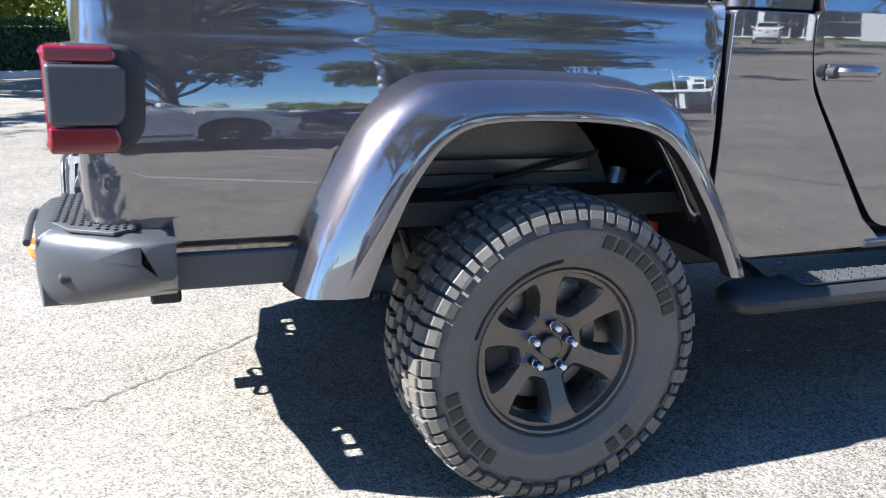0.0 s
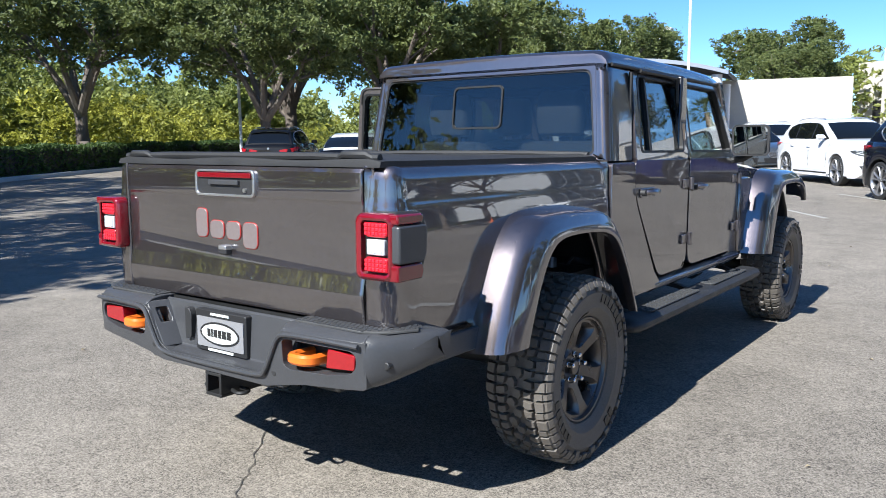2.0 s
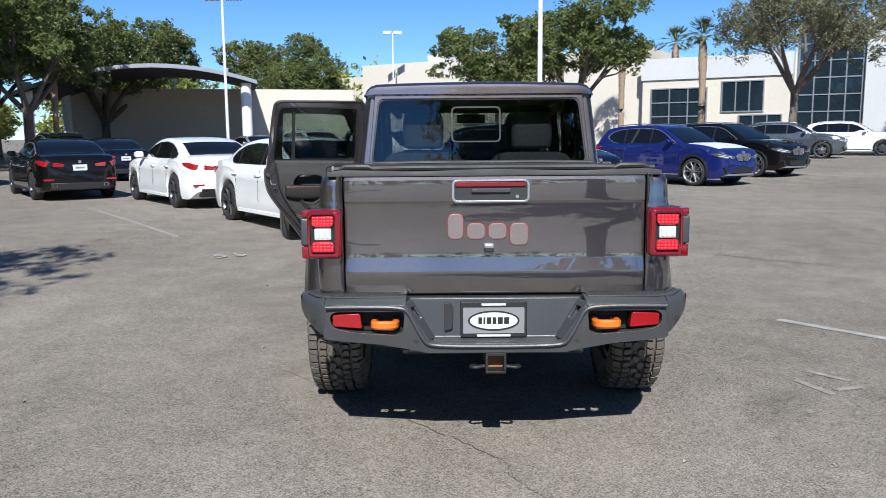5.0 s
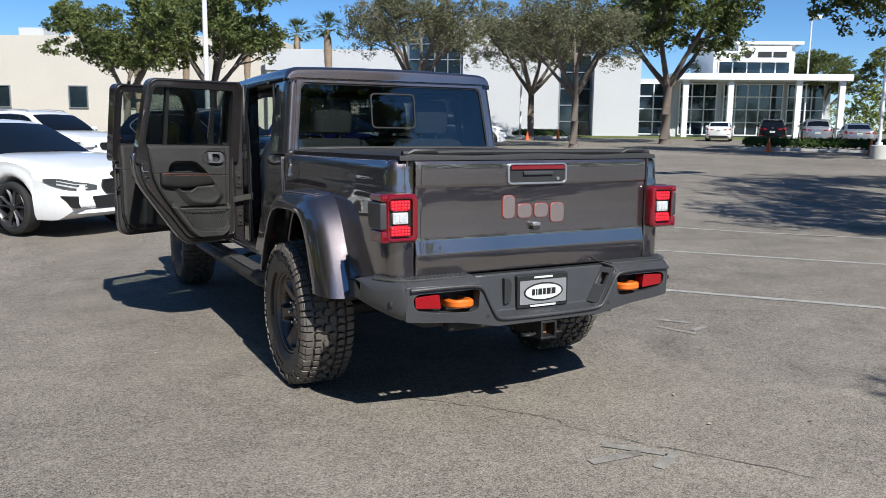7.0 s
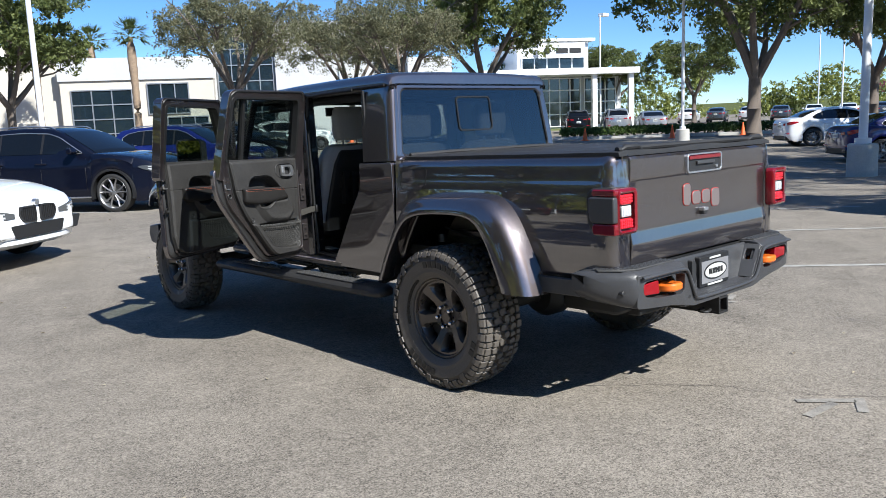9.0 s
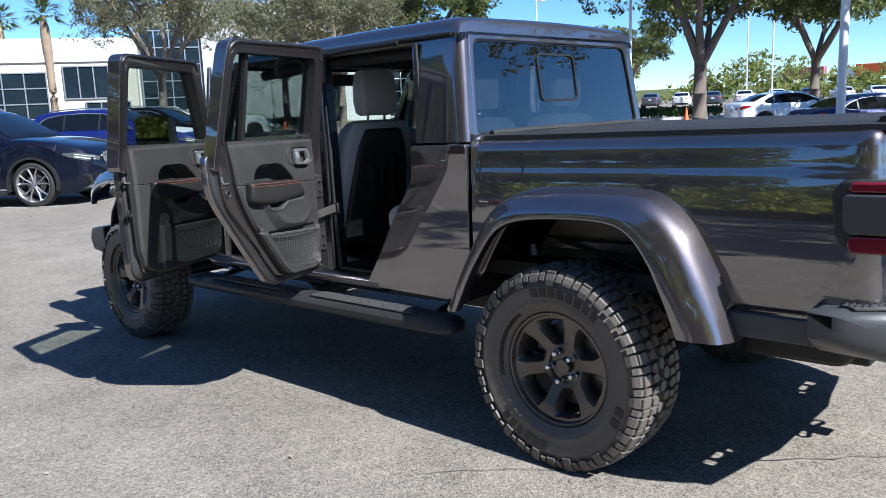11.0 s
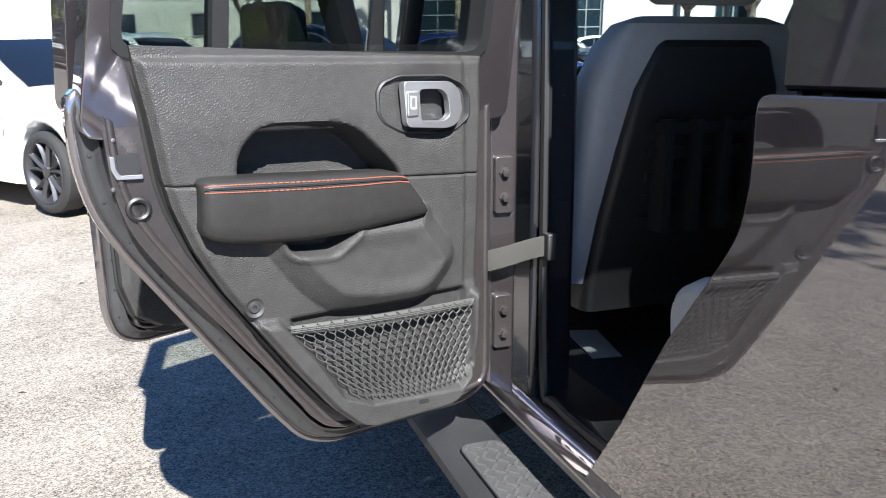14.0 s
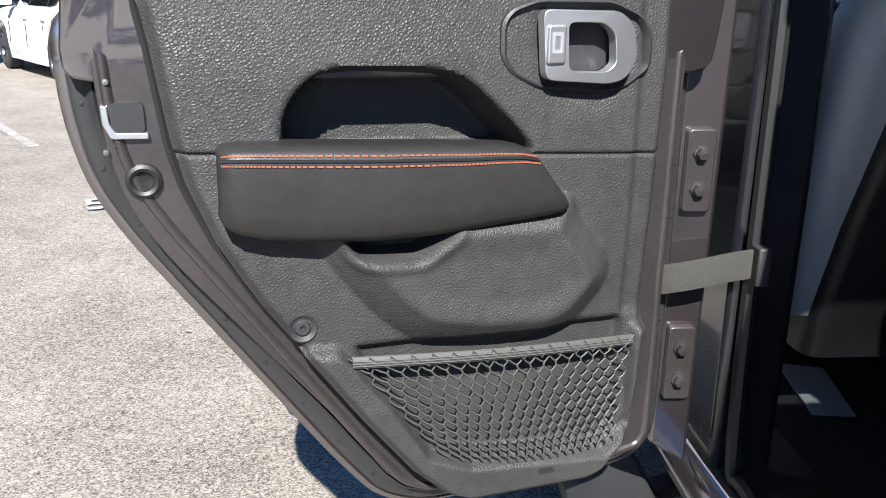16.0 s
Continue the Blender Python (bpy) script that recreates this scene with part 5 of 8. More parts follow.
    # exposed hinges
    for z in (0.80, 1.12):
        bm = bmesh.new()
        prism(bm, [(p[0], sv * p[1]) for p in rrect(-0.015, 0.085, 0.0, 0.014, 0.004)], "z", z - 0.026, z + 0.026)
        tube(bm, [(-0.012, sv * 0.02, z - 0.036), (-0.012, sv * 0.02, z + 0.036)], 0.016, 10)
        part("hinge", bm, M_PAINT, D, bevel=0.003)
    if not inner:
        bm = bmesh.new(); prism(bm, [(p[0], p[1]) for p in rounded(grow(OUT, 0.05), 0.03)], "y", sv * -0.075, sv * -0.085)
        part("trim_panel", bm, M_TRIM, D)
        return D
    return door_inside(kind, sv, D, pl)


def inside_dist(poly, U, Z):
    """Signed distance to a closed outline, positive inside, for arrays of points."""
    P = np.array(poly, float)
    Q = np.roll(P, -1, axis=0)
    best = np.full(U.shape, 1e9)
    inside = np.zeros(U.shape, bool)
    for (ax, az), (bx, bz) in zip(P, Q):
        ex, ez = bx - ax, bz - az
        t = np.clip(((U - ax) * ex + (Z - az) * ez) / (ex * ex + ez * ez + 1e-12), 0, 1)
        best = np.minimum(best, np.hypot(U - ax - t * ex, Z - az - t * ez))
        if abs(ez) > 1e-9:
            hit = ((az > Z) != (bz > Z)) & (U < ex * (Z - az) / ez + ax)
            inside ^= hit
    return np.where(inside, best, -best)


def ease(d, w):
    t = np.clip(d / w, 0, 1)
    return t * t * (3 - 2 * t)


REAR_TRIM_L = ((0.672, 0.255), (0.676, 0.292), (0.690, 0.332), (0.728, 0.373), (0.807, 0.4345), (0.906, 0.505), (0.954, 0.539), (1.024, 0.581), (1.0815, 0.606), (1.123, 0.617), (1.223, 0.6295), (1.266, 0.638), (1.302, 0.644))
FRONT_TRIM_L = ((0.680, 0.56), (0.690, 0.60), (0.72, 0.635), (0.80, 0.655), (1.12, 0.66), (1.302, 0.662))
TRIM_R = ((0.672, 0.18), (0.676, 0.150), (0.690, 0.112), (0.720, 0.085), (0.781, 0.074), (0.884, 0.067), (0.959, 0.066), (1.10, 0.063), (1.274, 0.0567), (1.302, 0.055))
SCOOP = rounded([(0.508, 1.110), (0.507, 1.152), (0.494, 1.176), (0.470, 1.196), (0.43, 1.200), (0.34, 1.196), (0.31, 1.184), (0.262, 1.140), (0.232, 1.106)], 0.02)
PAD = rounded([(0.182, 1.06), (0.176, 1.034), (0.128, 0.974), (0.131, 0.944), (0.170, 0.897), (0.208, 0.880), (0.29, 0.883), (0.366, 0.896), (0.400, 0.919), (0.432, 0.953), (0.476, 1.012), (0.49, 1.06)], 0.02)
CUP = rounded([(0.462, 1.06), (0.449, 1.015), (0.436, 1.003), (0.37, 0.998), (0.332, 1.026), (0.318, 1.06)], 0.010)
POCKET = rounded([(0.445, 0.90), (0.438, 0.877), (0.394, 0.817), (0.352, 0.752), (0.300, 0.730), (0.120, 0.716), (0.092, 0.745), (0.095, 0.90)], 0.015)
NETFRAME = [(0.53, 0.904), (0.4584, 0.9005), (0.4383, 0.8786), (0.3939, 0.8186), (0.3519, 0.7515), (0.3006, 0.729), (0.1188, 0.7144), (0.088, 0.7466), (0.0939, 0.8635), (0.090, 0.886), (0.03, 0.889), (0.03, 0.60), (0.55, 0.60)]
SEAM = 0.0417


def seam_z(u):
    return 1.1112 + SEAM * (u - 0.34)


def trim_field(k, V0):
    """How far the moulded trim stands inward at (u, z), in the rear door's measure."""
    def h(U, Z, L, R):
        edge = np.minimum(np.minimum(L - U, U - R), np.minimum(Z - 0.672, 1.302 - Z) * 1.0)
        out = 0.020 - 0.012 * (1 - ease(edge, 0.012))
        out += 0.006 * ease(Z - 0.86, 0.2) * ease(1.30 - Z, 0.12)
        out -= 0.005 * (1 - ease(U - 0.098, 0.010)) * ease(Z - 0.89, 0.02)
        out -= 0.079 * ease(inside_dist(SCOOP, U, Z) + 0.006, 0.016)
        d = inside_dist(PAD, U, Z)
        out += 0.029 * np.clip((d + 0.002) / 0.036, 0, 1) ** 0.9 * (1 - 0.12 * ease(d - 0.036, 0.03))
        out -= 0.045 * ease(inside_dist(CUP, U, Z), 0.010)
        out += 0.004 * np.exp(-((inside_dist(CUP, U, Z) + 0.006) / 0.005) ** 2)
        out += 0.016 * ease(inside_dist(NETFRAME, U, Z) + 0.002, 0.012)
        out -= 0.014 * ease(inside_dist(POCKET, U, Z), 0.012)
        out -= 0.008 * np.exp(-(np.hypot(U - 0.175, Z - 1.222) / 0.06) ** 4)
        out -= 0.0042 * np.exp(-((Z - seam_z(U)) / 0.0016) ** 2)
        return out
    return h


def door_inside(kind, sv, D, pl):
    V0 = -0.085
    k = 1.0 if kind == "rear" else 1.28                       # the front door's trim is longer

    def S(pts):
        return [(p[0] * k, p[1]) for p in pts]

    def Y(f):
        return sv * f
    # moulded trim: rows follow the seam, columns run from the hinge edge to the latch edge
    LT, RT = (REAR_TRIM_L if kind == "rear" else FRONT_TRIM_L), TRIM_R
    field = trim_field(k, V0)
    for nm, z0, z1, label in (("lower_trim", 0.672, 1.1112, "black grained lower door trim"), ("upper_trim", 1.1112, 1.302, "black grained upper door trim")):
        n, m = int((z1 - z0) / 0.0036), 150
        zs = [z0 + (z1 - z0) * (1 - math.cos(math.pi * i / n)) / 2 * 0.5 + (z1 - z0) * i / n * 0.5 for i in range(n + 1)]
        rows = []
        for z in zs:
            L, R = float(np.interp(z, *zip(*LT))), float(np.interp(z, *zip(*RT)))
            w = max(0.0, 1 - abs(z - 1.1112) / 0.12)
            U = R + (L - R) * np.linspace(0, 1, m + 1)
            Z = z + w * SEAM * (U - 0.34) + (0.014 * (U - 0.055) / 0.59 * ss(1.2, 1.302, z))
            Hh = field(U, Z, L, R)
            rows.append([(u * k, Y(V0 - h), zz) for u, zz, h in zip(U, Z, Hh)])
        bm = bmesh.new()
        loft(bm, rows, closed=False, cap=False)
        tr = part(nm, bm, M_TRIM, D, label, smooth=60)
        if nm == "lower_trim":
            low = tr
        # turned-back edge
        rim = [r[0] for r in rows] + rows[-1][1:] + [r[-1] for r in rows[::-1]][1:] + rows[0][::-1][1:]
        bm = bmesh.new()
        loft(bm, [rim, [(p[0], Y(-0.068), p[2]) for p in rim]], True, False)
        part("trim_edge", bm, M_TRIM, tr, smooth=60)
    bm = bmesh.new()
    ring = [Vector((float(np.interp(z, *zip(*LT))) * k + 0.003, Y(-0.0725), z)) for z in np.linspace(0.70, 1.30, 40)]
    tube(bm, ring, 0.0048, 6)
    part("trim_joint", bm, M_SEAL, D)

    def surf(u, z):
        L, R = float(np.interp(z, *zip(*LT))), float(np.interp(z, *zip(*RT)))
        return float(field(np.array([u]), np.array([z]), L, R)[0])
    # arm rest: padded, its hinge end cut on a slant
    F0, F1 = 0.015, 0.066
    sec = [(0.0, 1.0), (0.55, 1.0), (0.86, 0.97), (0.97, 0.90), (1.0, 0.80), (1.0, 0.55), (0.985, 0.30), (0.93, 0.12), (0.80, 0.03), (0.5, 0.0), (0.0, 0.0)]
    rings = []
    for u, ut, zt, zb, q in ((0.576, 0.574, 1.118, 1.075, 0.45), (0.578, 0.577, 1.1265, 1.062, 0.75), (0.574, 0.573, 1.1315, 1.052, 0.92), (0.562, 0.562, 1.1335, 1.044, 1.0), (0.535, 0.535, 1.1335, 1.036, 1.0), (0.49, 0.49, 1.132, 1.030, 1.0), (0.42, 0.42, 1.129, 1.026, 1.0),
                             (0.36, 0.36, 1.127, 1.027, 1.0), (0.32, 0.325, 1.125, 1.031, 1.0), (0.27, 0.295, 1.124, 1.036, 1.0), (0.23, 0.268, 1.122, 1.040, 1.0), (0.206, 0.252, 1.118, 1.043, 0.97), (0.197, 0.245, 1.112, 1.047, 0.85), (0.193, 0.241, 1.106, 1.052, 0.6)):
        rings.append([((u + (ut - u) * b) * k, Y(V0 - F0 - (F1 - F0) * a * q), zb + (zt - zb) * b) for a, b in sec])
    bm = bmesh.new(); loft(bm, rings)
    arm = part("arm_rest", bm, M_ARM, D, "black vinyl arm rest with orange stitching", smooth=50)
    # two rows of stitches either side of a seam
    for q, b, mt, wd in ((0.955, 0.905, M_STITCH, 0.0010), (1.003, 0.80, M_STITCH, 0.0010), (0.985, 0.855, M_SEAL, 0.0016)):
        bm = bmesh.new()
        n = 70
        pts = []
        for i in range(n + 1):
            t = i / n
            j = t * (len(rings) - 5) + 2
            j0 = int(j)
            ra, rb = rings[j0], rings[min(j0 + 1, len(rings) - 1)]
            # place on the section between its corner points
            def on(r):
                a3, a4 = Vector(r[3]), Vector(r[4])
                c = a3.lerp(a4, (0.90 - b) / 0.10) if b <= 0.90 else Vector(r[2]).lerp(a3, (0.97 - b) / 0.07)
                return c + Vector((0, Y(-0.0006), 0.0003))
            pts.append(on(ra).lerp(on(rb), j - j0))
        if mt is M_SEAL:
            tube(bm, pts, wd, 5)
            part("arm_seam", bm, mt, arm)
        else:
            for a, c in zip(pts, pts[1:]):
                tube(bm, [a.lerp(c, 0.12), a.lerp(c, 0.78)], wd, 5)
            tagged(part("stitching", bm, mt, arm), kind="stuff")
    # release handle in its bezel
    bez = rounded(S([(0.274, 1.247), (0.264, 1.260), (0.235, 1.270), (0.147, 1.270), (0.110, 1.255), (0.097, 1.236), (0.097, 1.200), (0.125, 1.180), (0.154, 1.175), (0.231, 1.181), (0.262, 1.196), (0.274, 1.213)]), 0.008)
    bc = Vector((0.186 * k, 1.2225))

    def shrink(o, g):
        return [(bc.x + (p[0] - bc.x) * g, bc.y + (p[1] - bc.y) * g) for p in o]
    base = V0 - 0.022
    bm = bmesh.new()
    loft(bm, [[(p[0], Y(f), p[1]) for p in shrink(bez, g)] for g, f in ((1.06, base + 0.008), (1.04, base - 0.005), (1.0, base - 0.007), (0.95, base - 0.002), (0.93, base + 0.003), (0.5, base + 0.004))], True, False)
    bm.faces.new([v for v in bm.verts][-len(bez):])
    hb = part("handle_bezel", bm, M_BLACKPL, D, "black bezel with a satin silver release handle", smooth=30)
    ho = rounded(S([(0.2375, 1.262), (0.147, 1.261), (0.128, 1.247), (0.121, 1.213), (0.133, 1.190), (0.154, 1.184), (0.2315, 1.189)]), 0.010, 4)
    hi = rounded(S([(0.208, 1.249), (0.167, 1.249), (0.152, 1.239), (0.148, 1.206), (0.159, 1.197), (0.205, 1.198)]), 0.008, 4)
    bm = bmesh.new(); plate(bm, ho, [hi], base - 0.004, base - 0.020, lambda p, f: (p[0], Y(f - 0.004 * math.cos((p[0] / k - 0.18) * 20)), p[1]))
    part("release_handle", bm, M_SATIN, hb, "satin silver release handle", bevel=0.005, seg=3)
    bm = bmesh.new(); prism(bm, rrect(0.211 * k, 0.2325 * k, 1.206, 1.246, 0.003), "y", Y(base - 0.026), Y(base - 0.016)); tab = part("lock_tab", bm, M_SATIN, hb, bevel=0.002)
    bm = bmesh.new(); bridge(bm, rrect(0.2155 * k, 0.228 * k, 1.217, 1.239, 0.002), rrect(0.2185 * k, 0.225 * k, 1.221, 1.235, 0.001), "y", Y(base - 0.0268), Y(0.002)); part("lock_mark", bm, M_BADGEGREY, tab)
    bm = bmesh.new(); loft(bm, [[(p[0], Y(f), p[1]) for p in shrink(hi, 1.04)] for f in (base + 0.002, base + 0.018)], True, False)
    part("handle_cup", bm, M_BLACKPL, hb)
    bm = bmesh.new(); prism(bm, shrink(hi, 1.04), "y", Y(base + 0.016), Y(base + 0.020)); part("cup_floor", bm, M_SEAL, hb)
    # light painted in: grey patch for the cup's lit lower back, on a black floor
    bm = bmesh.new(); prism(bm, rounded(S([(0.205, 1.232), (0.19, 1.232), (0.165, 1.222), (0.158, 1.199), (0.205, 1.199)]), 0.006), "y", Y(base + 0.010), Y(base + 0.018)); part("cup_lit_patch", bm, M_BADGEGREY, hb, bevel=0.003)
    # stretch net over the map pocket
    tl, tr_, br, bl = [(p[0] * k, p[1]) for p in ((0.441, 0.876), (0.092, 0.861), (0.104, 0.728), (0.335, 0.742))]
    rows, cols = 11, 19

    def grid(i, j):
        a, b = Vector(tl).lerp(Vector(tr_), j), Vector(bl).lerp(Vector(br), j)
        p = a.lerp(b, i + 0.10 * math.sin(math.pi * j) * i)
        return Vector((p.x, Y(V0 - 0.030 - 0.010 * math.sin(math.pi * min(max(j, 0), 1)) * (1 - 0.7 * i)), p.y))
    bm = bmesh.new()
    jit = random.Random(4)
    nodes = {}
    for r in range(rows + 1):
        for q in range(cols + 1):
            o = 0.5 if r % 2 else 0.0
            nodes[r, q] = [grid((r + dz) / rows, min(1, max(0, (q + o + jit.uniform(-0.06, 0.06)) / (cols + 0.5)))) for dz in (-0.20, 0.20)]
    for (r, q), (a, b) in nodes.items():
        tube(bm, [a, a.lerp(b, 0.5) + Vector((0, Y(-0.0006), 0)), b], [0.0011, 0.0015, 0.0011], 4, False)
        for q2 in ((q, q + 1) if r % 2 else (q - 1, q)):
            if (r + 1, q2) in nodes:
                c = nodes[r + 1, q2][0]
                tube(bm, [b, b.lerp(c, 0.5) + Vector((0, 0, -0.0008)), c], 0.0011, 4, False)
    tagged(part("net", bm, M_NET, D, "black stretch net over the map pocket"), kind="stuff")
    bm = bmesh.new()
    top = [grid(-0.05, j / 24) + Vector((0, Y(-0.002), 0)) for j in range(25)]
    loft(bm, [[tuple(p + Vector((0, Y(a), b))) for a, b in ((0, 0.0075), (-0.003, 0.0055), (-0.004, 0), (-0.003, -0.0055), (0, -0.0075), (0.003, 0))] for p in top])
    cord = part("net_cord", bm, M_NET, D, smooth=60)
    bm = bmesh.new()
    for o in (-0.003, 0.0, 0.003):
        tube(bm, [p + Vector((0, Y(-0.0042), o)) for p in top], 0.0007, 4)
    tube(bm, [grid(-0.05 + (0.055 if j % 2 else -0.055), j / 30) + Vector((0, Y(-0.0058), 0)) for j in range(31)], 0.0010, 4, False)
    part("cord_thread", bm, M_NET, cord)
    # small fixings
    su = 0.498 * k
    base_s = V0 - surf(0.498, 0.927)
    bm = bmesh.new(); lathe(bm, [(Y(base_s + 0.002), 0.0165), (Y(base_s - 0.003), 0.0155), (Y(base_s - 0.001), 0.012), (Y(base_s + 0.001), 0.010), (Y(base_s - 0.003), 0.0075), (Y(base_s - 0.003), 0.0035), (Y(base_s + 0.001), 0.003), (Y(base_s + 0.001), 0.0005)], 20, "y", (su, 0, 0.927)); part("screw", bm, M_BLACKPL, D)
    if kind == "rear":
        gu, gz, lu = 0.646, 1.091, 0.662
    else:
        gu, gz, lu = 0.868, 0.99, 0.868
    bm = bmesh.new(); lathe(bm, [(Y(-0.071), 0.0185), (Y(-0.077), 0.0175), (Y(-0.079), 0.014), (Y(-0.077), 0.0105), (Y(-0.072), 0.009), (Y(-0.072), 0.0005)], 20, "y", (gu, 0, gz)); part("grommet", bm, M_SEAL, D)
    # latch: dark slot with a bright bent lip
    bm = bmesh.new(); prism(bm, rrect(lu - 0.022, lu + 0.008, 1.141, 1.170, 0.004), "y", Y(-0.070), Y(-0.0780)); latch = part("latch", bm, M_INK, D, "bright steel door latch")
    bm = bmesh.new()
    prism(bm, rounded([(lu - 0.025, 1.134), (lu + 0.010, 1.135), (lu + 0.017, 1.150), (lu + 0.0175, 1.168), (lu + 0.011, 1.167), (lu + 0.010, 1.150), (lu + 0.005, 1.1410), (lu - 0.025, 1.1405)], 0.002), "y", Y(-0.071), Y(-0.0792))
    part("latch_lip", bm, M_SATIN, latch, bevel=0.001)
    for du, dz in ((0.020, 0.190), (0.026, 0.122)):
        bm = bmesh.new(); lathe(bm, [(Y(-0.070), 0.0032), (Y(-0.0782), 0.0028), (Y(-0.0785), 0.0005)], 10, "y", (lu + du - 0.010, 0, 1.0 + dz)); part("latch_screw", bm, M_STEEL, D)
    bm = bmesh.new(); prism(bm, rounded(S([(0.213, 0.708), (0.194, 0.707), (0.190, 0.700), (0.212, 0.700)]), 0.002), "y", Y(V0 - surf(0.2, 0.704) - 0.001), Y(V0 - 0.01)); part("drain_plug", bm, M_INK, D)
    return D


def door_matrix(o, ang_dir, sv):
    u = Vector((ang_dir[0], ang_dir[1], 0)).normalized()
    y = Vector((-u.y, u.x, 0))                              # third axis of a right-handed frame
    m = Matrix(((u.x, y.x, 0, o[0]), (u.y, y.y, 0, o[1]), (0, 0, 1, 0), (0, 0, 0, 1)))
    return m


# right side, shut
door("rear", 1, door_matrix((0.79, 1.560), (0, -1), 1), False)
door("front", 1, door_matrix((0.79, 2.500), (0, -1), 1), False)
# left side, open
P1, P2 = radians(15), radians(29)
door("rear", -1, door_matrix((-0.862, 1.537), (-math.cos(P1), -math.sin(P1)), -1), True)
door("front", -1, door_matrix((-0.855, 2.49), (-math.cos(P2), -math.sin(P2)), -1), True)
# check straps and hinge leaves on the centre pillar
for y, px, dr in ((1.50, -0.755, P1), (2.47, -0.765, P2)):
    bm = bmesh.new()
    way = smoothline([Vector(p) for p in ((px + 0.03, y - 0.02, 0.942), (px - 0.02, y - 0.034, 0.940), (px - 0.06, y - 0.040, 0.934), (px - 0.10, y - 0.034, 0.925), (px - 0.122, y - 0.018, 0.919), (px - 0.128, y + 0.004, 0.917))], 4)
    loft(bm, [[tuple(p + Vector((a * 0.4, a, b))) for a, b in ((-0.0030, -0.020), (-0.0040, -0.012), (-0.0036, 0.0), (-0.0040, 0.012), (-0.0030, 0.020), (0.0015, 0.020), (0.0015, -0.020))] for p in way])
    strap = part("check_strap", bm, M_STRAP, TRUCK, "woven grey door check strap", smooth=50)
    bm = bmesh.new(); box(bm, px + 0.012, px + 0.030, y - 0.046, y - 0.006, 0.915, 0.968); part("strap_anchor", bm, M_BLACKPL, strap, bevel=0.003)
    for z in (1.063, 0.79):
        bm = bmesh.new(); prism(bm, rrect(-0.838, -0.800, z - 0.055, z + 0.055, 0.006), "y", y - 0.008, y + 0.004)
        leaf = part("hinge_leaf", bm, M_PAINT_IN, TRUCK, bevel=0.002)
        for dz in (0.024, -0.024):
            bm = bmesh.new(); lathe(bm, [(y - 0.008, 0.0115), (y - 0.011, 0.0115), (y - 0.0115, 0.0085), (y - 0.019, 0.008), (y - 0.020, 0.0005)], 6, "y", (-0.819, 0, z + dz)); part("hinge_bolt", bm, M_PAINT_IN, leaf, smooth=25)
    bm = bmesh.new(); prism(bm, [(-0.848, 0.66), (-0.79, 0.62), (-0.785, 1.30), (-0.768, 1.73), (-0.785, 1.73), (-0.848, 1.26)], "y", y + 0.004, y + 0.035); part("hinge_pillar", bm, M_PAINT, TRUCK, bevel=0.006)

# fuel flap on the left bed side
bm = bmesh.new()
ff = rounded([(0.235, 1.215), (0.462, 1.205), (0.462, 1.115), (0.445, 1.095), (0.32, 1.085), (0.245, 1.11)], 0.03, 5)
bm = bmesh.new(); plate(bm, rounded([(0.231, 1.219), (0.466, 1.209), (0.466, 1.113), (0.447, 1.091), (0.32, 1.081), (0.241, 1.107)], 0.03, 5), [ff], 0, 1, lambda p, f: (-(0.7905 - inset(p[1]) + 0.0016 * (1 - f)), p[0], p[1]))
part("fuel_flap_gap", bm, M_SEAL, TRUCK)

# side steps
for s in (1, -1):
    rings = []
    for y, k in ((0.545, 0.25), (0.56, 0.7), (0.60, 0.95), (0.68, 1.0), (2.60, 1.0), (2.70, 0.95), (2.74, 0.75), (2.755, 0.3)):
        pr = [(0.80, 0.505), (0.88, 0.500), (0.91, 0.492), (0.928, 0.475), (0.930, 0.455), (0.918, 0.438), (0.89, 0.430), (0.82, 0.432), (0.785, 0.445), (0.782, 0.49)]
        rings.append([(s * (0.86 + (x - 0.86) * k), y, 0.468 + (z - 0.468) * k) for x, z in pr])
    bm = bmesh.new(); loft(bm, rings)
    st = part("side_step", bm, M_BLACKPL, TRUCK, "black tubular side step with grip pads", smooth=40)
    for y0, y1 in ((0.80, 1.55), (1.80, 2.50)):
        bm = bmesh.new(); prism(bm, rrect(s * 0.80 if s > 0 else -0.895, s * 0.895 if s > 0 else -0.80, y0, y1, 0.025), "z", 0.500, 0.508)
        pad = part("grip_pad", bm, M_STEPPAD, st, "grey diamond tread pad", bevel=0.002)
        bm = bmesh.new()
        n = int((y1 - y0) / 0.026)
        for i in range(n):
            for j in range(4):
                m_ = Matrix.Translation((s * (0.811 + j * 0.0235), y0 + 0.018 + i * 0.026 + (j % 2) * 0.013 - 0.004, 0.509)) @ Matrix.Rotation(radians(40 if (i + j) % 2 else -40), 4, "Z")
                box(bm, -0.0028, 0.0028, -0.011, 0.011, -0.001, 0.0022, m_)
        tagged(part("tread_pattern", bm, M_STEPBAR, pad, smooth=0), kind="stuff")
    for y in (0.75, 1.65, 2.55):
        bm = bmesh.new(); loft(bm, [[(s * x, y + dy, z + dz) for dy, dz in ((-0.02, -0.012), (0.02, -0.012), (0.02, 0.012), (-0.02, 0.012))] for x, z in ((0.50, 0.53), (0.72, 0.50), (0.80, 0.475))]); part("step_bracket", bm, M_DARK, TRUCK)

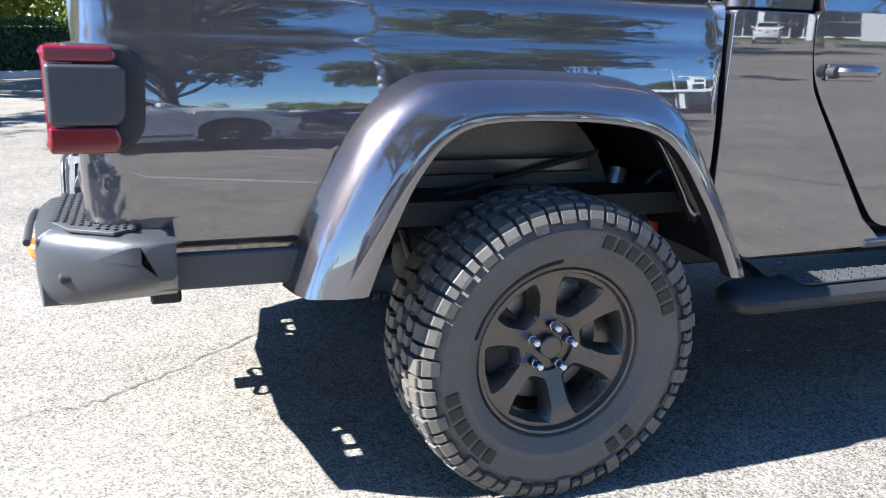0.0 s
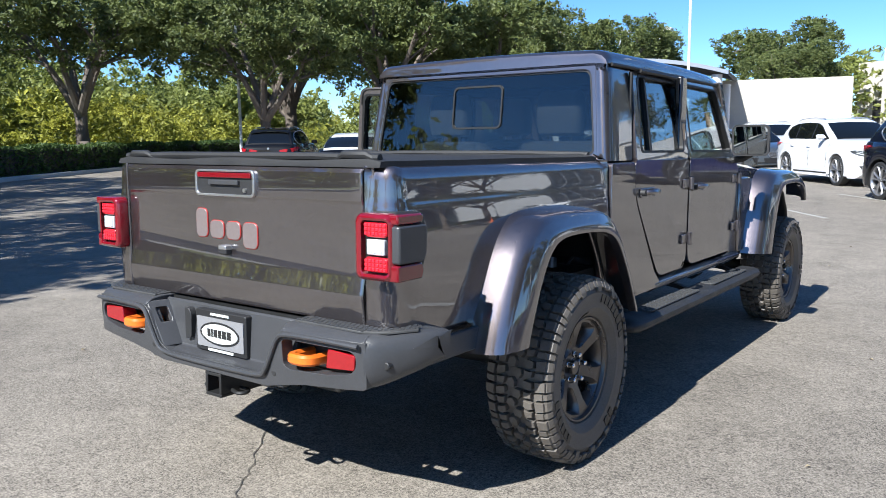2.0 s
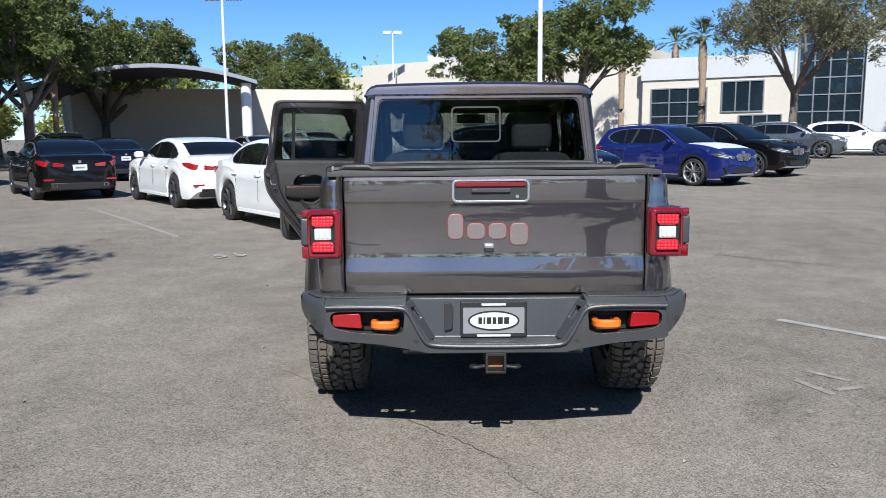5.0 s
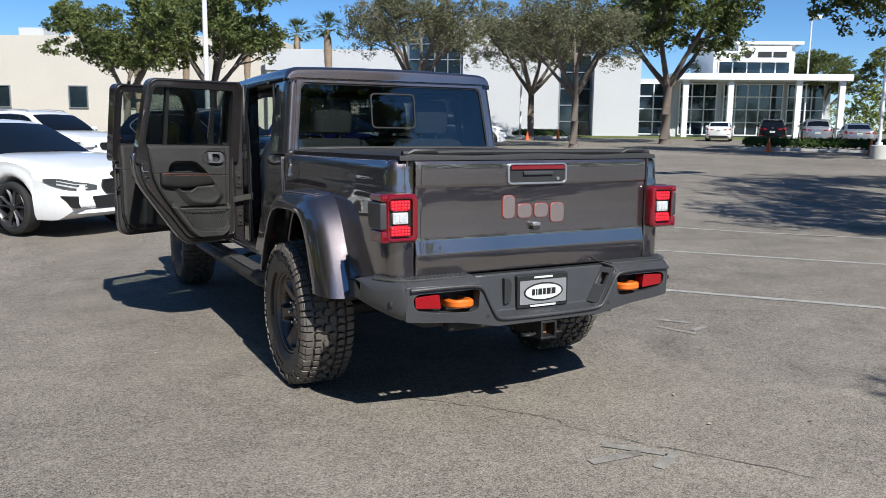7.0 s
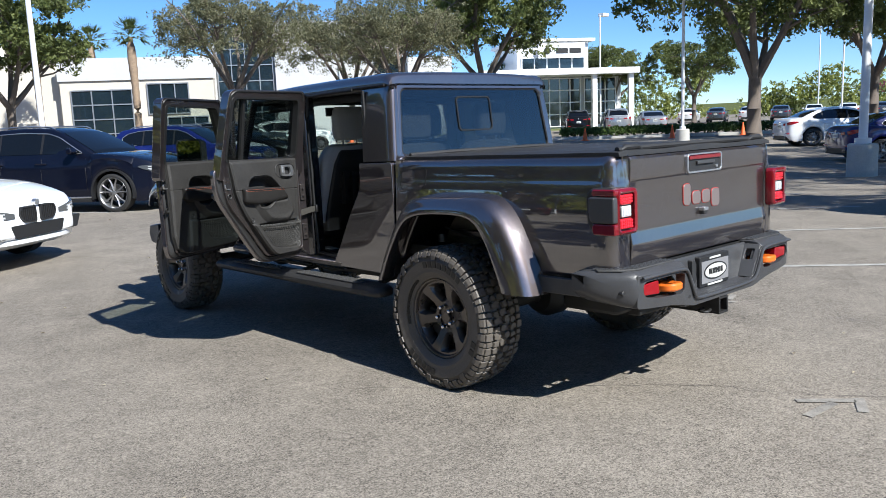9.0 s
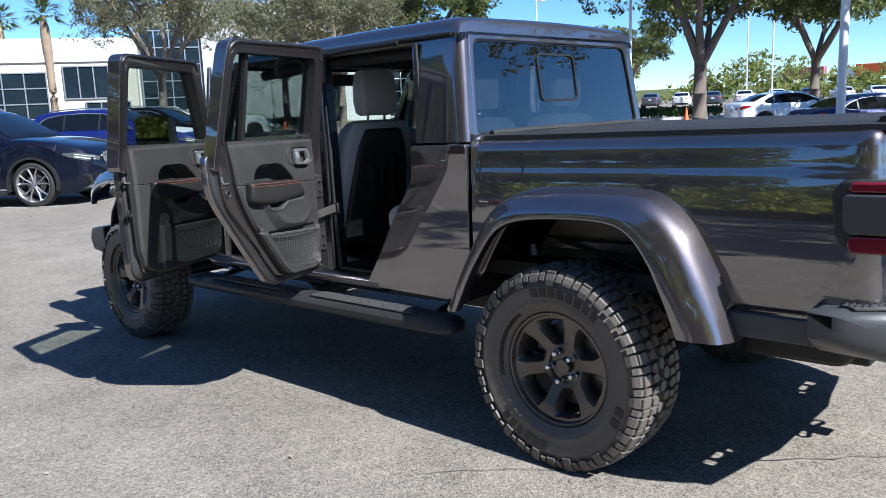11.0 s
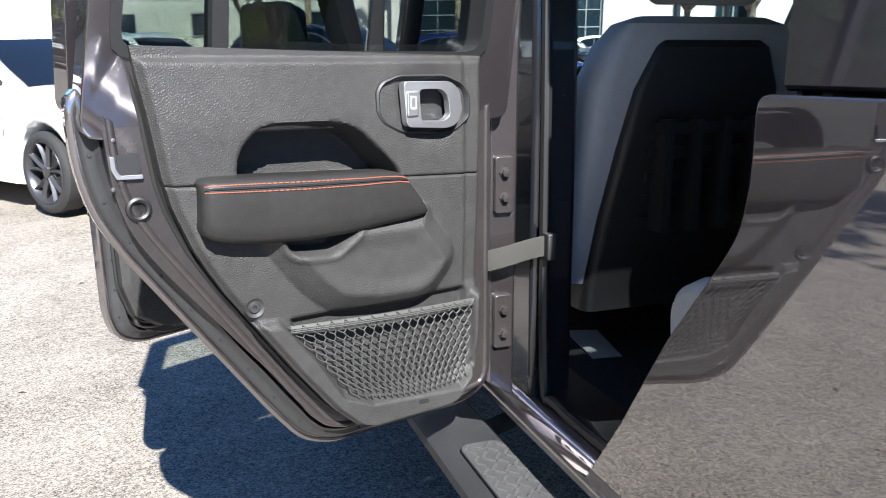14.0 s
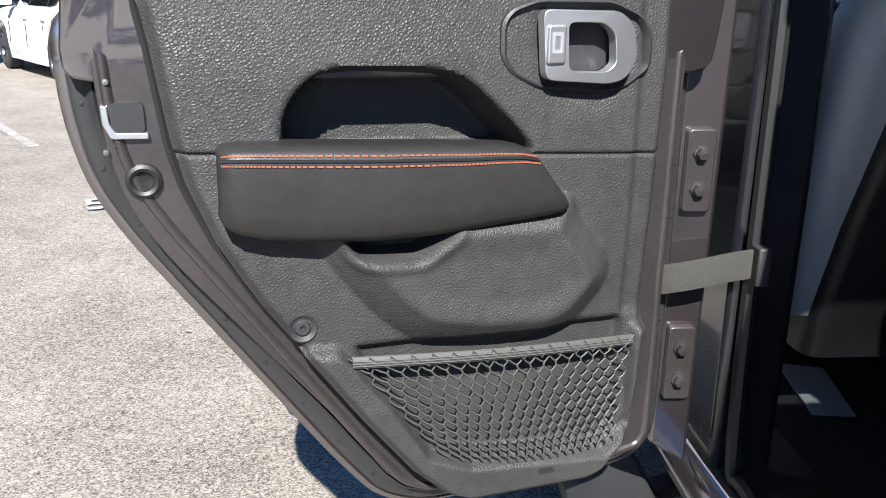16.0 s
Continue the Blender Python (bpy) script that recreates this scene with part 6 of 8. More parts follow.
# bonnet, grille, front bumper, front fenders
rings = []
for y, w, z in ((2.58, 0.68, 1.20), (2.75, 0.67, 1.215), (3.2, 0.635, 1.21), (3.7, 0.595, 1.185), (4.0, 0.57, 1.16), (4.06, 0.565, 1.13)):
    rings.append([(-w, y, z - 0.10), (-w + 0.01, y, z - 0.03), (-w + 0.06, y, z - 0.006), (-0.3, y, z + 0.012), (0, y, z + 0.02), (0.3, y, z + 0.012), (w - 0.06, y, z - 0.006), (w - 0.01, y, z - 0.03), (w, y, z - 0.10), (w, y, 0.70), (-w, y, 0.70)])
bm = bmesh.new(); loft(bm, rings); part("bonnet", bm, M_PAINT, TRUCK, smooth=40)
bm = bmesh.new(); prism(bm, rounded([(-0.60, 0.72), (0.60, 0.72), (0.62, 1.05), (0.56, 1.15), (-0.56, 1.15), (-0.62, 1.05)], 0.03), "y", 4.05, 4.12)
GR = part("grille", bm, M_PAINT, TRUCK, bevel=0.01)
for i in range(7):
    bm = bmesh.new(); prism(bm, rrect(-0.30 + i * 0.1 - 0.03, -0.30 + i * 0.1 + 0.03, 0.82, 1.08, 0.02), "y", 4.115, 4.124); part("grille_slot", bm, M_INK, GR)
for s in (1, -1):
    bm = bmesh.new(); lathe(bm, [(4.11, 0.10), (4.135, 0.095), (4.14, 0.0005)], 28, "y", (s * 0.47, 0, 0.98)); part("headlamp", bm, M_WHITELENS, GR)
    bm = bmesh.new(); box(bm, min(s * 0.62, s * 0.78), max(s * 0.62, s * 0.78), 2.66, 2.90, 0.60, 1.12); part("front_fender", bm, M_PAINT, TRUCK, bevel=0.012)
bm = bmesh.new(); loft(bm, [[(x, y, z) for y, z in ((4.12 - e, 0.52), (4.32 - e, 0.54), (4.36 - e, 0.62), (4.32 - e, 0.70), (4.12 - e, 0.72))] for x, e in ((-0.84, 0.10), (-0.7, 0.03), (-0.3, 0), (0.3, 0), (0.7, 0.03), (0.84, 0.10))])
part("front_bumper", bm, M_BUMPER, TRUCK, bevel=0.01)


# door mirrors, carried by the front doors
def side_mirror(m, s):
    bm = bmesh.new()
    loft(bm, [[(x, y, z) for x, z in rrect(s * 0.0 - 0.115, 0.115, -0.10, 0.10, 0.035)] for y in (0.0, 0.03)] + [[(x * 0.85, 0.085, z * 0.85) for x, z in rrect(-0.115, 0.115, -0.10, 0.10, 0.035)], [(x * 0.45, 0.11, z * 0.5) for x, z in rrect(-0.115, 0.115, -0.10, 0.10, 0.035)]])
    b = part("door_mirror", bm, M_BLACKPL, TRUCK, "black door mirror")
    b.matrix_basis = m
    bm = bmesh.new(); prism(bm, rrect(-0.102, 0.102, -0.088, 0.088, 0.028), "y", -0.002, 0.004); part("mirror_glass", bm, M_MIRROR, b)
    bm = bmesh.new(); tube(bm, [(0, 0.06, -0.085), (-s * 0.06, 0.07, -0.12), (-s * 0.17, 0.08, -0.14)], 0.022, 8); part("mirror_arm", bm, M_BLACKPL, b)


side_mirror(pose(0.925, 2.32, 1.37, 2.5, 0, 3), 1)
lm = door_matrix((-0.855, 2.49), (-math.cos(P2), -math.sin(P2)), -1)
side_mirror(lm @ pose(0.20, -0.20, 1.37, 0, 0, 90), -1)


# =====================================================================
# the car park round the truck
# =====================================================================
H = Vector((0.6, -0.8, 0))           # direction of the stalls
PD = Vector((0.8, 0.6, 0))           # across them


def leaf_mat(name, c1, c2, rough=0.55):
    m = bpy.data.materials.new(name)
    m.use_nodes = True
    nt = m.node_tree
    b = nt.nodes["Principled BSDF"]
    g = nt.nodes.new("ShaderNodeNewGeometry")
    inf = nt.nodes.new("ShaderNodeTexNoise")
    inf.inputs["Scale"].default_value = 0.5
    tc = nt.nodes.new("ShaderNodeTexCoord")
    nt.links.new(tc.outputs["Object"], inf.inputs["Vector"])
    av = nt.nodes.new("ShaderNodeMath"); av.operation = "MULTIPLY_ADD"; av.inputs[1].default_value = 0.55
    mr = nt.nodes.new("ShaderNodeMapRange"); mr.inputs["From Min"].default_value, mr.inputs["From Max"].default_value = 0.3, 0.7
    mr.inputs["To Max"].default_value = 0.5
    nt.links.new(inf.outputs["Fac"], mr.inputs["Value"])
    nt.links.new(g.outputs["Random Per Island"], av.inputs[0]); nt.links.new(mr.outputs[0], av.inputs[2])
    mix = nt.nodes.new("ShaderNodeMix"); mix.data_type = "RGBA"
    mix.inputs["A"].default_value, mix.inputs["B"].default_value = (*c1, 1), (*c2, 1)
    nt.links.new(av.outputs[0], mix.inputs["Factor"])
    nt.links.new(mix.outputs["Result"], b.inputs["Base Color"])
    b.inputs["Roughness"].default_value = rough
    tr = nt.nodes.new("ShaderNodeBsdfTranslucent")
    nt.links.new(mix.outputs["Result"], tr.inputs[0])
    ms = nt.nodes.new("ShaderNodeMixShader"); ms.inputs[0].default_value = 0.4
    out = [n for n in nt.nodes if n.type == "OUTPUT_MATERIAL"][0]
    nt.links.new(b.outputs[0], ms.inputs[1]); nt.links.new(tr.outputs[0], ms.inputs[2]); nt.links.new(ms.outputs[0], out.inputs[0])
    return m


M_OAK = leaf_mat("oak_leaves", (0.030, 0.050, 0.013), (0.22, 0.255, 0.075))
M_OAKPALE = leaf_mat("thin_autumn_leaves", (0.10, 0.11, 0.055), (0.24, 0.23, 0.13))
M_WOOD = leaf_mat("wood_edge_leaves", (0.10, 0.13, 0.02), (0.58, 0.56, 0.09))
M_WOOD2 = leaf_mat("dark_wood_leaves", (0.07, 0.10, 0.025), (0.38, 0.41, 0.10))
M_HEDGE = leaf_mat("hedge_leaves", (0.025, 0.055, 0.012), (0.10, 0.16, 0.035))
M_PALM = leaf_mat("palm_leaves", (0.07, 0.10, 0.03), (0.18, 0.22, 0.07))
M_BARK = mat("oak_bark", (0.14, 0.115, 0.095), 0.9, vary=0.35, vscale=3, bump=0.9, bscale=14)
M_PALMBARK = mat("palm_bark", (0.27, 0.20, 0.14), 0.9, vary=0.35, vscale=4, bump=0.9, bscale=10)
M_WALL = mat("cream_render", (0.56, 0.52, 0.45), 0.85, vary=0.05, vscale=0.3, bump=0.2, bscale=30)
M_WALL2 = mat("pale_panel", (0.52, 0.53, 0.54), 0.6, vary=0.04, vscale=0.4)
M_BLDGLASS = mat("blue_facade_glass", (0.012, 0.022, 0.032), 0.05, 0.0, spec=0.9, vary=0.3, vscale=0.4)
M_MULLION = mat("grey_mullion", (0.35, 0.37, 0.40), 0.4, 0.6)
M_WHITEMET = mat("white_enamel_metal", (0.75, 0.76, 0.77), 0.4, vary=0.05, vscale=1)
M_CONC = mat("pale_concrete", (0.46, 0.45, 0.42), 0.9, vary=0.15, vscale=2, bump=0.5, bscale=60)
M_GRASS = mat("dry_grass", (0.12, 0.14, 0.05), 0.95, vary=0.35, vscale=3, bump=0.8, bscale=40)
M_CONE = mat("orange_cone", (0.85, 0.14, 0.03), 0.6, vary=0.08)
M_CARGLASS = mat("dark_car_glass", (0.005, 0.006, 0.007), 0.03, spec=0.55)
M_CARTYRE = mat("car_tyre", (0.02, 0.02, 0.02), 0.7)
M_CARRIM = mat("car_rim", (0.32, 0.32, 0.33), 0.3, 0.8)
M_CARRIMD = mat("dark_car_rim", (0.08, 0.08, 0.085), 0.3, 0.7)
M_HEADL = mat("car_headlamp", (0.10, 0.11, 0.12), 0.08, 0.3, coat=1.0)
M_TAILL = mat("car_tail_lamp", (0.35, 0.01, 0.02), 0.15, coat=1.0)
M_FILM = mat("milky_film", (0.62, 0.63, 0.65), 0.35, vary=0.12, vscale=3, bump=0.3, bscale=6)
P_BLACK = paint("black_car_paint", (0.0025, 0.0025, 0.003), 0.0, 0.5, cior=1.38, spec=0.1)
P_NAVY = paint("dark_navy_car_paint", (0.0025, 0.004, 0.012), 0.0, 0.5, cior=1.38, spec=0.1)
P_BLUE = paint("deep_blue_car_paint", (0.006, 0.012, 0.10), 0.1, 0.45, spec=0.2)
P_WHITE = paint("white_car_paint", (0.76, 0.77, 0.78), 0.0, 0.35)
P_GREY = paint("grey_car_paint", (0.10, 0.115, 0.13), 0.6, 0.3)
P_SILVER = paint("silver_car_paint", (0.45, 0.46, 0.47), 0.7, 0.3)


def up_at(x, y, head):
    """Pose on the ground at x, y with local +y along head."""
    h = Vector(head).normalized()
    m = Matrix(((h.y, h.x, 0, x), (-h.x, h.y, 0, y), (0, 0, 1, ground_z(x, y)), (0, 0, 0, 1)))
    return m


# ---- parked cars ----
CAR = {
    "sedan": dict(L=4.72, W=0.915, H=1.44, wb=2.85, r=0.335, hood=0.99, nose=0.74, deck=1.07, tail=0.98, belt=0.97, cowl=0.98, rbot=-1.80, spoil=0.0,
                  roof=((-1.90, 1.05), (-1.72, 1.115), (-1.40, 1.265), (-1.05, 1.375), (-0.65, 1.43), (-0.25, 1.44), (0.08, 1.405), (0.35, 1.30), (0.70, 1.135), (1.06, 0.965)),
                  dlo=((0.76, 1.02), (0.56, 1.125), (0.22, 1.275), (-0.10, 1.345), (-0.55, 1.355), (-0.95, 1.315), (-1.25, 1.215), (-1.42, 1.11), (-1.40, 1.06), (-1.30, 1.02)), posts=(-0.12, -1.06)),
    "suv": dict(L=4.72, W=0.945, H=1.68, wb=2.86, r=0.375, hood=1.14, nose=0.90, deck=1.14, tail=1.10, belt=1.10, cowl=0.98, rbot=-2.16, spoil=0.10,
                roof=((-2.24, 1.10), (-2.10, 1.34), (-1.93, 1.53), (-1.80, 1.605), (-1.3, 1.655), (-0.6, 1.68), (-0.1, 1.665), (0.20, 1.60), (0.50, 1.455), (0.80, 1.285), (1.08, 1.10)),
                dlo=((0.78, 1.155), (0.55, 1.30), (0.26, 1.475), (0.0, 1.555), (-0.55, 1.585), (-1.25, 1.56), (-1.62, 1.49), (-1.80, 1.37), (-1.76, 1.28), (-1.52, 1.165)), posts=(-0.12, -1.08)),
}


def build_car(kind, pm, label, pos, head, rim=None, roof=None, film=None, group=""):
    c = CAR[kind]
    car = thing("car" if kind == "sedan" else "suv", label, "car", up_at(pos[0], pos[1], head), group)
    L, W, r, wb = c["L"] / 2, c["W"], c["r"], c["wb"] / 2
    rim = rim or M_CARRIM
    bright = M_SATIN if pm is not P_WHITE else M_INK

    def top(y):
        if y > c["cowl"]:
            t = (y - c["cowl"]) / (L - c["cowl"])
            return c["hood"] + (c["nose"] - c["hood"]) * t ** 2.2
        if y > c["rbot"]:
            return c["belt"] + (c["hood"] - c["belt"]) * max(0, (y - 0.2) / (c["cowl"] - 0.2)) if y > 0.2 else c["belt"] + (c["deck"] - c["belt"]) * max(0, -y / -c["rbot"]) ** 2
        return c["deck"] + (c["tail"] - c["deck"]) * ((c["rbot"] - y) / (L + c["rbot"])) ** 2

    def width(y):
        e = max(0, (abs(y) - L * 0.60) / (L * 0.40))
        return W * (1 - (0.20 if y > 0 else 0.13) * e ** 2.2)

    def bottom(y):
        z = 0.20
        for cy in (wb, -wb):
            d, ra = abs(y - cy), r + 0.06
            if d < ra:
                z = max(z, r + math.sqrt(ra * ra - d * d))
        return max(z, 0.20 + 0.12 * ss(L * 0.88, L, abs(y)))

    def endq(y):
        return max(0, (abs(y) - (L - 0.16)) / 0.16)

    def skin(y, e=0.006):
        return width(y) - 0.10 * endq(y) ** 2 + e
    ys = sorted(set([round(s * v, 3) for s in (1, -1) for v in (L, L - 0.015, L - 0.05, L - 0.10, L - 0.16, L - 0.24)] + [round(v, 3) for v in np.linspace(-L + 0.34, L - 0.34, 26)]
                    + [round(s * wb + d * (r + 0.06), 3) for s in (1, -1) for d in (-1.02, -1.0, -0.96, -0.87, -0.7, -0.45, -0.15, 0.15, 0.45, 0.7, 0.87, 0.96, 1.0, 1.02)]))
    rings = []
    for y in ys:
        w, zt, zb, q = width(y), top(y), bottom(y), endq(y)
        zt, zb, w = zt - 0.09 * q ** 2, zb + 0.05 * q ** 2, w - 0.10 * q ** 2
        h = zt - zb
        fl = 0.012 * sum(math.exp(-((y - cy) / 0.42) ** 2) for cy in (wb, -wb))
        half = [(w * 0.80, zb), (w * 0.955 + fl, zb + 0.004), (w * 0.985 + fl, zb + 0.10 * h), (w + fl, zb + 0.30 * h), (w * 0.985 + fl * 0.6, zb + 0.52 * h), (w * 0.988, zb + 0.70 * h),
                (w * 0.992, zb + 0.77 * h), (w * 0.965, zb + 0.84 * h), (w * 0.945, zb + 0.93 * h), (w * 0.915, zt - 0.008), (w * 0.86, zt + 0.004), (w * 0.62, zt + 0.022), (w * 0.3, zt + 0.026)]
        rings.append([(x, y, z) for x, z in half] + [(-x, y, z) for x, z in half[::-1]])
    bm = bmesh.new(); loft(bm, rings)
    body = part("body", bm, pm, car, smooth=40)
    if film:
        f0, f1 = (c["cowl"] + 0.16, L - 0.30) if film == "bonnet" else (-L + 0.14, c["rbot"] - 0.09)
        bm = bmesh.new()
        loft(bm, [[(x * width(y), y, top(y) + z) for x, z in ((-0.80, 0.016), (-0.5, 0.033), (0.5, 0.033), (0.80, 0.016), (0.80, 0.008), (0.5, 0.025), (-0.5, 0.025), (-0.80, 0.008))] for y in np.linspace(f0, f1, 7)])
        part("transit_film", bm, M_FILM, body, "milky white transit film")
    # cabin: one painted shell with panes laid into it
    ry, rz = zip(*c["roof"])
    fine = smoothline([Vector((a, b, 0)) for a, b in c["roof"]], 4)
    fy, fz = [p.x for p in fine], [p.y for p in fine]
    zb, zr = c["belt"] - 0.05, c["H"]
    wt = W * 0.685

    def roofz(y):
        return float(np.interp(y, fy, fz))

    def side(y, z):
        k = max(0.0, (z - zb) / (zr - zb))
        return (W * 0.925 - (W * 0.925 - wt) * k ** 1.25) * (1 - 0.075 * ss(0.4, 1.1, y) - 0.11 * ss(-0.9, -2.2, y))

    def crown(x, y, up=0.0):
        e = side(y, roofz(y) - 0.05)
        return roofz(y) - 0.012 + 0.030 * (1 - (x / e) ** 2) + up
    rings = []
    for y in fy:
        z1 = max(roofz(y), zb + 0.06)
        e = side(y, z1 - 0.05)
        half = [(side(y, zb), zb)] + [(side(y, zb + (z1 - 0.05 - zb) * k), zb + (z1 - 0.05 - zb) * k) for k in (0.33, 0.66, 1.0)] + [(e - 0.016, z1 - 0.026), (e - 0.05, z1 - 0.010), (e * 0.8, z1 + 0.0), (e * 0.4, z1 + 0.014)]
        rings.append([(x, y, z) for x, z in half] + [(-x, y, z) for x, z in half[::-1]])
    bm = bmesh.new(); loft(bm, rings); cabin = part("cabin", bm, pm, car, smooth=40)
    if roof:
        bm = bmesh.new()
        yy = [y for y in fy if c["roof"][3][0] - 0.1 < y < c["roof"][-3][0] - 0.1]
        loft(bm, [[(x * side(y, roofz(y)) * 0.9, y, crown(x * side(y, roofz(y)) * 0.9, y, dz)) for x, dz in [(q, 0.012) for q in (-1, -0.6, -0.2, 0.2, 0.6, 1)] + [(q, -0.01) for q in (1, 0.6, 0.2, -0.2, -0.6, -1)]] for y in yy])
        part("roof_film", bm, roof, cabin, "white film on the roof")
    # front and rear screens
    def screen(name, ya, yb, inset_):
        bm = bmesh.new()
        rows = []
        for y in np.linspace(ya, yb, 9):
            e = side(y, roofz(y) - 0.05) - inset_
            rows.append([(e * q, y, crown(e * q, y, 0.013)) for q in np.linspace(-1, 1, 11)] + [(e * q, y, crown(e * q, y, -0.02)) for q in np.linspace(1, -1, 11)])
        loft(bm, rows)
        return part(name, bm, M_CARGLASS, cabin, smooth=60)
    screen("windscreen", c["roof"][-1][0] - 0.07, c["roof"][-4][0] + 0.10, 0.075)
    screen("rear_window", c["roof"][0][0] + (0.10 if kind == "sedan" else 0.05), c["roof"][2][0] + (0.16 if kind == "sedan" else 0.02), 0.10)
    if c["spoil"]:
        bm = bmesh.new(); loft(bm, [[(x, y, roofz(-1.80) + z - 0.05 * (abs(x) / 0.6) ** 2) for y, z in ((-1.72, 0.012), (-2.02, -0.045), (-2.02, -0.065), (-1.80, -0.05))] for x in np.linspace(-0.60, 0.60, 9)])
        part("roof_spoiler", bm, pm, cabin)
        for s in (1, -1):
            bm = bmesh.new(); tube(bm, [(s * (side(y, roofz(y)) - 0.09), y, roofz(y) + d) for y, d in ((0.05, 0.0), (-0.05, 0.03), (-0.6, 0.035), (-1.2, 0.035), (-1.5, 0.03), (-1.6, 0.0))], 0.016, 6); part("roof_rail", bm, M_SATIN, cabin)
    dlo = rounded(c["dlo"], 0.05, 3)
    p1, p2 = c["posts"]
    cuts = [(p1 + 0.025, 9), (p2 + 0.022, p1 - 0.025), (-9, p2 - 0.022)]

    def clip(poly, lo, hi):
        for lim, sg in ((lo, 1), (hi, -1)):
            out = []
            for a, b in zip(poly, poly[1:] + poly[:1]):
                da, db = sg * (a[0] - lim), sg * (b[0] - lim)
                if da >= 0:
                    out.append(a)
                if da * db < 0:
                    t = da / (da - db)
                    out.append((a[0] + (b[0] - a[0]) * t, a[1] + (b[1] - a[1]) * t))
            poly = out
        return poly
    for s in (1, -1):
        for lo, hi in cuts:
            pg = clip(dlo, lo, hi)
            if len(pg) > 2:
                bm = bmesh.new(); plate(bm, pg, [], 0.008, -0.02, lambda p, f: (s * (side(p[0], p[1]) + f), p[0], p[1]))
                part("side_window", bm, M_CARGLASS, cabin, smooth=0)
        bm = bmesh.new(); ring = [Vector((s * (side(*p) + 0.007), p[0], p[1])) for p in dlo]
        tube(bm, ring + [ring[0]], 0.011, 5, False); part("window_trim", bm, bright, cabin)
        for py in (p1, p2):
            za = float(np.interp(py, *zip(*sorted(c["dlo"][:-2])))) + 0.005
            bm = bmesh.new(); loft(bm, [[(s * (side(py, z) + f), py + dy, z) for dy, f in ((-0.025, 0.005), (0.025, 0.005), (0.025, -0.02), (-0.025, -0.02))] for z in np.linspace(c["dlo"][-1][1], za, 4)]); part("window_post", bm, M_INK, cabin)
        bm = bmesh.new(); loft(bm, [[(s * (W * 0.90 + a), 0.66 + b * k, c["belt"] + 0.10 + z * k) for b, z in ((-0.07, -0.05), (0.03, -0.06), (0.08, -0.01), (0.04, 0.07), (-0.07, 0.075))] for a, k in ((0.05, 0.7), (0.09, 1.0), (0.20, 1.0), (0.24, 0.75))]); part("door_mirror", bm, pm, car, bevel=0.012)
        bm = bmesh.new(); tube(bm, [(s * W * 0.88, 0.66, c["belt"] + 0.05), (s * (W * 0.90 + 0.08), 0.66, c["belt"] + 0.07)], 0.02, 6); part("mirror_stalk", bm, M_INK, car)
        for nm, sy_, zc, mt_, x_in in (("headlamp", 1, c["nose"] - 0.13, M_HEADL, 0.42), ("tail_lamp", -1, c["tail"] - 0.15, M_TAILL, 0.38)):
            way = [(W * x_in, sy_ * (L + 0.008)), (W * 0.58, sy_ * (L + 0.006))] + [(skin(sy_ * yy), sy_ * yy) for yy in (L - 0.03, L - 0.07, L - 0.12, L - 0.20, L - 0.30, L - 0.38)]
            hs = (0.028, 0.045, 0.055, 0.060, 0.058, 0.05, 0.034, 0.012)
            rr_ = []
            for i, (x, y) in enumerate(way):
                zz, h0 = zc + 0.014 * i, hs[i]
                rr_.append([(s * x, y, zz - h0), (s * x, y, zz + h0), (s * (x - 0.05), y - sy_ * 0.05, zz + h0), (s * (x - 0.05), y - sy_ * 0.05, zz - h0)])
            bm = bmesh.new(); loft(bm, rr_); lamp = part(nm, bm, mt_, car)
            for o, w_ in ((-0.018, 0.010), (0.022, 0.006)):
                bm = bmesh.new(); loft(bm, [[(s * (x + 0.003), y + sy_ * 0.003, zc + 0.014 * i + o + d) for d in (-w_, w_)] + [(s * (x - 0.02), y - sy_ * 0.02, zc + 0.014 * i + o + d) for d in (w_, -w_)] for i, (x, y) in list(enumerate(way))[1:6]])
                part("lamp_insert", bm, (M_WHITELENS if sy_ > 0 else M_REDREFL), lamp)
        n0 = c["nose"]
        kid = rounded([(s * 0.035, n0 - 0.23), (s * 0.25, n0 - 0.215), (s * 0.32, n0 - 0.13), (s * 0.29, n0 - 0.035), (s * 0.035, n0 - 0.03)], 0.04)
        kin = rounded([(s * 0.055, n0 - 0.212), (s * 0.242, n0 - 0.198), (s * 0.30, n0 - 0.128), (s * 0.276, n0 - 0.052), (s * 0.055, n0 - 0.048)], 0.03)
        bm = bmesh.new(); prism(bm, kid, "y", L - 0.10, L + 0.010); gr = part("grille", bm, M_INK, car)
        bm = bmesh.new(); bridge(bm, kid, kin, "y", L + 0.022, -0.05); part("grille_frame", bm, bright, gr)
        for i in range(7):
            xx = s * (0.075 + i * 0.032)
            bm = bmesh.new(); box(bm, xx - 0.006, xx + 0.006, L, L + 0.018, n0 - 0.205 + 0.004 * i, n0 - 0.052)
            part("grille_bar", bm, M_SATIN if pm is not P_WHITE else M_INK, gr, smooth=0)
        bm = bmesh.new(); prism(bm, rounded([(s * 0.50, 0.50), (s * 0.52, 0.36), (s * 0.72, 0.36), (s * 0.80, 0.52)], 0.03), "y", L - 0.20, L - 0.012); part("air_intake", bm, M_INK, car)
        bm = bmesh.new(); box(bm, min(s * W * 0.93, s * W * 0.998), max(s * W * 0.93, s * W * 0.998), -wb + r + 0.1, wb - r - 0.1, 0.205, 0.27); part("side_skirt", bm, M_INK if pm is not P_WHITE else pm, car, bevel=0.01)
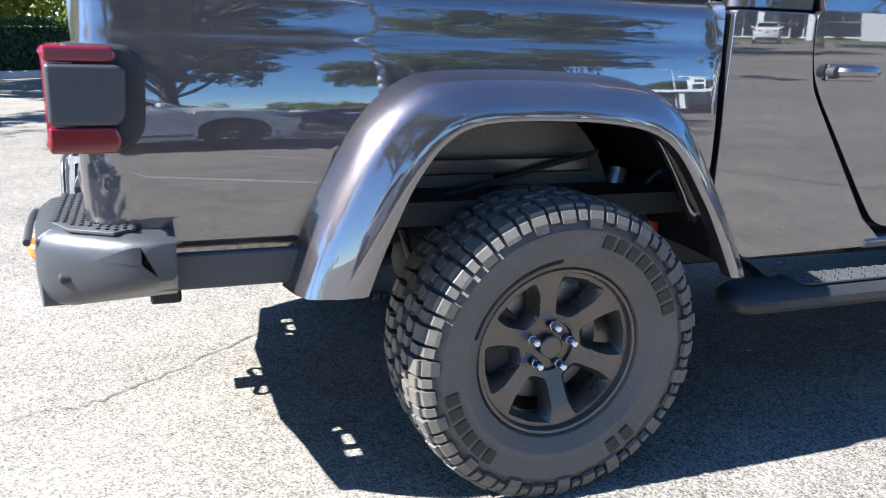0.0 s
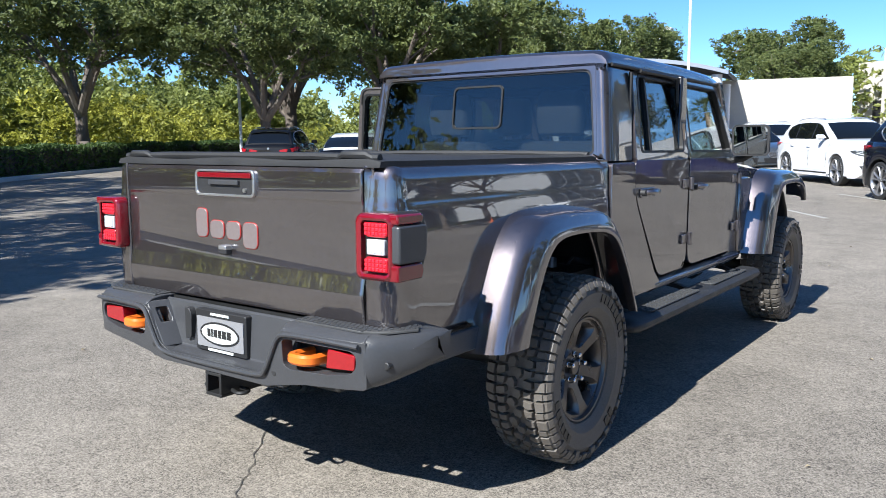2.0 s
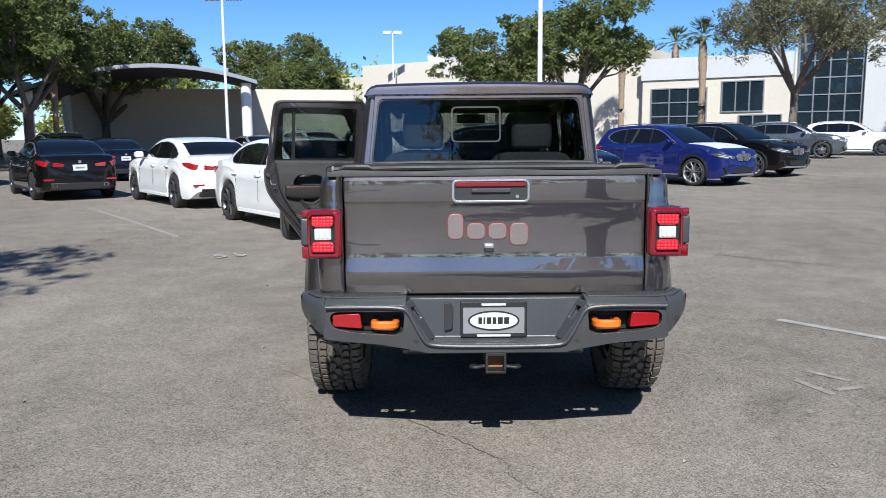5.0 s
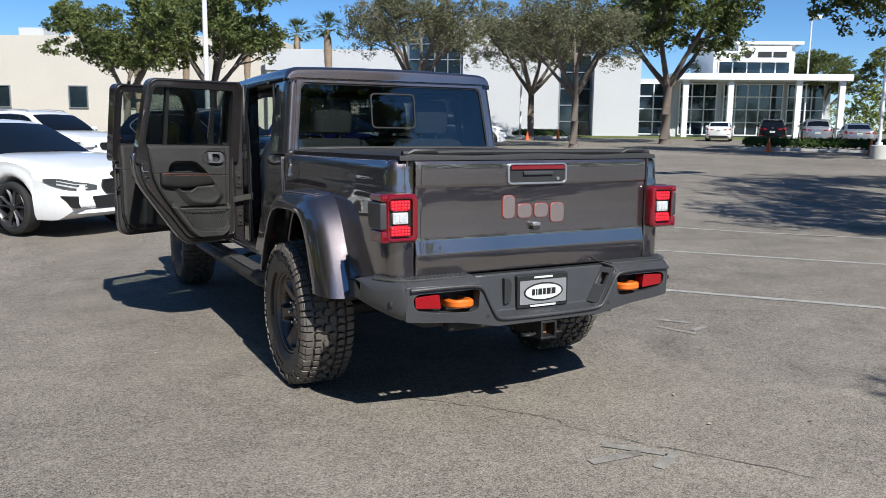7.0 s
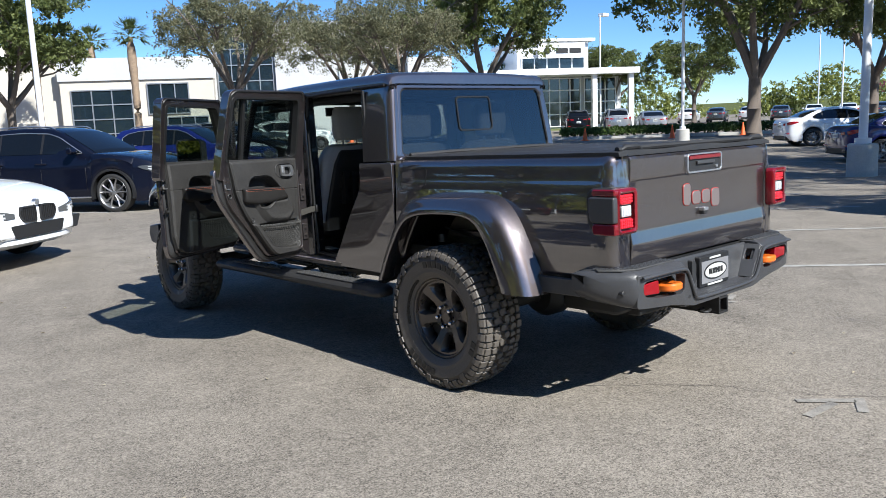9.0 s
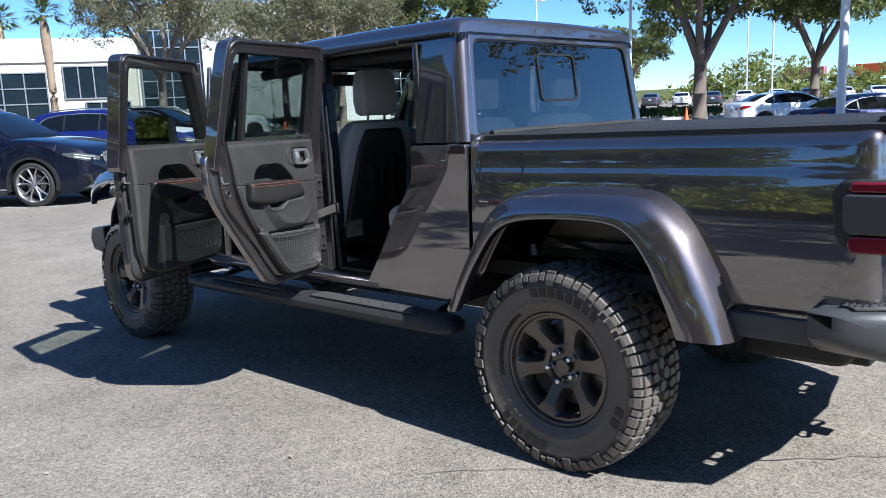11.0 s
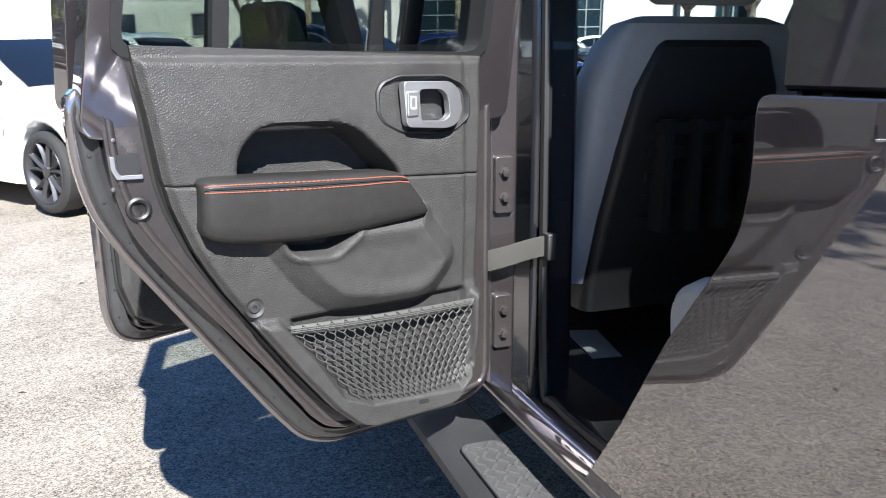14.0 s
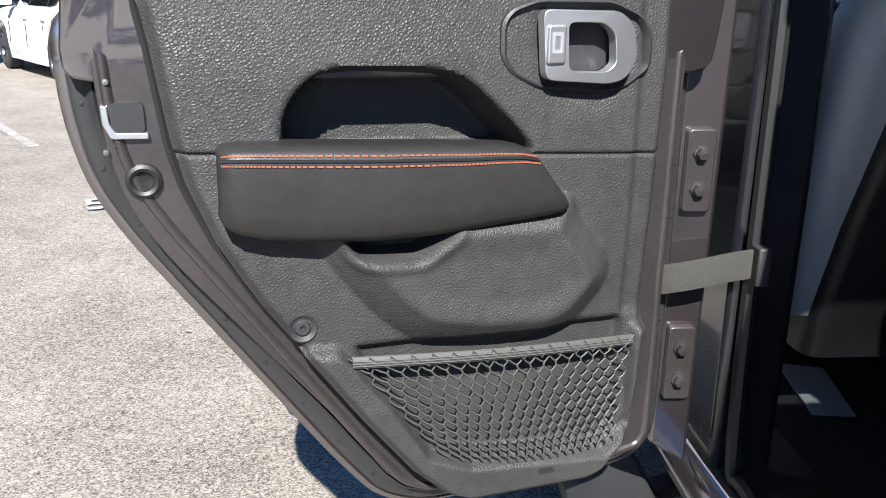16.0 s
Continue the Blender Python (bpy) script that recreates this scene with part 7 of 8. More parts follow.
        if kind == "suv":
            bm = bmesh.new(); box(bm, min(s * W * 0.96, s * W * 1.006), max(s * W * 0.96, s * W * 1.006), -wb + r + 0.1, wb - r - 0.1, 0.285, 0.315); part("sill_trim", bm, bright, car, bevel=0.006)
            for cy in (wb, -wb):
                bm = bmesh.new(); loft(bm, [[(s * x, cy + math.cos(a) * q, r + math.sin(a) * q) for x, q in ((W * 0.90, r + 0.05), (W * 1.004 + 0.012, r + 0.052), (W * 1.004 + 0.012, r + 0.095), (W * 0.95, r + 0.10))] for a in np.linspace(-0.25, math.pi + 0.25, 19)]); part("arch_trim", bm, M_INK if pm is not P_WHITE else pm, car)
        for y in (-0.02, -0.98):
            hz = c["belt"] - 0.13
            bm = bmesh.new(); tube(bm, [(s * W * 0.97, y + 0.03, hz), (s * (W + 0.012), y - 0.02, hz + 0.005), (s * (W + 0.012), y - 0.17, hz + 0.005), (s * W * 0.97, y - 0.21, hz)], 0.013, 6); part("door_handle", bm, pm, car)
        for y in (0.88, -0.10, -1.02):
            bm = bmesh.new(); tube(bm, [(s * W * k, y + dy, 0.30 + (c["belt"] - 0.34) * t) for t, k, dy in ((0.0, 0.975, 0.03), (0.25, 1.004, 0.0), (0.45, 0.997, 0), (0.62, 0.992, 0), (0.72, 0.995, 0), (0.86, 0.963, 0), (1.0, 0.945, 0))], 0.004, 4); part("door_gap", bm, M_INK, car)
        bm = bmesh.new(); lathe(bm, [(-L - 0.02, 0.045), (-L - 0.02, 0.052), (-L + 0.1, 0.052), (-L - 0.01, 0.044), (-L + 0.1, 0.001)], 16, "y", (s * 0.56, 0, 0.36)); part("tail_pipe", bm, M_CHROME, car)
        bm = bmesh.new(); box(bm, s * 0.68 - 0.11, s * 0.68 + 0.11, -L - 0.004, -L + 0.12, 0.475, 0.515); part("bumper_reflector", bm, M_TAILL, car, bevel=0.01)
    bm = bmesh.new(); prism(bm, rounded([(-0.46, 0.50), (-0.40, 0.35), (0.40, 0.35), (0.46, 0.50)], 0.03), "y", L - 0.12, L + 0.006); part("lower_grille", bm, M_INK, car)
    bm = bmesh.new(); loft(bm, [[(x, L + 0.02 - 0.16 * (abs(x) / 0.75) ** 3 + dy, 0.31 + z) for dy, z in ((-0.08, -0.03), (0, -0.025), (0, 0.02), (-0.08, 0.025))] for x in np.linspace(-0.75, 0.75, 13)]); part("front_skid_trim", bm, M_SATIN if kind == "suv" and pm is not P_WHITE else pm, car)
    bm = bmesh.new(); lathe(bm, [(L + 0.03, 0.001), (L + 0.03, 0.038), (L - 0.02, 0.04)], 18, "y", (0, -0.012, c["nose"] + 0.002)); part("front_roundel", bm, M_SATIN, car)
    bm = bmesh.new(); box(bm, -0.66, 0.66, -L - 0.004, -L + 0.15, 0.25, 0.44); part("rear_valance", bm, M_INK, car, bevel=0.03)
    bm = bmesh.new(); box(bm, -0.155, 0.155, -L - 0.016, -L + 0.08, 0.70, 0.84); rp = part("rear_plate", bm, M_PLATEW, car, bevel=0.004)
    bm = bmesh.new(); box(bm, -0.10, 0.10, -L - 0.019, -L - 0.01, 0.75, 0.79); part("plate_bar", bm, M_BADGEGREY, rp)
    bm = bmesh.new(); lathe(bm, [(-L - 0.014, 0.001), (-L - 0.014, 0.036), (-L + 0.05, 0.038)], 18, "y", (0, 0, c["tail"] - 0.075)); part("rear_roundel", bm, M_SATIN, car)
    bm = bmesh.new(); box(bm, -W * 0.80, W * 0.80, -L + 0.35, L - 0.35, 0.21, 0.60); part("underside", bm, M_INK, car)
    for sy in (wb, -wb):
        for s in (1, -1):
            bm = bmesh.new(); lathe(bm, [(-0.11, 0.22), (-0.115, r - 0.03), (-0.09, r), (0.09, r), (0.115, r - 0.03), (0.118, r - 0.065), (0.11, r - 0.075)], 36, "x")
            wh = part("wheel", bm, M_CARTYRE, car, smooth=50)
            wh.matrix_basis = pose(s * (W - 0.115), sy, r, 0, 0, 0 if s > 0 else 180)
            bm = bmesh.new()
            lathe(bm, [(0.108, r - 0.072), (0.116, r - 0.078), (0.104, r - 0.092), (0.05, r - 0.105), (-0.05, r - 0.11)], 36, "x")
            for k in range(10):
                a = 2 * math.pi * (k // 2) / 5 + (0.20 if k % 2 else -0.20)
                b = 2 * math.pi * (k // 2) / 5
                q = Matrix.Rotation(b, 4, "X")
                tw = (a - b)
                loft(bm, [[q @ Vector((xx, yy + tw * zz * sh, zz)) for xx, yy in ((0.07 + 0.015 * t, -ww), (0.092 + 0.02 * t, 0), (0.07 + 0.015 * t, ww), (0.045, 0))] for zz, ww, t, sh in ((0.03, 0.022, 0, 0.5), (r * 0.45, 0.017, 0.4, 1.0), (r - 0.085, 0.019, 0.8, 1.5))])
            lathe(bm, [(0.06, 0.05), (0.096, 0.045), (0.10, 0.0005)], 16, "x")
            part("rim", bm, rim, wh)
            bm = bmesh.new(); lathe(bm, [(0.0, 0.05), (0.005, 0.17), (-0.02, 0.17)], 20, "x"); part("brake_disc", bm, M_STEEL, wh)
    return car


H2 = (0.6, -0.8)
B2 = (-0.6, 0.8)
build_car("suv", P_NAVY, "dark navy SUV with silver spoked wheels", (1.63, 14.2), H2)
build_car("suv", P_BLUE, "deep blue SUV with a pale film on its bonnet", (6.45, 19.1), H2, film="bonnet")
build_car("suv", P_BLACK, "black SUV parked by the blue one", (9.3, 22.2), H2)
build_car("sedan", P_WHITE, "white sports sedan with dark spoked wheels", (-2.5, 8.9), H2, M_CARRIMD)
build_car("suv", P_WHITE, "white SUV in the row behind", (-1.6, 20.6), H2)
build_car("sedan", P_BLACK, "black sedan with a white roof film", (-12.7, 13.6), B2, M_CARRIMD, roof=P_WHITE, film="boot")
build_car("sedan", P_BLACK, "glossy black coupe-like sedan with red lamps", (-10.2, 16.0), B2, M_CARRIMD)
build_car("sedan", P_WHITE, "white sedan parked nose away", (-6.0, 13.6), B2, M_CARRIMD)
build_car("suv", P_NAVY, "dark blue SUV in the far row", (-16.3, 21.3), B2)
build_car("suv", P_BLACK, "black SUV under the oak trees", (-18.2, 15.8), B2)
build_car("sedan", P_NAVY, "dark blue sedan in the far row", (-12.4, 24.2), B2)
build_car("suv", P_BLACK, "black SUV in the far row", (-16.4, 28.6), B2)
build_car("suv", P_WHITE, "white SUV by the side wall", (-6.0, 31.0), H2)
build_car("sedan", P_SILVER, "silver sedan by the side wall", (-9.8, 36.2), H2)
build_car("sedan", P_GREY, "grey sedan in the middle row", (-5.6, 26.2), H2)
build_car("suv", P_SILVER, "silver SUV in the middle row", (-3.0, 30.0), H2)
build_car("suv", P_GREY, "blue-grey SUV facing the drive", (16.4, 34.0), (0.85, -0.53))
build_car("suv", P_WHITE, "white SUV facing the drive", (20.4, 36.2), (0.85, -0.53))
build_car("sedan", P_WHITE, "white sedan parked under a spreading oak", (28.6, 9.6), (0.72, -0.69))
build_car("sedan", P_BLUE, "deep blue sedan beside a lamp post", (22.2, 4.9), (0.72, -0.69), M_CARRIM)
build_car("sedan", P_WHITE, "white sedan before the showroom", (44.4, 39.8), (0.75, 0.66))
build_car("suv", P_BLACK, "dark SUV before the showroom", (45.3, 35.8), (0.75, 0.66))
build_car("suv", P_SILVER, "silver SUV before the showroom", (45.4, 32.3), (0.75, 0.66))
build_car("sedan", P_SILVER, "silver sedan before the showroom", (45.2, 29.2), (0.75, 0.66))
build_car("suv", P_WHITE, "white SUV parked on the open side", (8.7, -1.6), (0.25, 1.0))
FAR = build_car("sedan", P_WHITE, "white car in the distant sales row", (70, 41), (0.9, 0.4), group="cars of the distant row")
FAR2 = build_car("sedan", P_GREY, "dark car in the distant sales row", (71, 38.4), (0.9, 0.4), group="cars of the distant row")
for i in range(2, 13):
    x, y = 70 + i * 1.15, 41 - i * 2.65
    copy_thing(FAR if i % 3 else FAR2, up_at(x, y, (0.9, 0.4)))


# ---- trees ----
def quad_cloud(bm, pts, size, rng, flat=0.35):
    """Small folded leaf clumps at points."""
    for p in pts:
        s = size * rng.uniform(0.6, 1.4)
        q = Euler((rng.uniform(0, 6.28), rng.uniform(-1.2, 1.2), rng.uniform(0, 6.28))).to_matrix()
        a = [Vector(v) for v in ((-s, 0, 0), (0, -s * 0.45, s * flat * 0.5), (s, 0, 0), (0, s * 0.45, s * flat * 0.5))]
        v = [bm.verts.new(Vector(p) + q @ k) for k in a]
        bm.faces.new((v[0], v[1], v[2]))
        bm.faces.new((v[0], v[2], v[3]))


def sprays(rng, c, r, n, per, squash=0.7, droop=0.0):
    """Leaf places round c: n small sprays near the skin of a ball of radius r, per leaves in each, with gaps between."""
    out = []
    for _ in range(n):
        d = Vector((rng.gauss(0, 1), rng.gauss(0, 1), rng.gauss(0.25, 0.9))).normalized() * r * rng.uniform(0.55, 1.05)
        q = c + Vector((d.x, d.y, d.z * squash))
        sr = rng.uniform(0.16, 0.34) * max(0.6, min(1.6, r / 1.1))
        for _ in range(per):
            out.append(q + Vector((rng.gauss(0, sr * 0.6), rng.gauss(0, sr * 0.6), rng.gauss(0, sr * 0.36) - droop * rng.random())))
    return out


def tree(name, label, pos, height, spread, trunk_h, trunk_r, seed, lmat, leaves=2600, leaf=0.22, lean_=0.0, limbs=5, bark=None, group="", blobs=26):
    rng = random.Random(seed)
    t = thing(name, label, "tree", Matrix.Translation((pos[0], pos[1], ground_z(*pos))), group)
    bm = bmesh.new()
    top = Vector((lean_, 0, trunk_h))
    tube(bm, [(0, 0, -0.1), (trunk_r * 0.1, 0, 0.25), (lean_ * 0.4, 0.02, trunk_h * 0.5), top], [trunk_r * 1.5, trunk_r * 1.05, trunk_r * 0.9, trunk_r * 0.85], 10)
    tips = []
    for k in range(limbs):
        a = 2 * math.pi * (k + rng.uniform(-0.25, 0.25)) / limbs
        out = spread * rng.uniform(0.40, 0.62)
        e = Vector((math.cos(a) * out, math.sin(a) * out, trunk_h + (height - trunk_h) * rng.uniform(0.42, 0.72)))
        mid = top.lerp(e, 0.5) + Vector((rng.uniform(-0.3, 0.3), rng.uniform(-0.3, 0.3), rng.uniform(-0.35, 0.1)))
        tube(bm, smoothline([top - Vector((0, 0, 0.15)), mid, e], 3), [trunk_r * (0.62 - 0.075 * q) for q in range(7)], 7)
        tips.append(e)
        for j in range(4):
            b = a + rng.uniform(-1.0, 1.0)
            st = mid.lerp(e, rng.uniform(-0.2, 0.95))
            f = st + Vector((math.cos(b) * spread * rng.uniform(0.22, 0.46), math.sin(b) * spread * rng.uniform(0.22, 0.46), (height - trunk_h) * rng.uniform(0.02, 0.34)))
            m2 = st.lerp(f, 0.5) + Vector((0, 0, rng.uniform(-0.15, 0.2)))
            tube(bm, [st, m2, f], [trunk_r * 0.26, trunk_r * 0.17, trunk_r * 0.07], 6)
            tips.append(f)
            for _ in range(3):
                g = m2.lerp(f, rng.uniform(0.0, 1.0))
                h = g + Vector((rng.gauss(0, 0.6), rng.gauss(0, 0.6), rng.uniform(0.1, 0.9)))
                tube(bm, [g, g.lerp(h, 0.5) + Vector((0, 0, 0.08)), h], [trunk_r * 0.11, trunk_r * 0.07, trunk_r * 0.03], 5)
    part("trunk", bm, bark or M_BARK, t)
    bm = bmesh.new()
    cl = []
    cz = trunk_h + (height - trunk_h) * 0.5
    for k in range(blobs):
        if k < len(tips) * 1.5:
            c = tips[k % len(tips)] + Vector((rng.gauss(0, 0.4), rng.gauss(0, 0.4), rng.gauss(0.25, 0.35)))
        else:
            a, rr = rng.uniform(0, 6.28), spread * math.sqrt(rng.uniform(0.05, 0.85))
            c = Vector((math.cos(a) * rr, math.sin(a) * rr, cz + (height - cz) * rng.uniform(-0.45, 0.9) * math.sqrt(max(0, 1 - (rr / spread) ** 2)) + 0.2))
        cl.append((c, spread * rng.uniform(0.13, 0.26)))
    per = 22
    n = max(1, leaves // (per * len(cl)))
    for c, r in cl:
        quad_cloud(bm, [p for p in sprays(rng, c, r, n, per, droop=0.18) if p.z > trunk_h * 0.72], leaf, rng)
    part("crown", bm, lmat, t, smooth=0)
    return t


def placed(t, x, y, rz, k):
    m = Matrix.Translation((x, y, ground_z(x, y))) @ Matrix.Rotation(radians(rz), 4, "Z")
    o = copy_thing(t, m)
    o.scale = (k, k, k)
    return o


OAK = tree("oak_tree", "broad live oak with a dense green crown", (7.2, 41.3), 9.2, 4.6, 2.9, 0.26, 3, M_OAK, 30000, 0.105, blobs=72)
OAK2 = tree("oak_tree", "live oak with forked grey limbs", (-32.4, 16.7), 10.5, 6.2, 2.6, 0.34, 8, M_OAK, 42000, 0.115, limbs=6, blobs=80)
PALE = tree("oak_tree", "thin-leaved oak losing its leaves", (30.1, 44.0), 9.6, 5.2, 3.4, 0.27, 12, M_OAKPALE, 31000, 0.080, limbs=7, blobs=84)
placed(OAK, 2.8, 41.7, 80, 0.85)
placed(OAK, 34.5, 35.0, 140, 1.30)
placed(PALE, 19.4, 40.9, 60, 1.0)
placed(PALE, 24.6, 31.5, 200, 0.85)
placed(OAK2, 33.7, 15.7, 30, 1.1)
placed(OAK, 38.5, 12.0, 10, 1.0)
placed(OAK, 58.5, 42.0, 100, 0.85)
placed(OAK, 62.5, 36.0, 10, 0.9)
placed(OAK2, 56.0, 48.5, 60, 0.75)
placed(OAK2, -21.8, 0.2, 120, 0.95)
placed(OAK2, -31.2, 28.3, 200, 1.0)
placed(OAK2, -31.6, 38.8, 20, 1.0)
placed(OAK, -23.3, 27.6, 75, 1.1)
placed(OAK2, -26.4, 37.7, 140, 0.95)
placed(OAK, -30.5, 49.3, 20, 1.2)
placed(OAK2, -22.5, 48.0, 60, 0.95)
placed(OAK, -18.0, 80.0, 60, 1.3)
placed(OAK, -30.0, 75.0, 10, 1.2)
placed(OAK, -11.0, 56.0, 30, 0.8)
placed(OAK, 14.5, 88.0, 30, 1.1)
# trees behind the camera, whose shade falls on the lot
placed(OAK, -8.5, -4.6, 50, 0.95)
placed(OAK, -14.5, -7.0, 190, 0.9)
placed(PALE, -14.0, -3.8, 250, 0.9)
placed(OAK, 2.4, -11.4, 120, 0.74)
placed(PALE, 12.2, -4.6, 110, 0.9)
placed(PALE, 16.5, -0.4, 80, 0.9)
placed(PALE, 22.5, -1.6, 160, 0.95)
placed(OAK, 29.5, 0.0, 200, 0.95)
placed(OAK2, -25.5, 21.5, 10, 0.85)
placed(OAK, -36.0, 33.0, 10, 1.3)
placed(OAK, -20.0, 33.5, 210, 0.95)


def palm(name, pos, h, seed):
    rng = random.Random(seed)
    t = thing(name, "cabbage palm with a rough brown trunk", "palm tree", Matrix.Translation((pos[0], pos[1], ground_z(*pos))), "palms by the building")
    bm = bmesh.new()
    zs = np.linspace(0, h, 22)
    tube(bm, [(0.06 * math.sin(z * 0.5), 0, z) for z in zs], [(0.24 + 0.03 * (i % 2) + 0.07 * ss(0.55, 0.8, z / h)) * (1 - 0.5 * ss(0.86, 1.0, z / h)) for i, z in enumerate(zs)], 12)
    part("trunk", bm, M_PALMBARK, t)
    bm = bmesh.new()
    for k in range(76):
        a, e = rng.uniform(0, 6.28), rng.uniform(-0.35, 1.3)
        ln_ = rng.uniform(1.05, 1.5)
        d = Vector((math.cos(a) * math.cos(e), math.sin(a) * math.cos(e), math.sin(e)))
        base = Vector((0, 0, h)) + d * 0.25
        tip0 = base + d * ln_ * 0.55
        side = d.cross(Vector((0, 0, 1))).normalized()
        for j in range(9):
            q = (j - 4) / 4.0
            f = (d + side * q * 0.9).normalized()
            e2 = tip0 + f * ln_ * 0.6 + Vector((0, 0, -0.22 - 0.1 * abs(q)))
            w = f.cross(Vector((0, 0, 1))).normalized() * 0.045
            v = [bm.verts.new(p) for p in (tip0 - w, tip0 + w, e2)]
            bm.faces.new(v)
        v = [bm.verts.new(p) for p in (base - side * 0.02, base + side * 0.02, tip0 + side * 0.02, tip0 - side * 0.02)]
        bm.faces.new(v)
    part("crown", bm, M_PALM, t, smooth=0)
    return t


PALM = palm("palm_tree", (19.3, 64.4), 8.5, 4)
for x, y, k in ((17.5, 51.4, 0.90), (14.1, 61.2, 0.93), (5.0, 55.3, 0.80), (8.2, 54.8, 0.82), (-20.2, 36.6, 0.55)):
    o = copy_thing(PALM, Matrix.Translation((x, y, ground_z(x, y))) @ Matrix.Rotation(x, 4, "Z"))
    o.scale = (k, k, k)


# ---- the planted edge: kerb, hedge, woods ----
E0, ED, EN = Vector((-19.0, 0.3, 0)), Vector((-0.55, 0.835, 0)).normalized(), Vector((-0.835, -0.55, 0)).normalized()
bm = bmesh.new()
rings = []
for s in np.arange(-30, 66, 3.0):
    c = E0 + ED * s
    rings.append([tuple(c + EN * o + Vector((0, 0, z + ground_z(c.x, c.y)))) for o, z in ((0.0, -0.05), (0.02, 0.13), (0.05, 0.15), (0.22, 0.15), (0.24, -0.05))])
loft(bm, rings)
tagged(part("kerb", bm, M_CONC, None, "pale concrete kerb along the planting"), "pale concrete kerb along the planting", "kerb", kind="structure")
bm = bmesh.new()
A, B = E0 + EN * 0.24 + ED * -30, E0 + EN * 0.24 + ED * 66
C, D_ = B + EN * 60, A + EN * 60
ngon(bm, [tuple(p + Vector((0, 0, 0.12))) for p in (A, B, C, D_)])
tagged(part("planting_soil", bm, M_GRASS, None), "dry grass and leaf litter behind the kerb", "grass", kind="structure")
rng = random.Random(5)
bm = bmesh.new()
pts = []
for k in range(30000):
    s = -12 + 70 * rng.random() ** 1.35
    u, v = rng.uniform(-1, 1), rng.uniform(0, 1)
    face = rng.random()
    if face < 0.55:
        o, z = 0.55 + rng.uniform(-0.06, 0.08), 0.10 + 1.05 * v
    else:
        o, z = 0.55 + 0.9 * rng.random(), 1.12 + rng.uniform(-0.08, 0.07)
    c = E0 + ED * s + EN * (o + 0.05 * math.sin(s * 2.1))
    pts.append((c.x, c.y, z + 0.06 * math.sin(s * 1.3) + ground_z(c.x, c.y)))
quad_cloud(bm, pts, 0.075, rng)
tagged(part("hedge", bm, M_HEDGE, None, smooth=0), "clipped dark green hedge behind the kerb", "hedge", kind="stuff")
# plain black block behind the leaves, its colour standing in for the hedge's inner shade
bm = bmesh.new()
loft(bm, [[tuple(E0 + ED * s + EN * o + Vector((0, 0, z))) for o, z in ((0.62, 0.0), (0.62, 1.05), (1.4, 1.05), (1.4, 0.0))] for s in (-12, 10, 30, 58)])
tagged(part("hedge_shade_core", bm, M_DARK, None, smooth=0), "plain black block standing in for the shade inside the hedge", "hedge", kind="stuff")


def woods(name, spots, mt, seed, n, size, label):
    rng = random.Random(seed)
    bm = bmesh.new()
    per = n // len(spots)
    for x, y, r, h in spots:
        lob = [(Vector((x + rng.uniform(-0.75, 0.75) * r, y + rng.uniform(-0.75, 0.75) * r, ground_z(x, y) + h * rng.uniform(0.1, 0.95))), r * rng.uniform(0.22, 0.5)) for _ in range(12)]
        for c, q in lob:
            quad_cloud(bm, sprays(rng, c, q, max(1, per // (12 * 16)), 16, 0.85), size, rng)
            quad_cloud(bm, [c + Vector((rng.gauss(0, 0.4), rng.gauss(0, 0.4), rng.gauss(-0.1, 0.4))) * q for _ in range(70)], min(0.34, q * 0.16), rng)
    ob = part(name, bm, mt, None, smooth=0)
    tagged(ob, label, "woods", kind="stuff")


rng = random.Random(9)
sp1, sp2, sp3 = [], [], []
for s in np.arange(-26, 116, 3.2):
    c = E0 + ED * s + EN * rng.uniform(5.0, 7.5)
    sp1.append((c.x, c.y, rng.uniform(1.9, 2.9), rng.uniform(2.6, 4.2)))
    c = E0 + ED * s + EN * rng.uniform(9.5, 13)
    sp2.append((c.x, c.y, rng.uniform(2.6, 3.8), rng.uniform(5.0, 7.5)))
for s in np.arange(-30, 140, 6):
    c = E0 + ED * s + EN * rng.uniform(17, 22)
    sp3.append((c.x, c.y, rng.uniform(4.5, 6), rng.uniform(7.0, 10.5)))
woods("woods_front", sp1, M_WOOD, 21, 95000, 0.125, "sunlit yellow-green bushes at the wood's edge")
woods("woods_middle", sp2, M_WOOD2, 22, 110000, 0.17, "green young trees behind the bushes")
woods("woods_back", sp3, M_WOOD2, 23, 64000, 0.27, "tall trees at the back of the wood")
sp4 = [(-52 + i * 7 + rng.uniform(-2, 2), 92 + rng.uniform(-6, 10) - i * 0.2, rng.uniform(4.5, 6.5), rng.uniform(6, 9)) for i in range(9)]
woods("woods_far", sp4, M_WOOD2, 24, 26000, 0.26, "distant trees beyond the car park")
sp7 = [(-58 + i * 5 + rng.uniform(-2, 2), 44 + i * 4.4 + rng.uniform(-3, 3), rng.uniform(4, 5.5), rng.uniform(5, 8)) for i in range(9)]
woods("woods_left", sp7, M_WOOD2, 27, 36000, 0.24, "trees beyond the far end of the car park")
sp5 = [(95 + i * 4 + rng.uniform(-2, 2), 74 - i * 7 + rng.uniform(-4, 4), rng.uniform(3.5, 5.5), rng.uniform(3, 6.5)) for i in range(12)]
woods("woods_right", sp5, M_WOOD2, 25, 24000, 0.22, "distant low trees past the sales rows")
sp6 = [(-150 + i * 16 + rng.uniform(-5, 5), -120 + rng.uniform(-10, 6), rng.uniform(8, 11), rng.uniform(6, 10)) for i in range(20)]
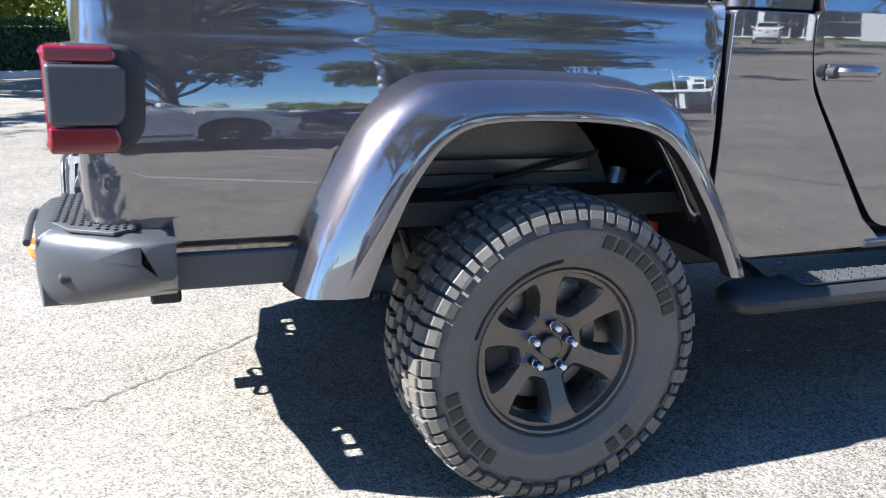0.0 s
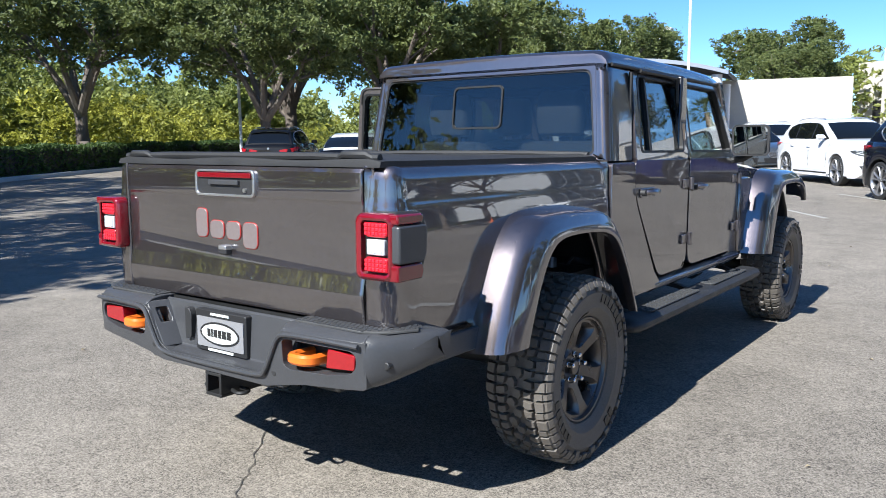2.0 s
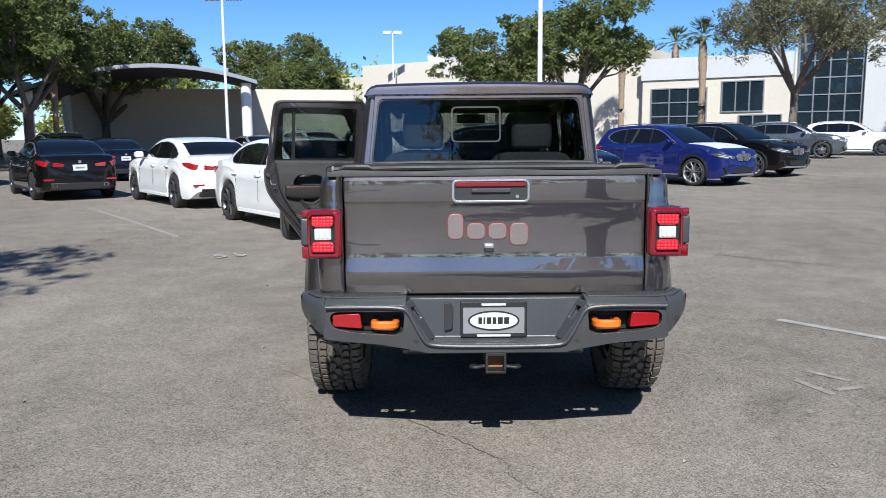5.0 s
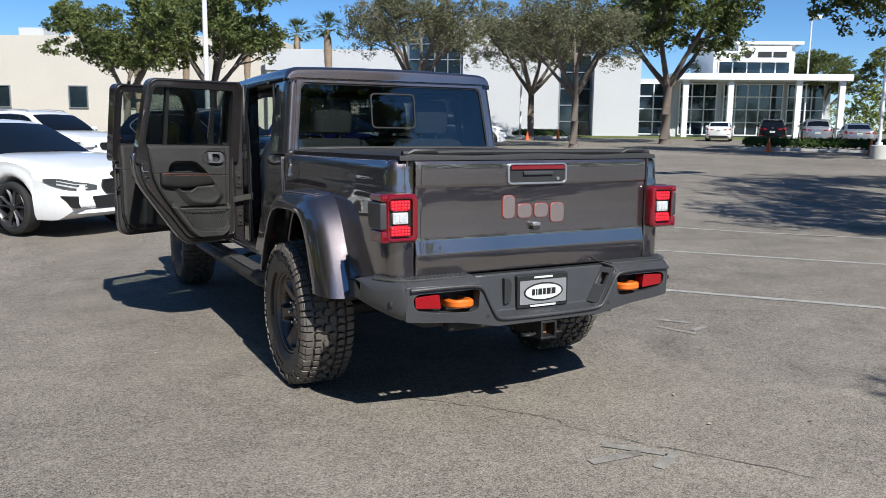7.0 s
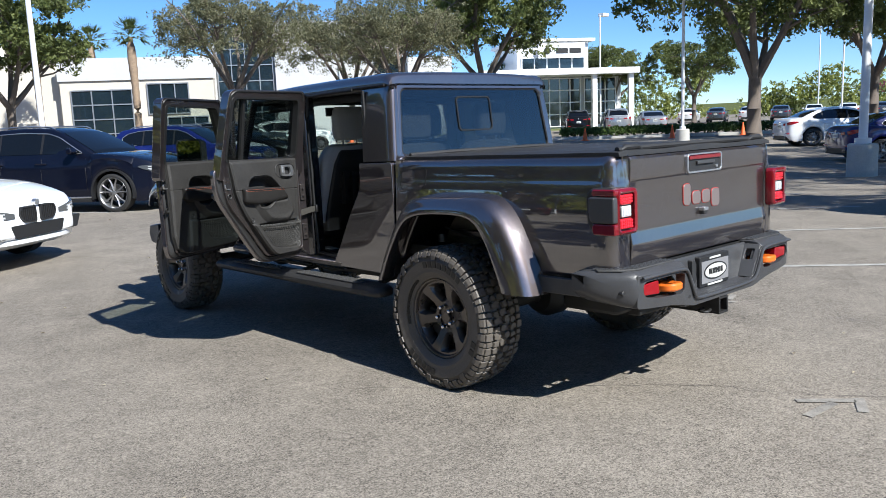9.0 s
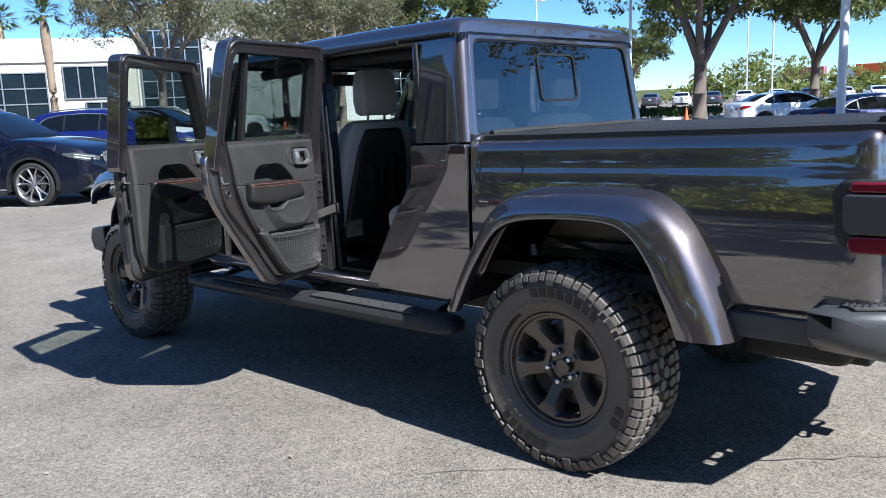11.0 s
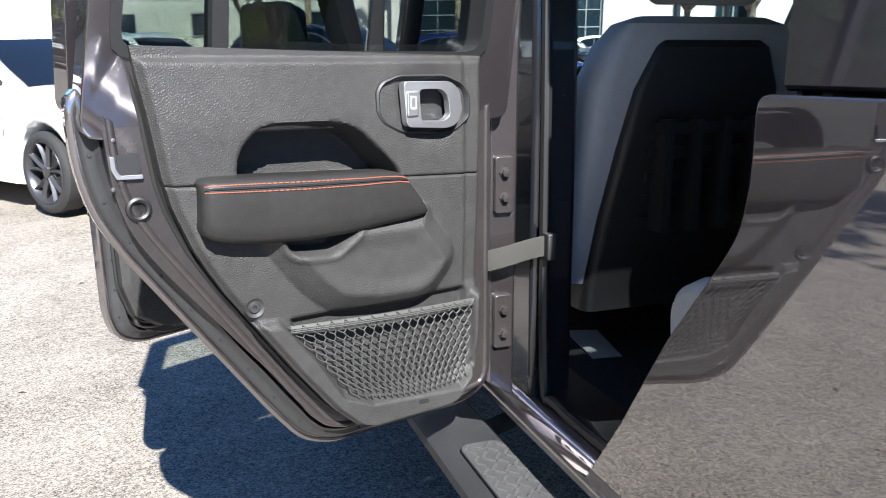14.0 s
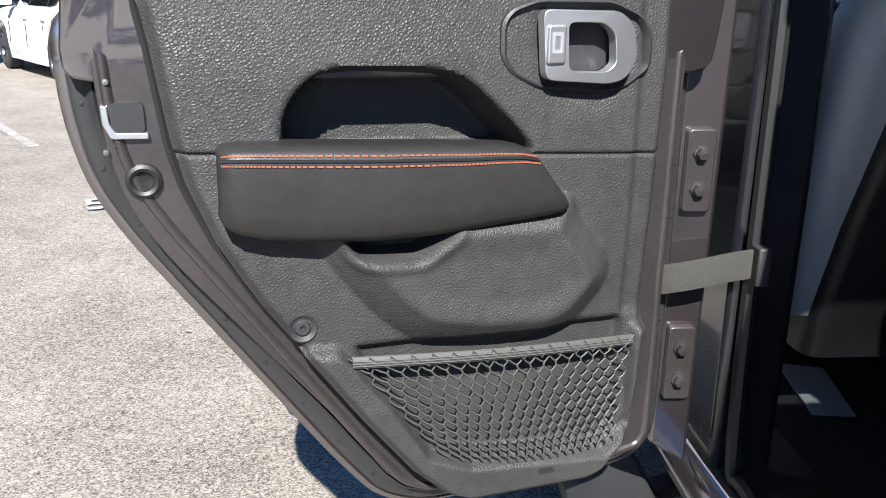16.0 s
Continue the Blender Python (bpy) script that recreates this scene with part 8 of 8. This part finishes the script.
woods("woods_behind", sp6, M_WOOD2, 26, 16000, 0.6, "tree line on the sunny side of the car park")


# ---- buildings ----
FD = Vector((0.85, -0.527, 0)).normalized()
BLD = thing("dealership_building", "long cream and white car dealership with glass showroom", "building",
            Matrix(((FD.x, -FD.y, 0, 38.5), (FD.y, FD.x, 0, 52.4), (0, 0, 1, 0.0), (0, 0, 0, 1))))


def bwall(x0, x1, y0, y1, z0, z1, mt=None, name="wall"):
    bm = bmesh.new(); box(bm, x0, x1, y0, y1, z0, z1)
    return part(name, bm, mt or M_WALL, BLD, smooth=0)


def bwindow(x0, x1, z0, z1, nx, nz, y=0.0, mt=None, fr=None):
    bm = bmesh.new()
    w = 0.045
    bridge(bm, [(x0 - w, z0 - w), (x1 + w, z0 - w), (x1 + w, z1 + w), (x0 - w, z1 + w)], [(x0 + w, z0 + w), (x1 - w, z0 + w), (x1 - w, z1 - w), (x0 + w, z1 - w)], "y", y - 0.11, 0.13)
    win = part("window", bm, fr or M_MULLION, BLD, smooth=0)
    for i in range(1, nx):
        x = x0 + (x1 - x0) * i / nx
        bm = bmesh.new(); box(bm, x - w, x + w, y - 0.10, y + 0.02, z0, z1); part("mullion", bm, fr or M_MULLION, win, smooth=0)
    for j in range(1, nz):
        z = z0 + (z1 - z0) * j / nz
        bm = bmesh.new(); box(bm, x0, x1, y - 0.09, y + 0.015, z - w, z + w); part("transom", bm, fr or M_MULLION, win, smooth=0)
    for i in range(nx):
        for j in range(nz):
            bm = bmesh.new()
            box(bm, x0 + (x1 - x0) * i / nx + w, x0 + (x1 - x0) * (i + 1) / nx - w, y - 0.03, y, z0 + (z1 - z0) * j / nz + w, z0 + (z1 - z0) * (j + 1) / nz - w)
            part("pane", bm, mt or M_BLDGLASS, win, smooth=0)


bwall(-56, -25, 0, 26, -0.5, 8.9)
bwall(-60, -56, 1.5, 26, -0.5, 7.9)
bwall(-25, -13.2, -1.2, 20, -0.5, 7.55)
bwall(-25.1, -13.1, -1.35, -1.2, 5.95, 7.7, M_WALL2, "fascia")
bwall(-13.2, -8.2, 0.2, 20, -0.5, 9.9, M_WALL2)
bwall(-8.2, 0.0, -0.3, 20, -0.5, 10.4, M_WALL2)
bwall(0.0, 2.8, 0.4, 20, -0.5, 9.4, M_WALL2)
bwall(2.8, 6.6, -1.6, 20, -0.5, 7.2, M_WALL2)
bwall(6.6, 23.0, 1.2, 20, -0.5, 5.6, M_WALL2)
bwall(9.0, 23.2, -2.6, 6, 5.35, 5.85, M_WHITEMET, "canopy")
bwall(12.8, 19.4, 0.0, 8, 5.85, 8.5, M_WHITEMET, "upper_block")
bwall(12.4, 19.9, -0.5, 8, 8.35, 8.6, M_WHITEMET, "upper_roof")
for x in (10.2, 13.8, 19.2, 22.6):
    bwall(x - 0.22, x + 0.22, -2.2, -1.8, -0.2, 5.4, M_WHITEMET, "column")
bwindow(-12.9, -8.4, 0.5, 9.6, 4, 7, 0.1)
bwindow(0.1, 2.7, 0.5, 7.4, 2, 5, 0.2)
bwindow(6.8, 9.6, 0.9, 5.2, 2, 4, 1.1, fr=M_WHITEMET)
bwindow(10.4, 13.5, 0.9, 5.2, 3, 4, 1.1, fr=M_WHITEMET)
bwindow(14.1, 19.0, 0.9, 5.2, 5, 4, 1.1, fr=M_WHITEMET)
bwindow(19.4, 22.4, 0.9, 5.2, 3, 4, 1.1, fr=M_WHITEMET)
bwindow(13.2, 19.0, 6.0, 7.0, 5, 1, -0.02, fr=M_WHITEMET)
bwindow(-24.2, -19.6, 0.6, 5.2, 3, 4, -1.22)
bwindow(-18.4, -15.2, 3.2, 5.6, 3, 1, -1.22)
bwindow(-17.0, -13.8, 0.6, 2.9, 3, 1, -1.22)
for x0 in (-50.6, -43.4, -38.4, -32.5):
    bwindow(x0, x0 + 1.7, 2.6, 4.5, 1, 1, -0.02)
bwall(-44.6, -43.0, 3, 6, 8.9, 10.0, M_WALL2, "roof_unit")
bwall(-49.6, -47.2, 3, 6, 8.9, 9.9, M_WALL2, "roof_unit")
bwall(-58.0, -57.2, 1.3, 1.5, 0.2, 4.2, M_INK, "side_door")
# sign on the showroom: a pale board with plain bars
sg = bwall(14.6, 18.9, -0.62, -0.5, 6.9, 8.2, M_WHITEMET, "sign_board")
for x0, x1 in ((16.2, 17.3), (17.45, 18.5)):
    bm = bmesh.new(); box(bm, x0, x1, -0.66, -0.61, 7.3, 7.75); part("sign_bar", bm, M_INK, sg, smooth=0)
bm = bmesh.new(); lathe(bm, [(-0.66, 0.001), (-0.66, 0.32), (-0.61, 0.32)], 24, "y", (15.4, 0, 7.55)); part("sign_disc", bm, M_INK, sg)

# arched service canopy and side wall
CAN = thing("service_canopy", "arched steel canopy on white columns", "canopy", up_at(-18.0, 44.0, (-0.25, 1.0)))
rings = []
for a in np.linspace(-1, 1, 17):
    x = a * 6.2
    z = 5.0 - 1.15 * a * a + 0.35 * a
    rings.append([(x, -5.5, z), (x, 5.5, z + 0.3), (x, 5.5, z + 0.52), (x, -5.5, z + 0.22)])
bm = bmesh.new(); loft(bm, rings); part("canopy_roof", bm, M_DARK, CAN, smooth=60)
bm = bmesh.new(); loft(bm, [[(x, y - 0.06, z + dz) for y, dz in ((-5.55, 0.05), (-5.45, 0.05), (-5.45, 0.26), (-5.55, 0.26))] for x, z in [(r[0][0], r[0][2]) for r in rings]]); part("canopy_edge", bm, M_MULLION, CAN, smooth=60)
for x, y in ((-5.6, -5), (-5.6, 4.5), (5.6, -5), (5.6, 4.5)):
    bm = bmesh.new(); tube(bm, [(x, y, 0), (x, y, 4.3)], 0.28, 14); part("column", bm, M_WHITEMET, CAN)
bm = bmesh.new(); box(bm, -6, 13, 5.6, 6.2, -0.2, 4.6); part("back_wall", bm, M_WALL, CAN, smooth=0)


# ---- lamp posts ----
def lamp_post(pos, h, heads=1, base=0.0, rot=0.0, r=0.07):
    t = thing("lamp_post", "tall white lamp post with box lamp heads", "lamp post", Matrix.Translation((pos[0], pos[1], ground_z(*pos))) @ Matrix.Rotation(rot, 4, "Z"), "lamp posts of the car park")
    if base:
        bm = bmesh.new(); tube(bm, [(0, 0, -0.1), (0, 0, base - 0.03), (0, 0, base)], [0.33, 0.32, 0.29], 20); part("concrete_base", bm, M_CONC, t)
    bm = bmesh.new(); tube(bm, [(0, 0, base - 0.02), (0, 0, base + 0.12), (0, 0, base + 0.13), (0, 0, h)], [r * 2, r * 2, r * 1.1, r * 0.85], 12); part("pole", bm, M_WHITEMET, t)
    for k in range(heads):
        s = 1 if k == 0 else -1
        bm = bmesh.new(); box(bm, s * 0.12 if s > 0 else -0.92, 0.92 if s > 0 else -0.12, -0.3, 0.3, h - 0.12, h + 0.16); part("lamp_head", bm, M_WHITEMET, t, bevel=0.03)
    return t


lamp_post((2.62, 19.8), 10.5, 2)
lamp_post((15.6, 3.95), 9.5, 2, base=0.75, r=0.09)
lamp_post((30.4, 17.6), 10.0, 2, base=0.6)
lamp_post((-11.0, 35.1), 8.1, 2)
lamp_post((-23.3, 54.9), 8.7, 1)
lamp_post((-19.9, 54.2), 8.5, 1)
lamp_post((-5.4, 75.6), 11.0, 2)
lamp_post((55.2, 41.0), 9.9, 1)
lamp_post((-22.8, 2.15), 8.5, 1)
lamp_post((-30.5, 24.2), 8.5, 1)
lamp_post((31.5, 47.5), 8.0, 1)
lamp_post((70.0, 26.0), 10.0, 2)
lamp_post((84.0, 34.0), 10.0, 2)

# ---- islands, cones, markings ----
def island(name, a, b, w, label):
    a, b = Vector((*a, 0)), Vector((*b, 0))
    d = (b - a).normalized()
    n = Vector((-d.y, d.x, 0))
    pts = [a - n * w, b - n * w, b + n * w, a + n * w]
    z = ground_z((a.x + b.x) / 2, (a.y + b.y) / 2)
    bm = bmesh.new()
    prism(bm, rounded([(p.x, p.y) for p in pts], 0.5, 5), "z", z - 0.3, z + 0.13)
    tagged(part(name, bm, M_CONC, None, bevel=0.02), "pale concrete island kerb", "kerb", kind="structure")
    rng = random.Random(len(name) + int(a.x))
    bm = bmesh.new()
    L = (b - a).length
    pp = []
    for k in range(int(L * 420)):
        s, o = rng.uniform(0.5, L - 0.5), rng.uniform(-w * 0.7, w * 0.7)
        c = a + d * s + n * o
        pp.append((c.x, c.y, z + 0.15 + 0.5 * (1 - (o / w) ** 2) * rng.random() ** 0.4))
    quad_cloud(bm, pp, 0.13, rng)
    tagged(part("island_hedge", bm, M_HEDGE, None, smooth=0), label, "hedge", kind="stuff")


island("island", (33.2, 28.0), (40.6, 17.2), 1.1, "low clipped hedge on the traffic island")
island("island", (31.0, 47.0), (37.0, 50.0), 1.2, "low hedge beside the building entrance")
island("island", (24.5, 51.0), (30.0, 47.6), 1.0, "low hedge along the building")
bm = bmesh.new(); prism(bm, [(37.5, 49.5), (60, 36.5), (62, 40), (40, 52.8)], "z", 0.2, 0.72); tagged(part("lawn", bm, M_GRASS, None, smooth=0), "grass strip before the showroom", "grass", kind="structure")


def cone(pos):
    t = thing("traffic_cone", "orange plastic traffic cone", "cone", Matrix.Translation((pos[0], pos[1], ground_z(*pos))), "traffic cones")
    bm = bmesh.new(); lathe(bm, [(0.02, 0.15), (0.04, 0.14), (0.70, 0.03), (0.71, 0.001)], 20, "z"); part("cone_body", bm, M_CONE, t)
    bm = bmesh.new(); box(bm, -0.18, 0.18, -0.18, 0.18, 0, 0.03); part("cone_base", bm, M_CONE, t, bevel=0.01)
    return t


C0 = cone((31.4, 24.2))
for x, y in ((34.3, 20.6), (37.6, 18.3), (29.6, 43.6), (34.0, 46.0)):
    copy_thing(C0, Matrix.Translation((x, y, ground_z(x, y))))


def stripe(x, y, d, ln_, w=0.09, name="painted_line", mt=None):
    d = Vector((*d, 0)).normalized()
    n = Vector((-d.y, d.x, 0)) * w / 2
    bm = bmesh.new()
    k = max(2, int(ln_ / 0.5))
    rows = []
    for i in range(k + 1):
        c = Vector((x, y, 0)) + d * (ln_ * i / k)
        rows.append([(p.x, p.y, ground_z(p.x, p.y) + 0.004) for p in (c - n, c + n)])
    loft(bm, rows, closed=False, cap=False)
    tagged(part(name, bm, mt or M_LINE, None, smooth=0), "worn white painted parking line", "road marking", kind="structure")


for k in range(0, 5):
    o = Vector((2.45, 1.75, 0)) + PD * (2.62 * k)
    if k in (-2, -1):
        o = o + H * 0
    stripe(o.x + H.x * (0 if k >= 0 else 1.2), o.y + H.y * (0 if k >= 0 else 1.2), (H.x, H.y), 4.2 if k >= 0 else 3.0)
for k in range(-4, 6):
    o = Vector((-0.9, 16.0, 0)) + PD * (2.62 * k)
    stripe(o.x, o.y, (H.x, H.y), 4.8, mt=M_FADED if k < -1 else None)
for k in range(-1, 5):
    o = Vector((17.0, 6.6, 0)) + PD * (2.7 * k)
    stripe(o.x, o.y, (H.x, H.y), 5.0)
# stall number and other worn marks
tx = bpy.data.curves.new("stall_number", "FONT")
tx.body, tx.size, tx.extrude, tx.space_character = "55", 0.40, 0.002, 1.3
tob = new("stall_number", tx)
td = Vector((0.46, 0.25, 0)).normalized()
tob.matrix_world = Matrix(((td.x, -td.y, 0, -3.16), (td.y, td.x, 0, 5.42), (0, 0, 1, max(ground_z(-3.16, 5.42), ground_z(-2.6, 5.8), ground_z(-2.9, 5.6)) + 0.012), (0, 0, 0, 1)))
tob.data.materials.append(M_LINE)
tagged(tob, "worn white stall number painted on the asphalt", "road marking", kind="structure")
for x, y, d, l in ((2.02, 0.25, (0.2, -0.3), 0.26), (1.86, 0.06, (0.1, -0.33), 0.3), (2.0, -0.14, (0.3, 0.1), 0.2), (0.05, -1.55, (0.2, -0.22), 0.28), (-0.12, -1.68, (0.3, -0.02), 0.26), (0.1, -1.85, (0.2, 0.1), 0.2)):
    stripe(x, y, d, l, 0.05, "worn_mark", M_FADED)

def crack(pts, w, seed):
    """A thin irregular crack in the asphalt."""
    rng = random.Random(seed)
    way = smoothline([Vector((x, y, 0)) for x, y in pts], 14)
    bm = bmesh.new()
    rows = []
    for i, p in enumerate(way):
        d = (way[min(i + 1, len(way) - 1)] - way[max(i - 1, 0)]).normalized()
        n = Vector((-d.y, d.x, 0))
        c = p + n * rng.gauss(0, 0.010)
        h = w * rng.uniform(0.25, 1.0)
        rows.append([(q.x, q.y, ground_z(q.x, q.y) + 0.004) for q in (c - n * h, c + n * h)])
    loft(bm, rows, closed=False, cap=False)
    tagged(part("asphalt_crack", bm, M_CRACK, None, smooth=0), "thin dark crack in the worn asphalt", "crack", kind="structure")


crack([(0.62, -2.2), (0.1, -1.4), (0.0, -1.1), (-0.5, -0.5), (-1.3, 0.4)], 0.0035, 1)
crack([(2.2, 6.5), (4.6, 4.4), (8.5, 3.0), (14.0, 2.2)], 0.010, 4)

# far embankment with road traffic as plain shapes
bm = bmesh.new(); loft(bm, [[(x - 3, y, -1), (x, y, 4.2), (x + 12, y, 4.2), (x + 16, y, -1)] for x, y in ((185, 110), (192, 60), (196, 0), (190, -60))])
tagged(part("road_embankment", bm, M_GRASS, None, smooth=0), "grassy road embankment on the skyline", "embankment", kind="structure")
for x, y, c in ((196, 50, M_CONE), (197, 40, M_WHITEMET), (196.5, 66, M_TAILL)):
    t = thing("lorry", "distant lorry on the embankment road", "lorry", Matrix.Translation((x, y, 4.2)))
    bm = bmesh.new(); box(bm, -1.2, 1.2, -4.5, 4.5, 0.9, 3.6); part("cargo_box", bm, c, t, bevel=0.05)
    bm = bmesh.new(); box(bm, -1.1, 1.1, 4.8, 6.6, 0.6, 2.8); part("cabin", bm, M_WHITEMET, t, bevel=0.1)
    for yy in (-3.4, -2.4, 3.6, 5.6):
        bm = bmesh.new(); lathe(bm, [(-1.2, 0.02), (-1.2, 0.5), (1.2, 0.5), (1.2, 0.02)], 16, "x", (0, yy, 0.5)); part("wheel", bm, M_CARTYRE, t)


# ---- fallen leaves and grit ----
rng = random.Random(77)
bm = bmesh.new()
for k in range(260):
    x, y = rng.uniform(-7, 9), rng.uniform(-6, 12)
    s, a = rng.uniform(0.006, 0.022), rng.uniform(0, 6.28)
    z = ground_z(x, y) + 0.006
    d, n = Vector((math.cos(a), math.sin(a), 0)) * s, Vector((-math.sin(a), math.cos(a), 0)) * s * 0.55
    c = Vector((x, y, z))
    v = [bm.verts.new(p) for p in (c - d, c - n + Vector((0, 0, s * 0.5)), c + d, c + n + Vector((0, 0, s * 0.4)))]
    bm.faces.new((v[0], v[1], v[2])); bm.faces.new((v[0], v[2], v[3]))
M_LITTER = leaf_mat("dry_leaves", (0.30, 0.22, 0.12), (0.62, 0.55, 0.42))
tagged(part("leaf_litter", bm, M_LITTER, None, smooth=0), "scattered dry leaves and grit on the asphalt", "leaves", kind="stuff")
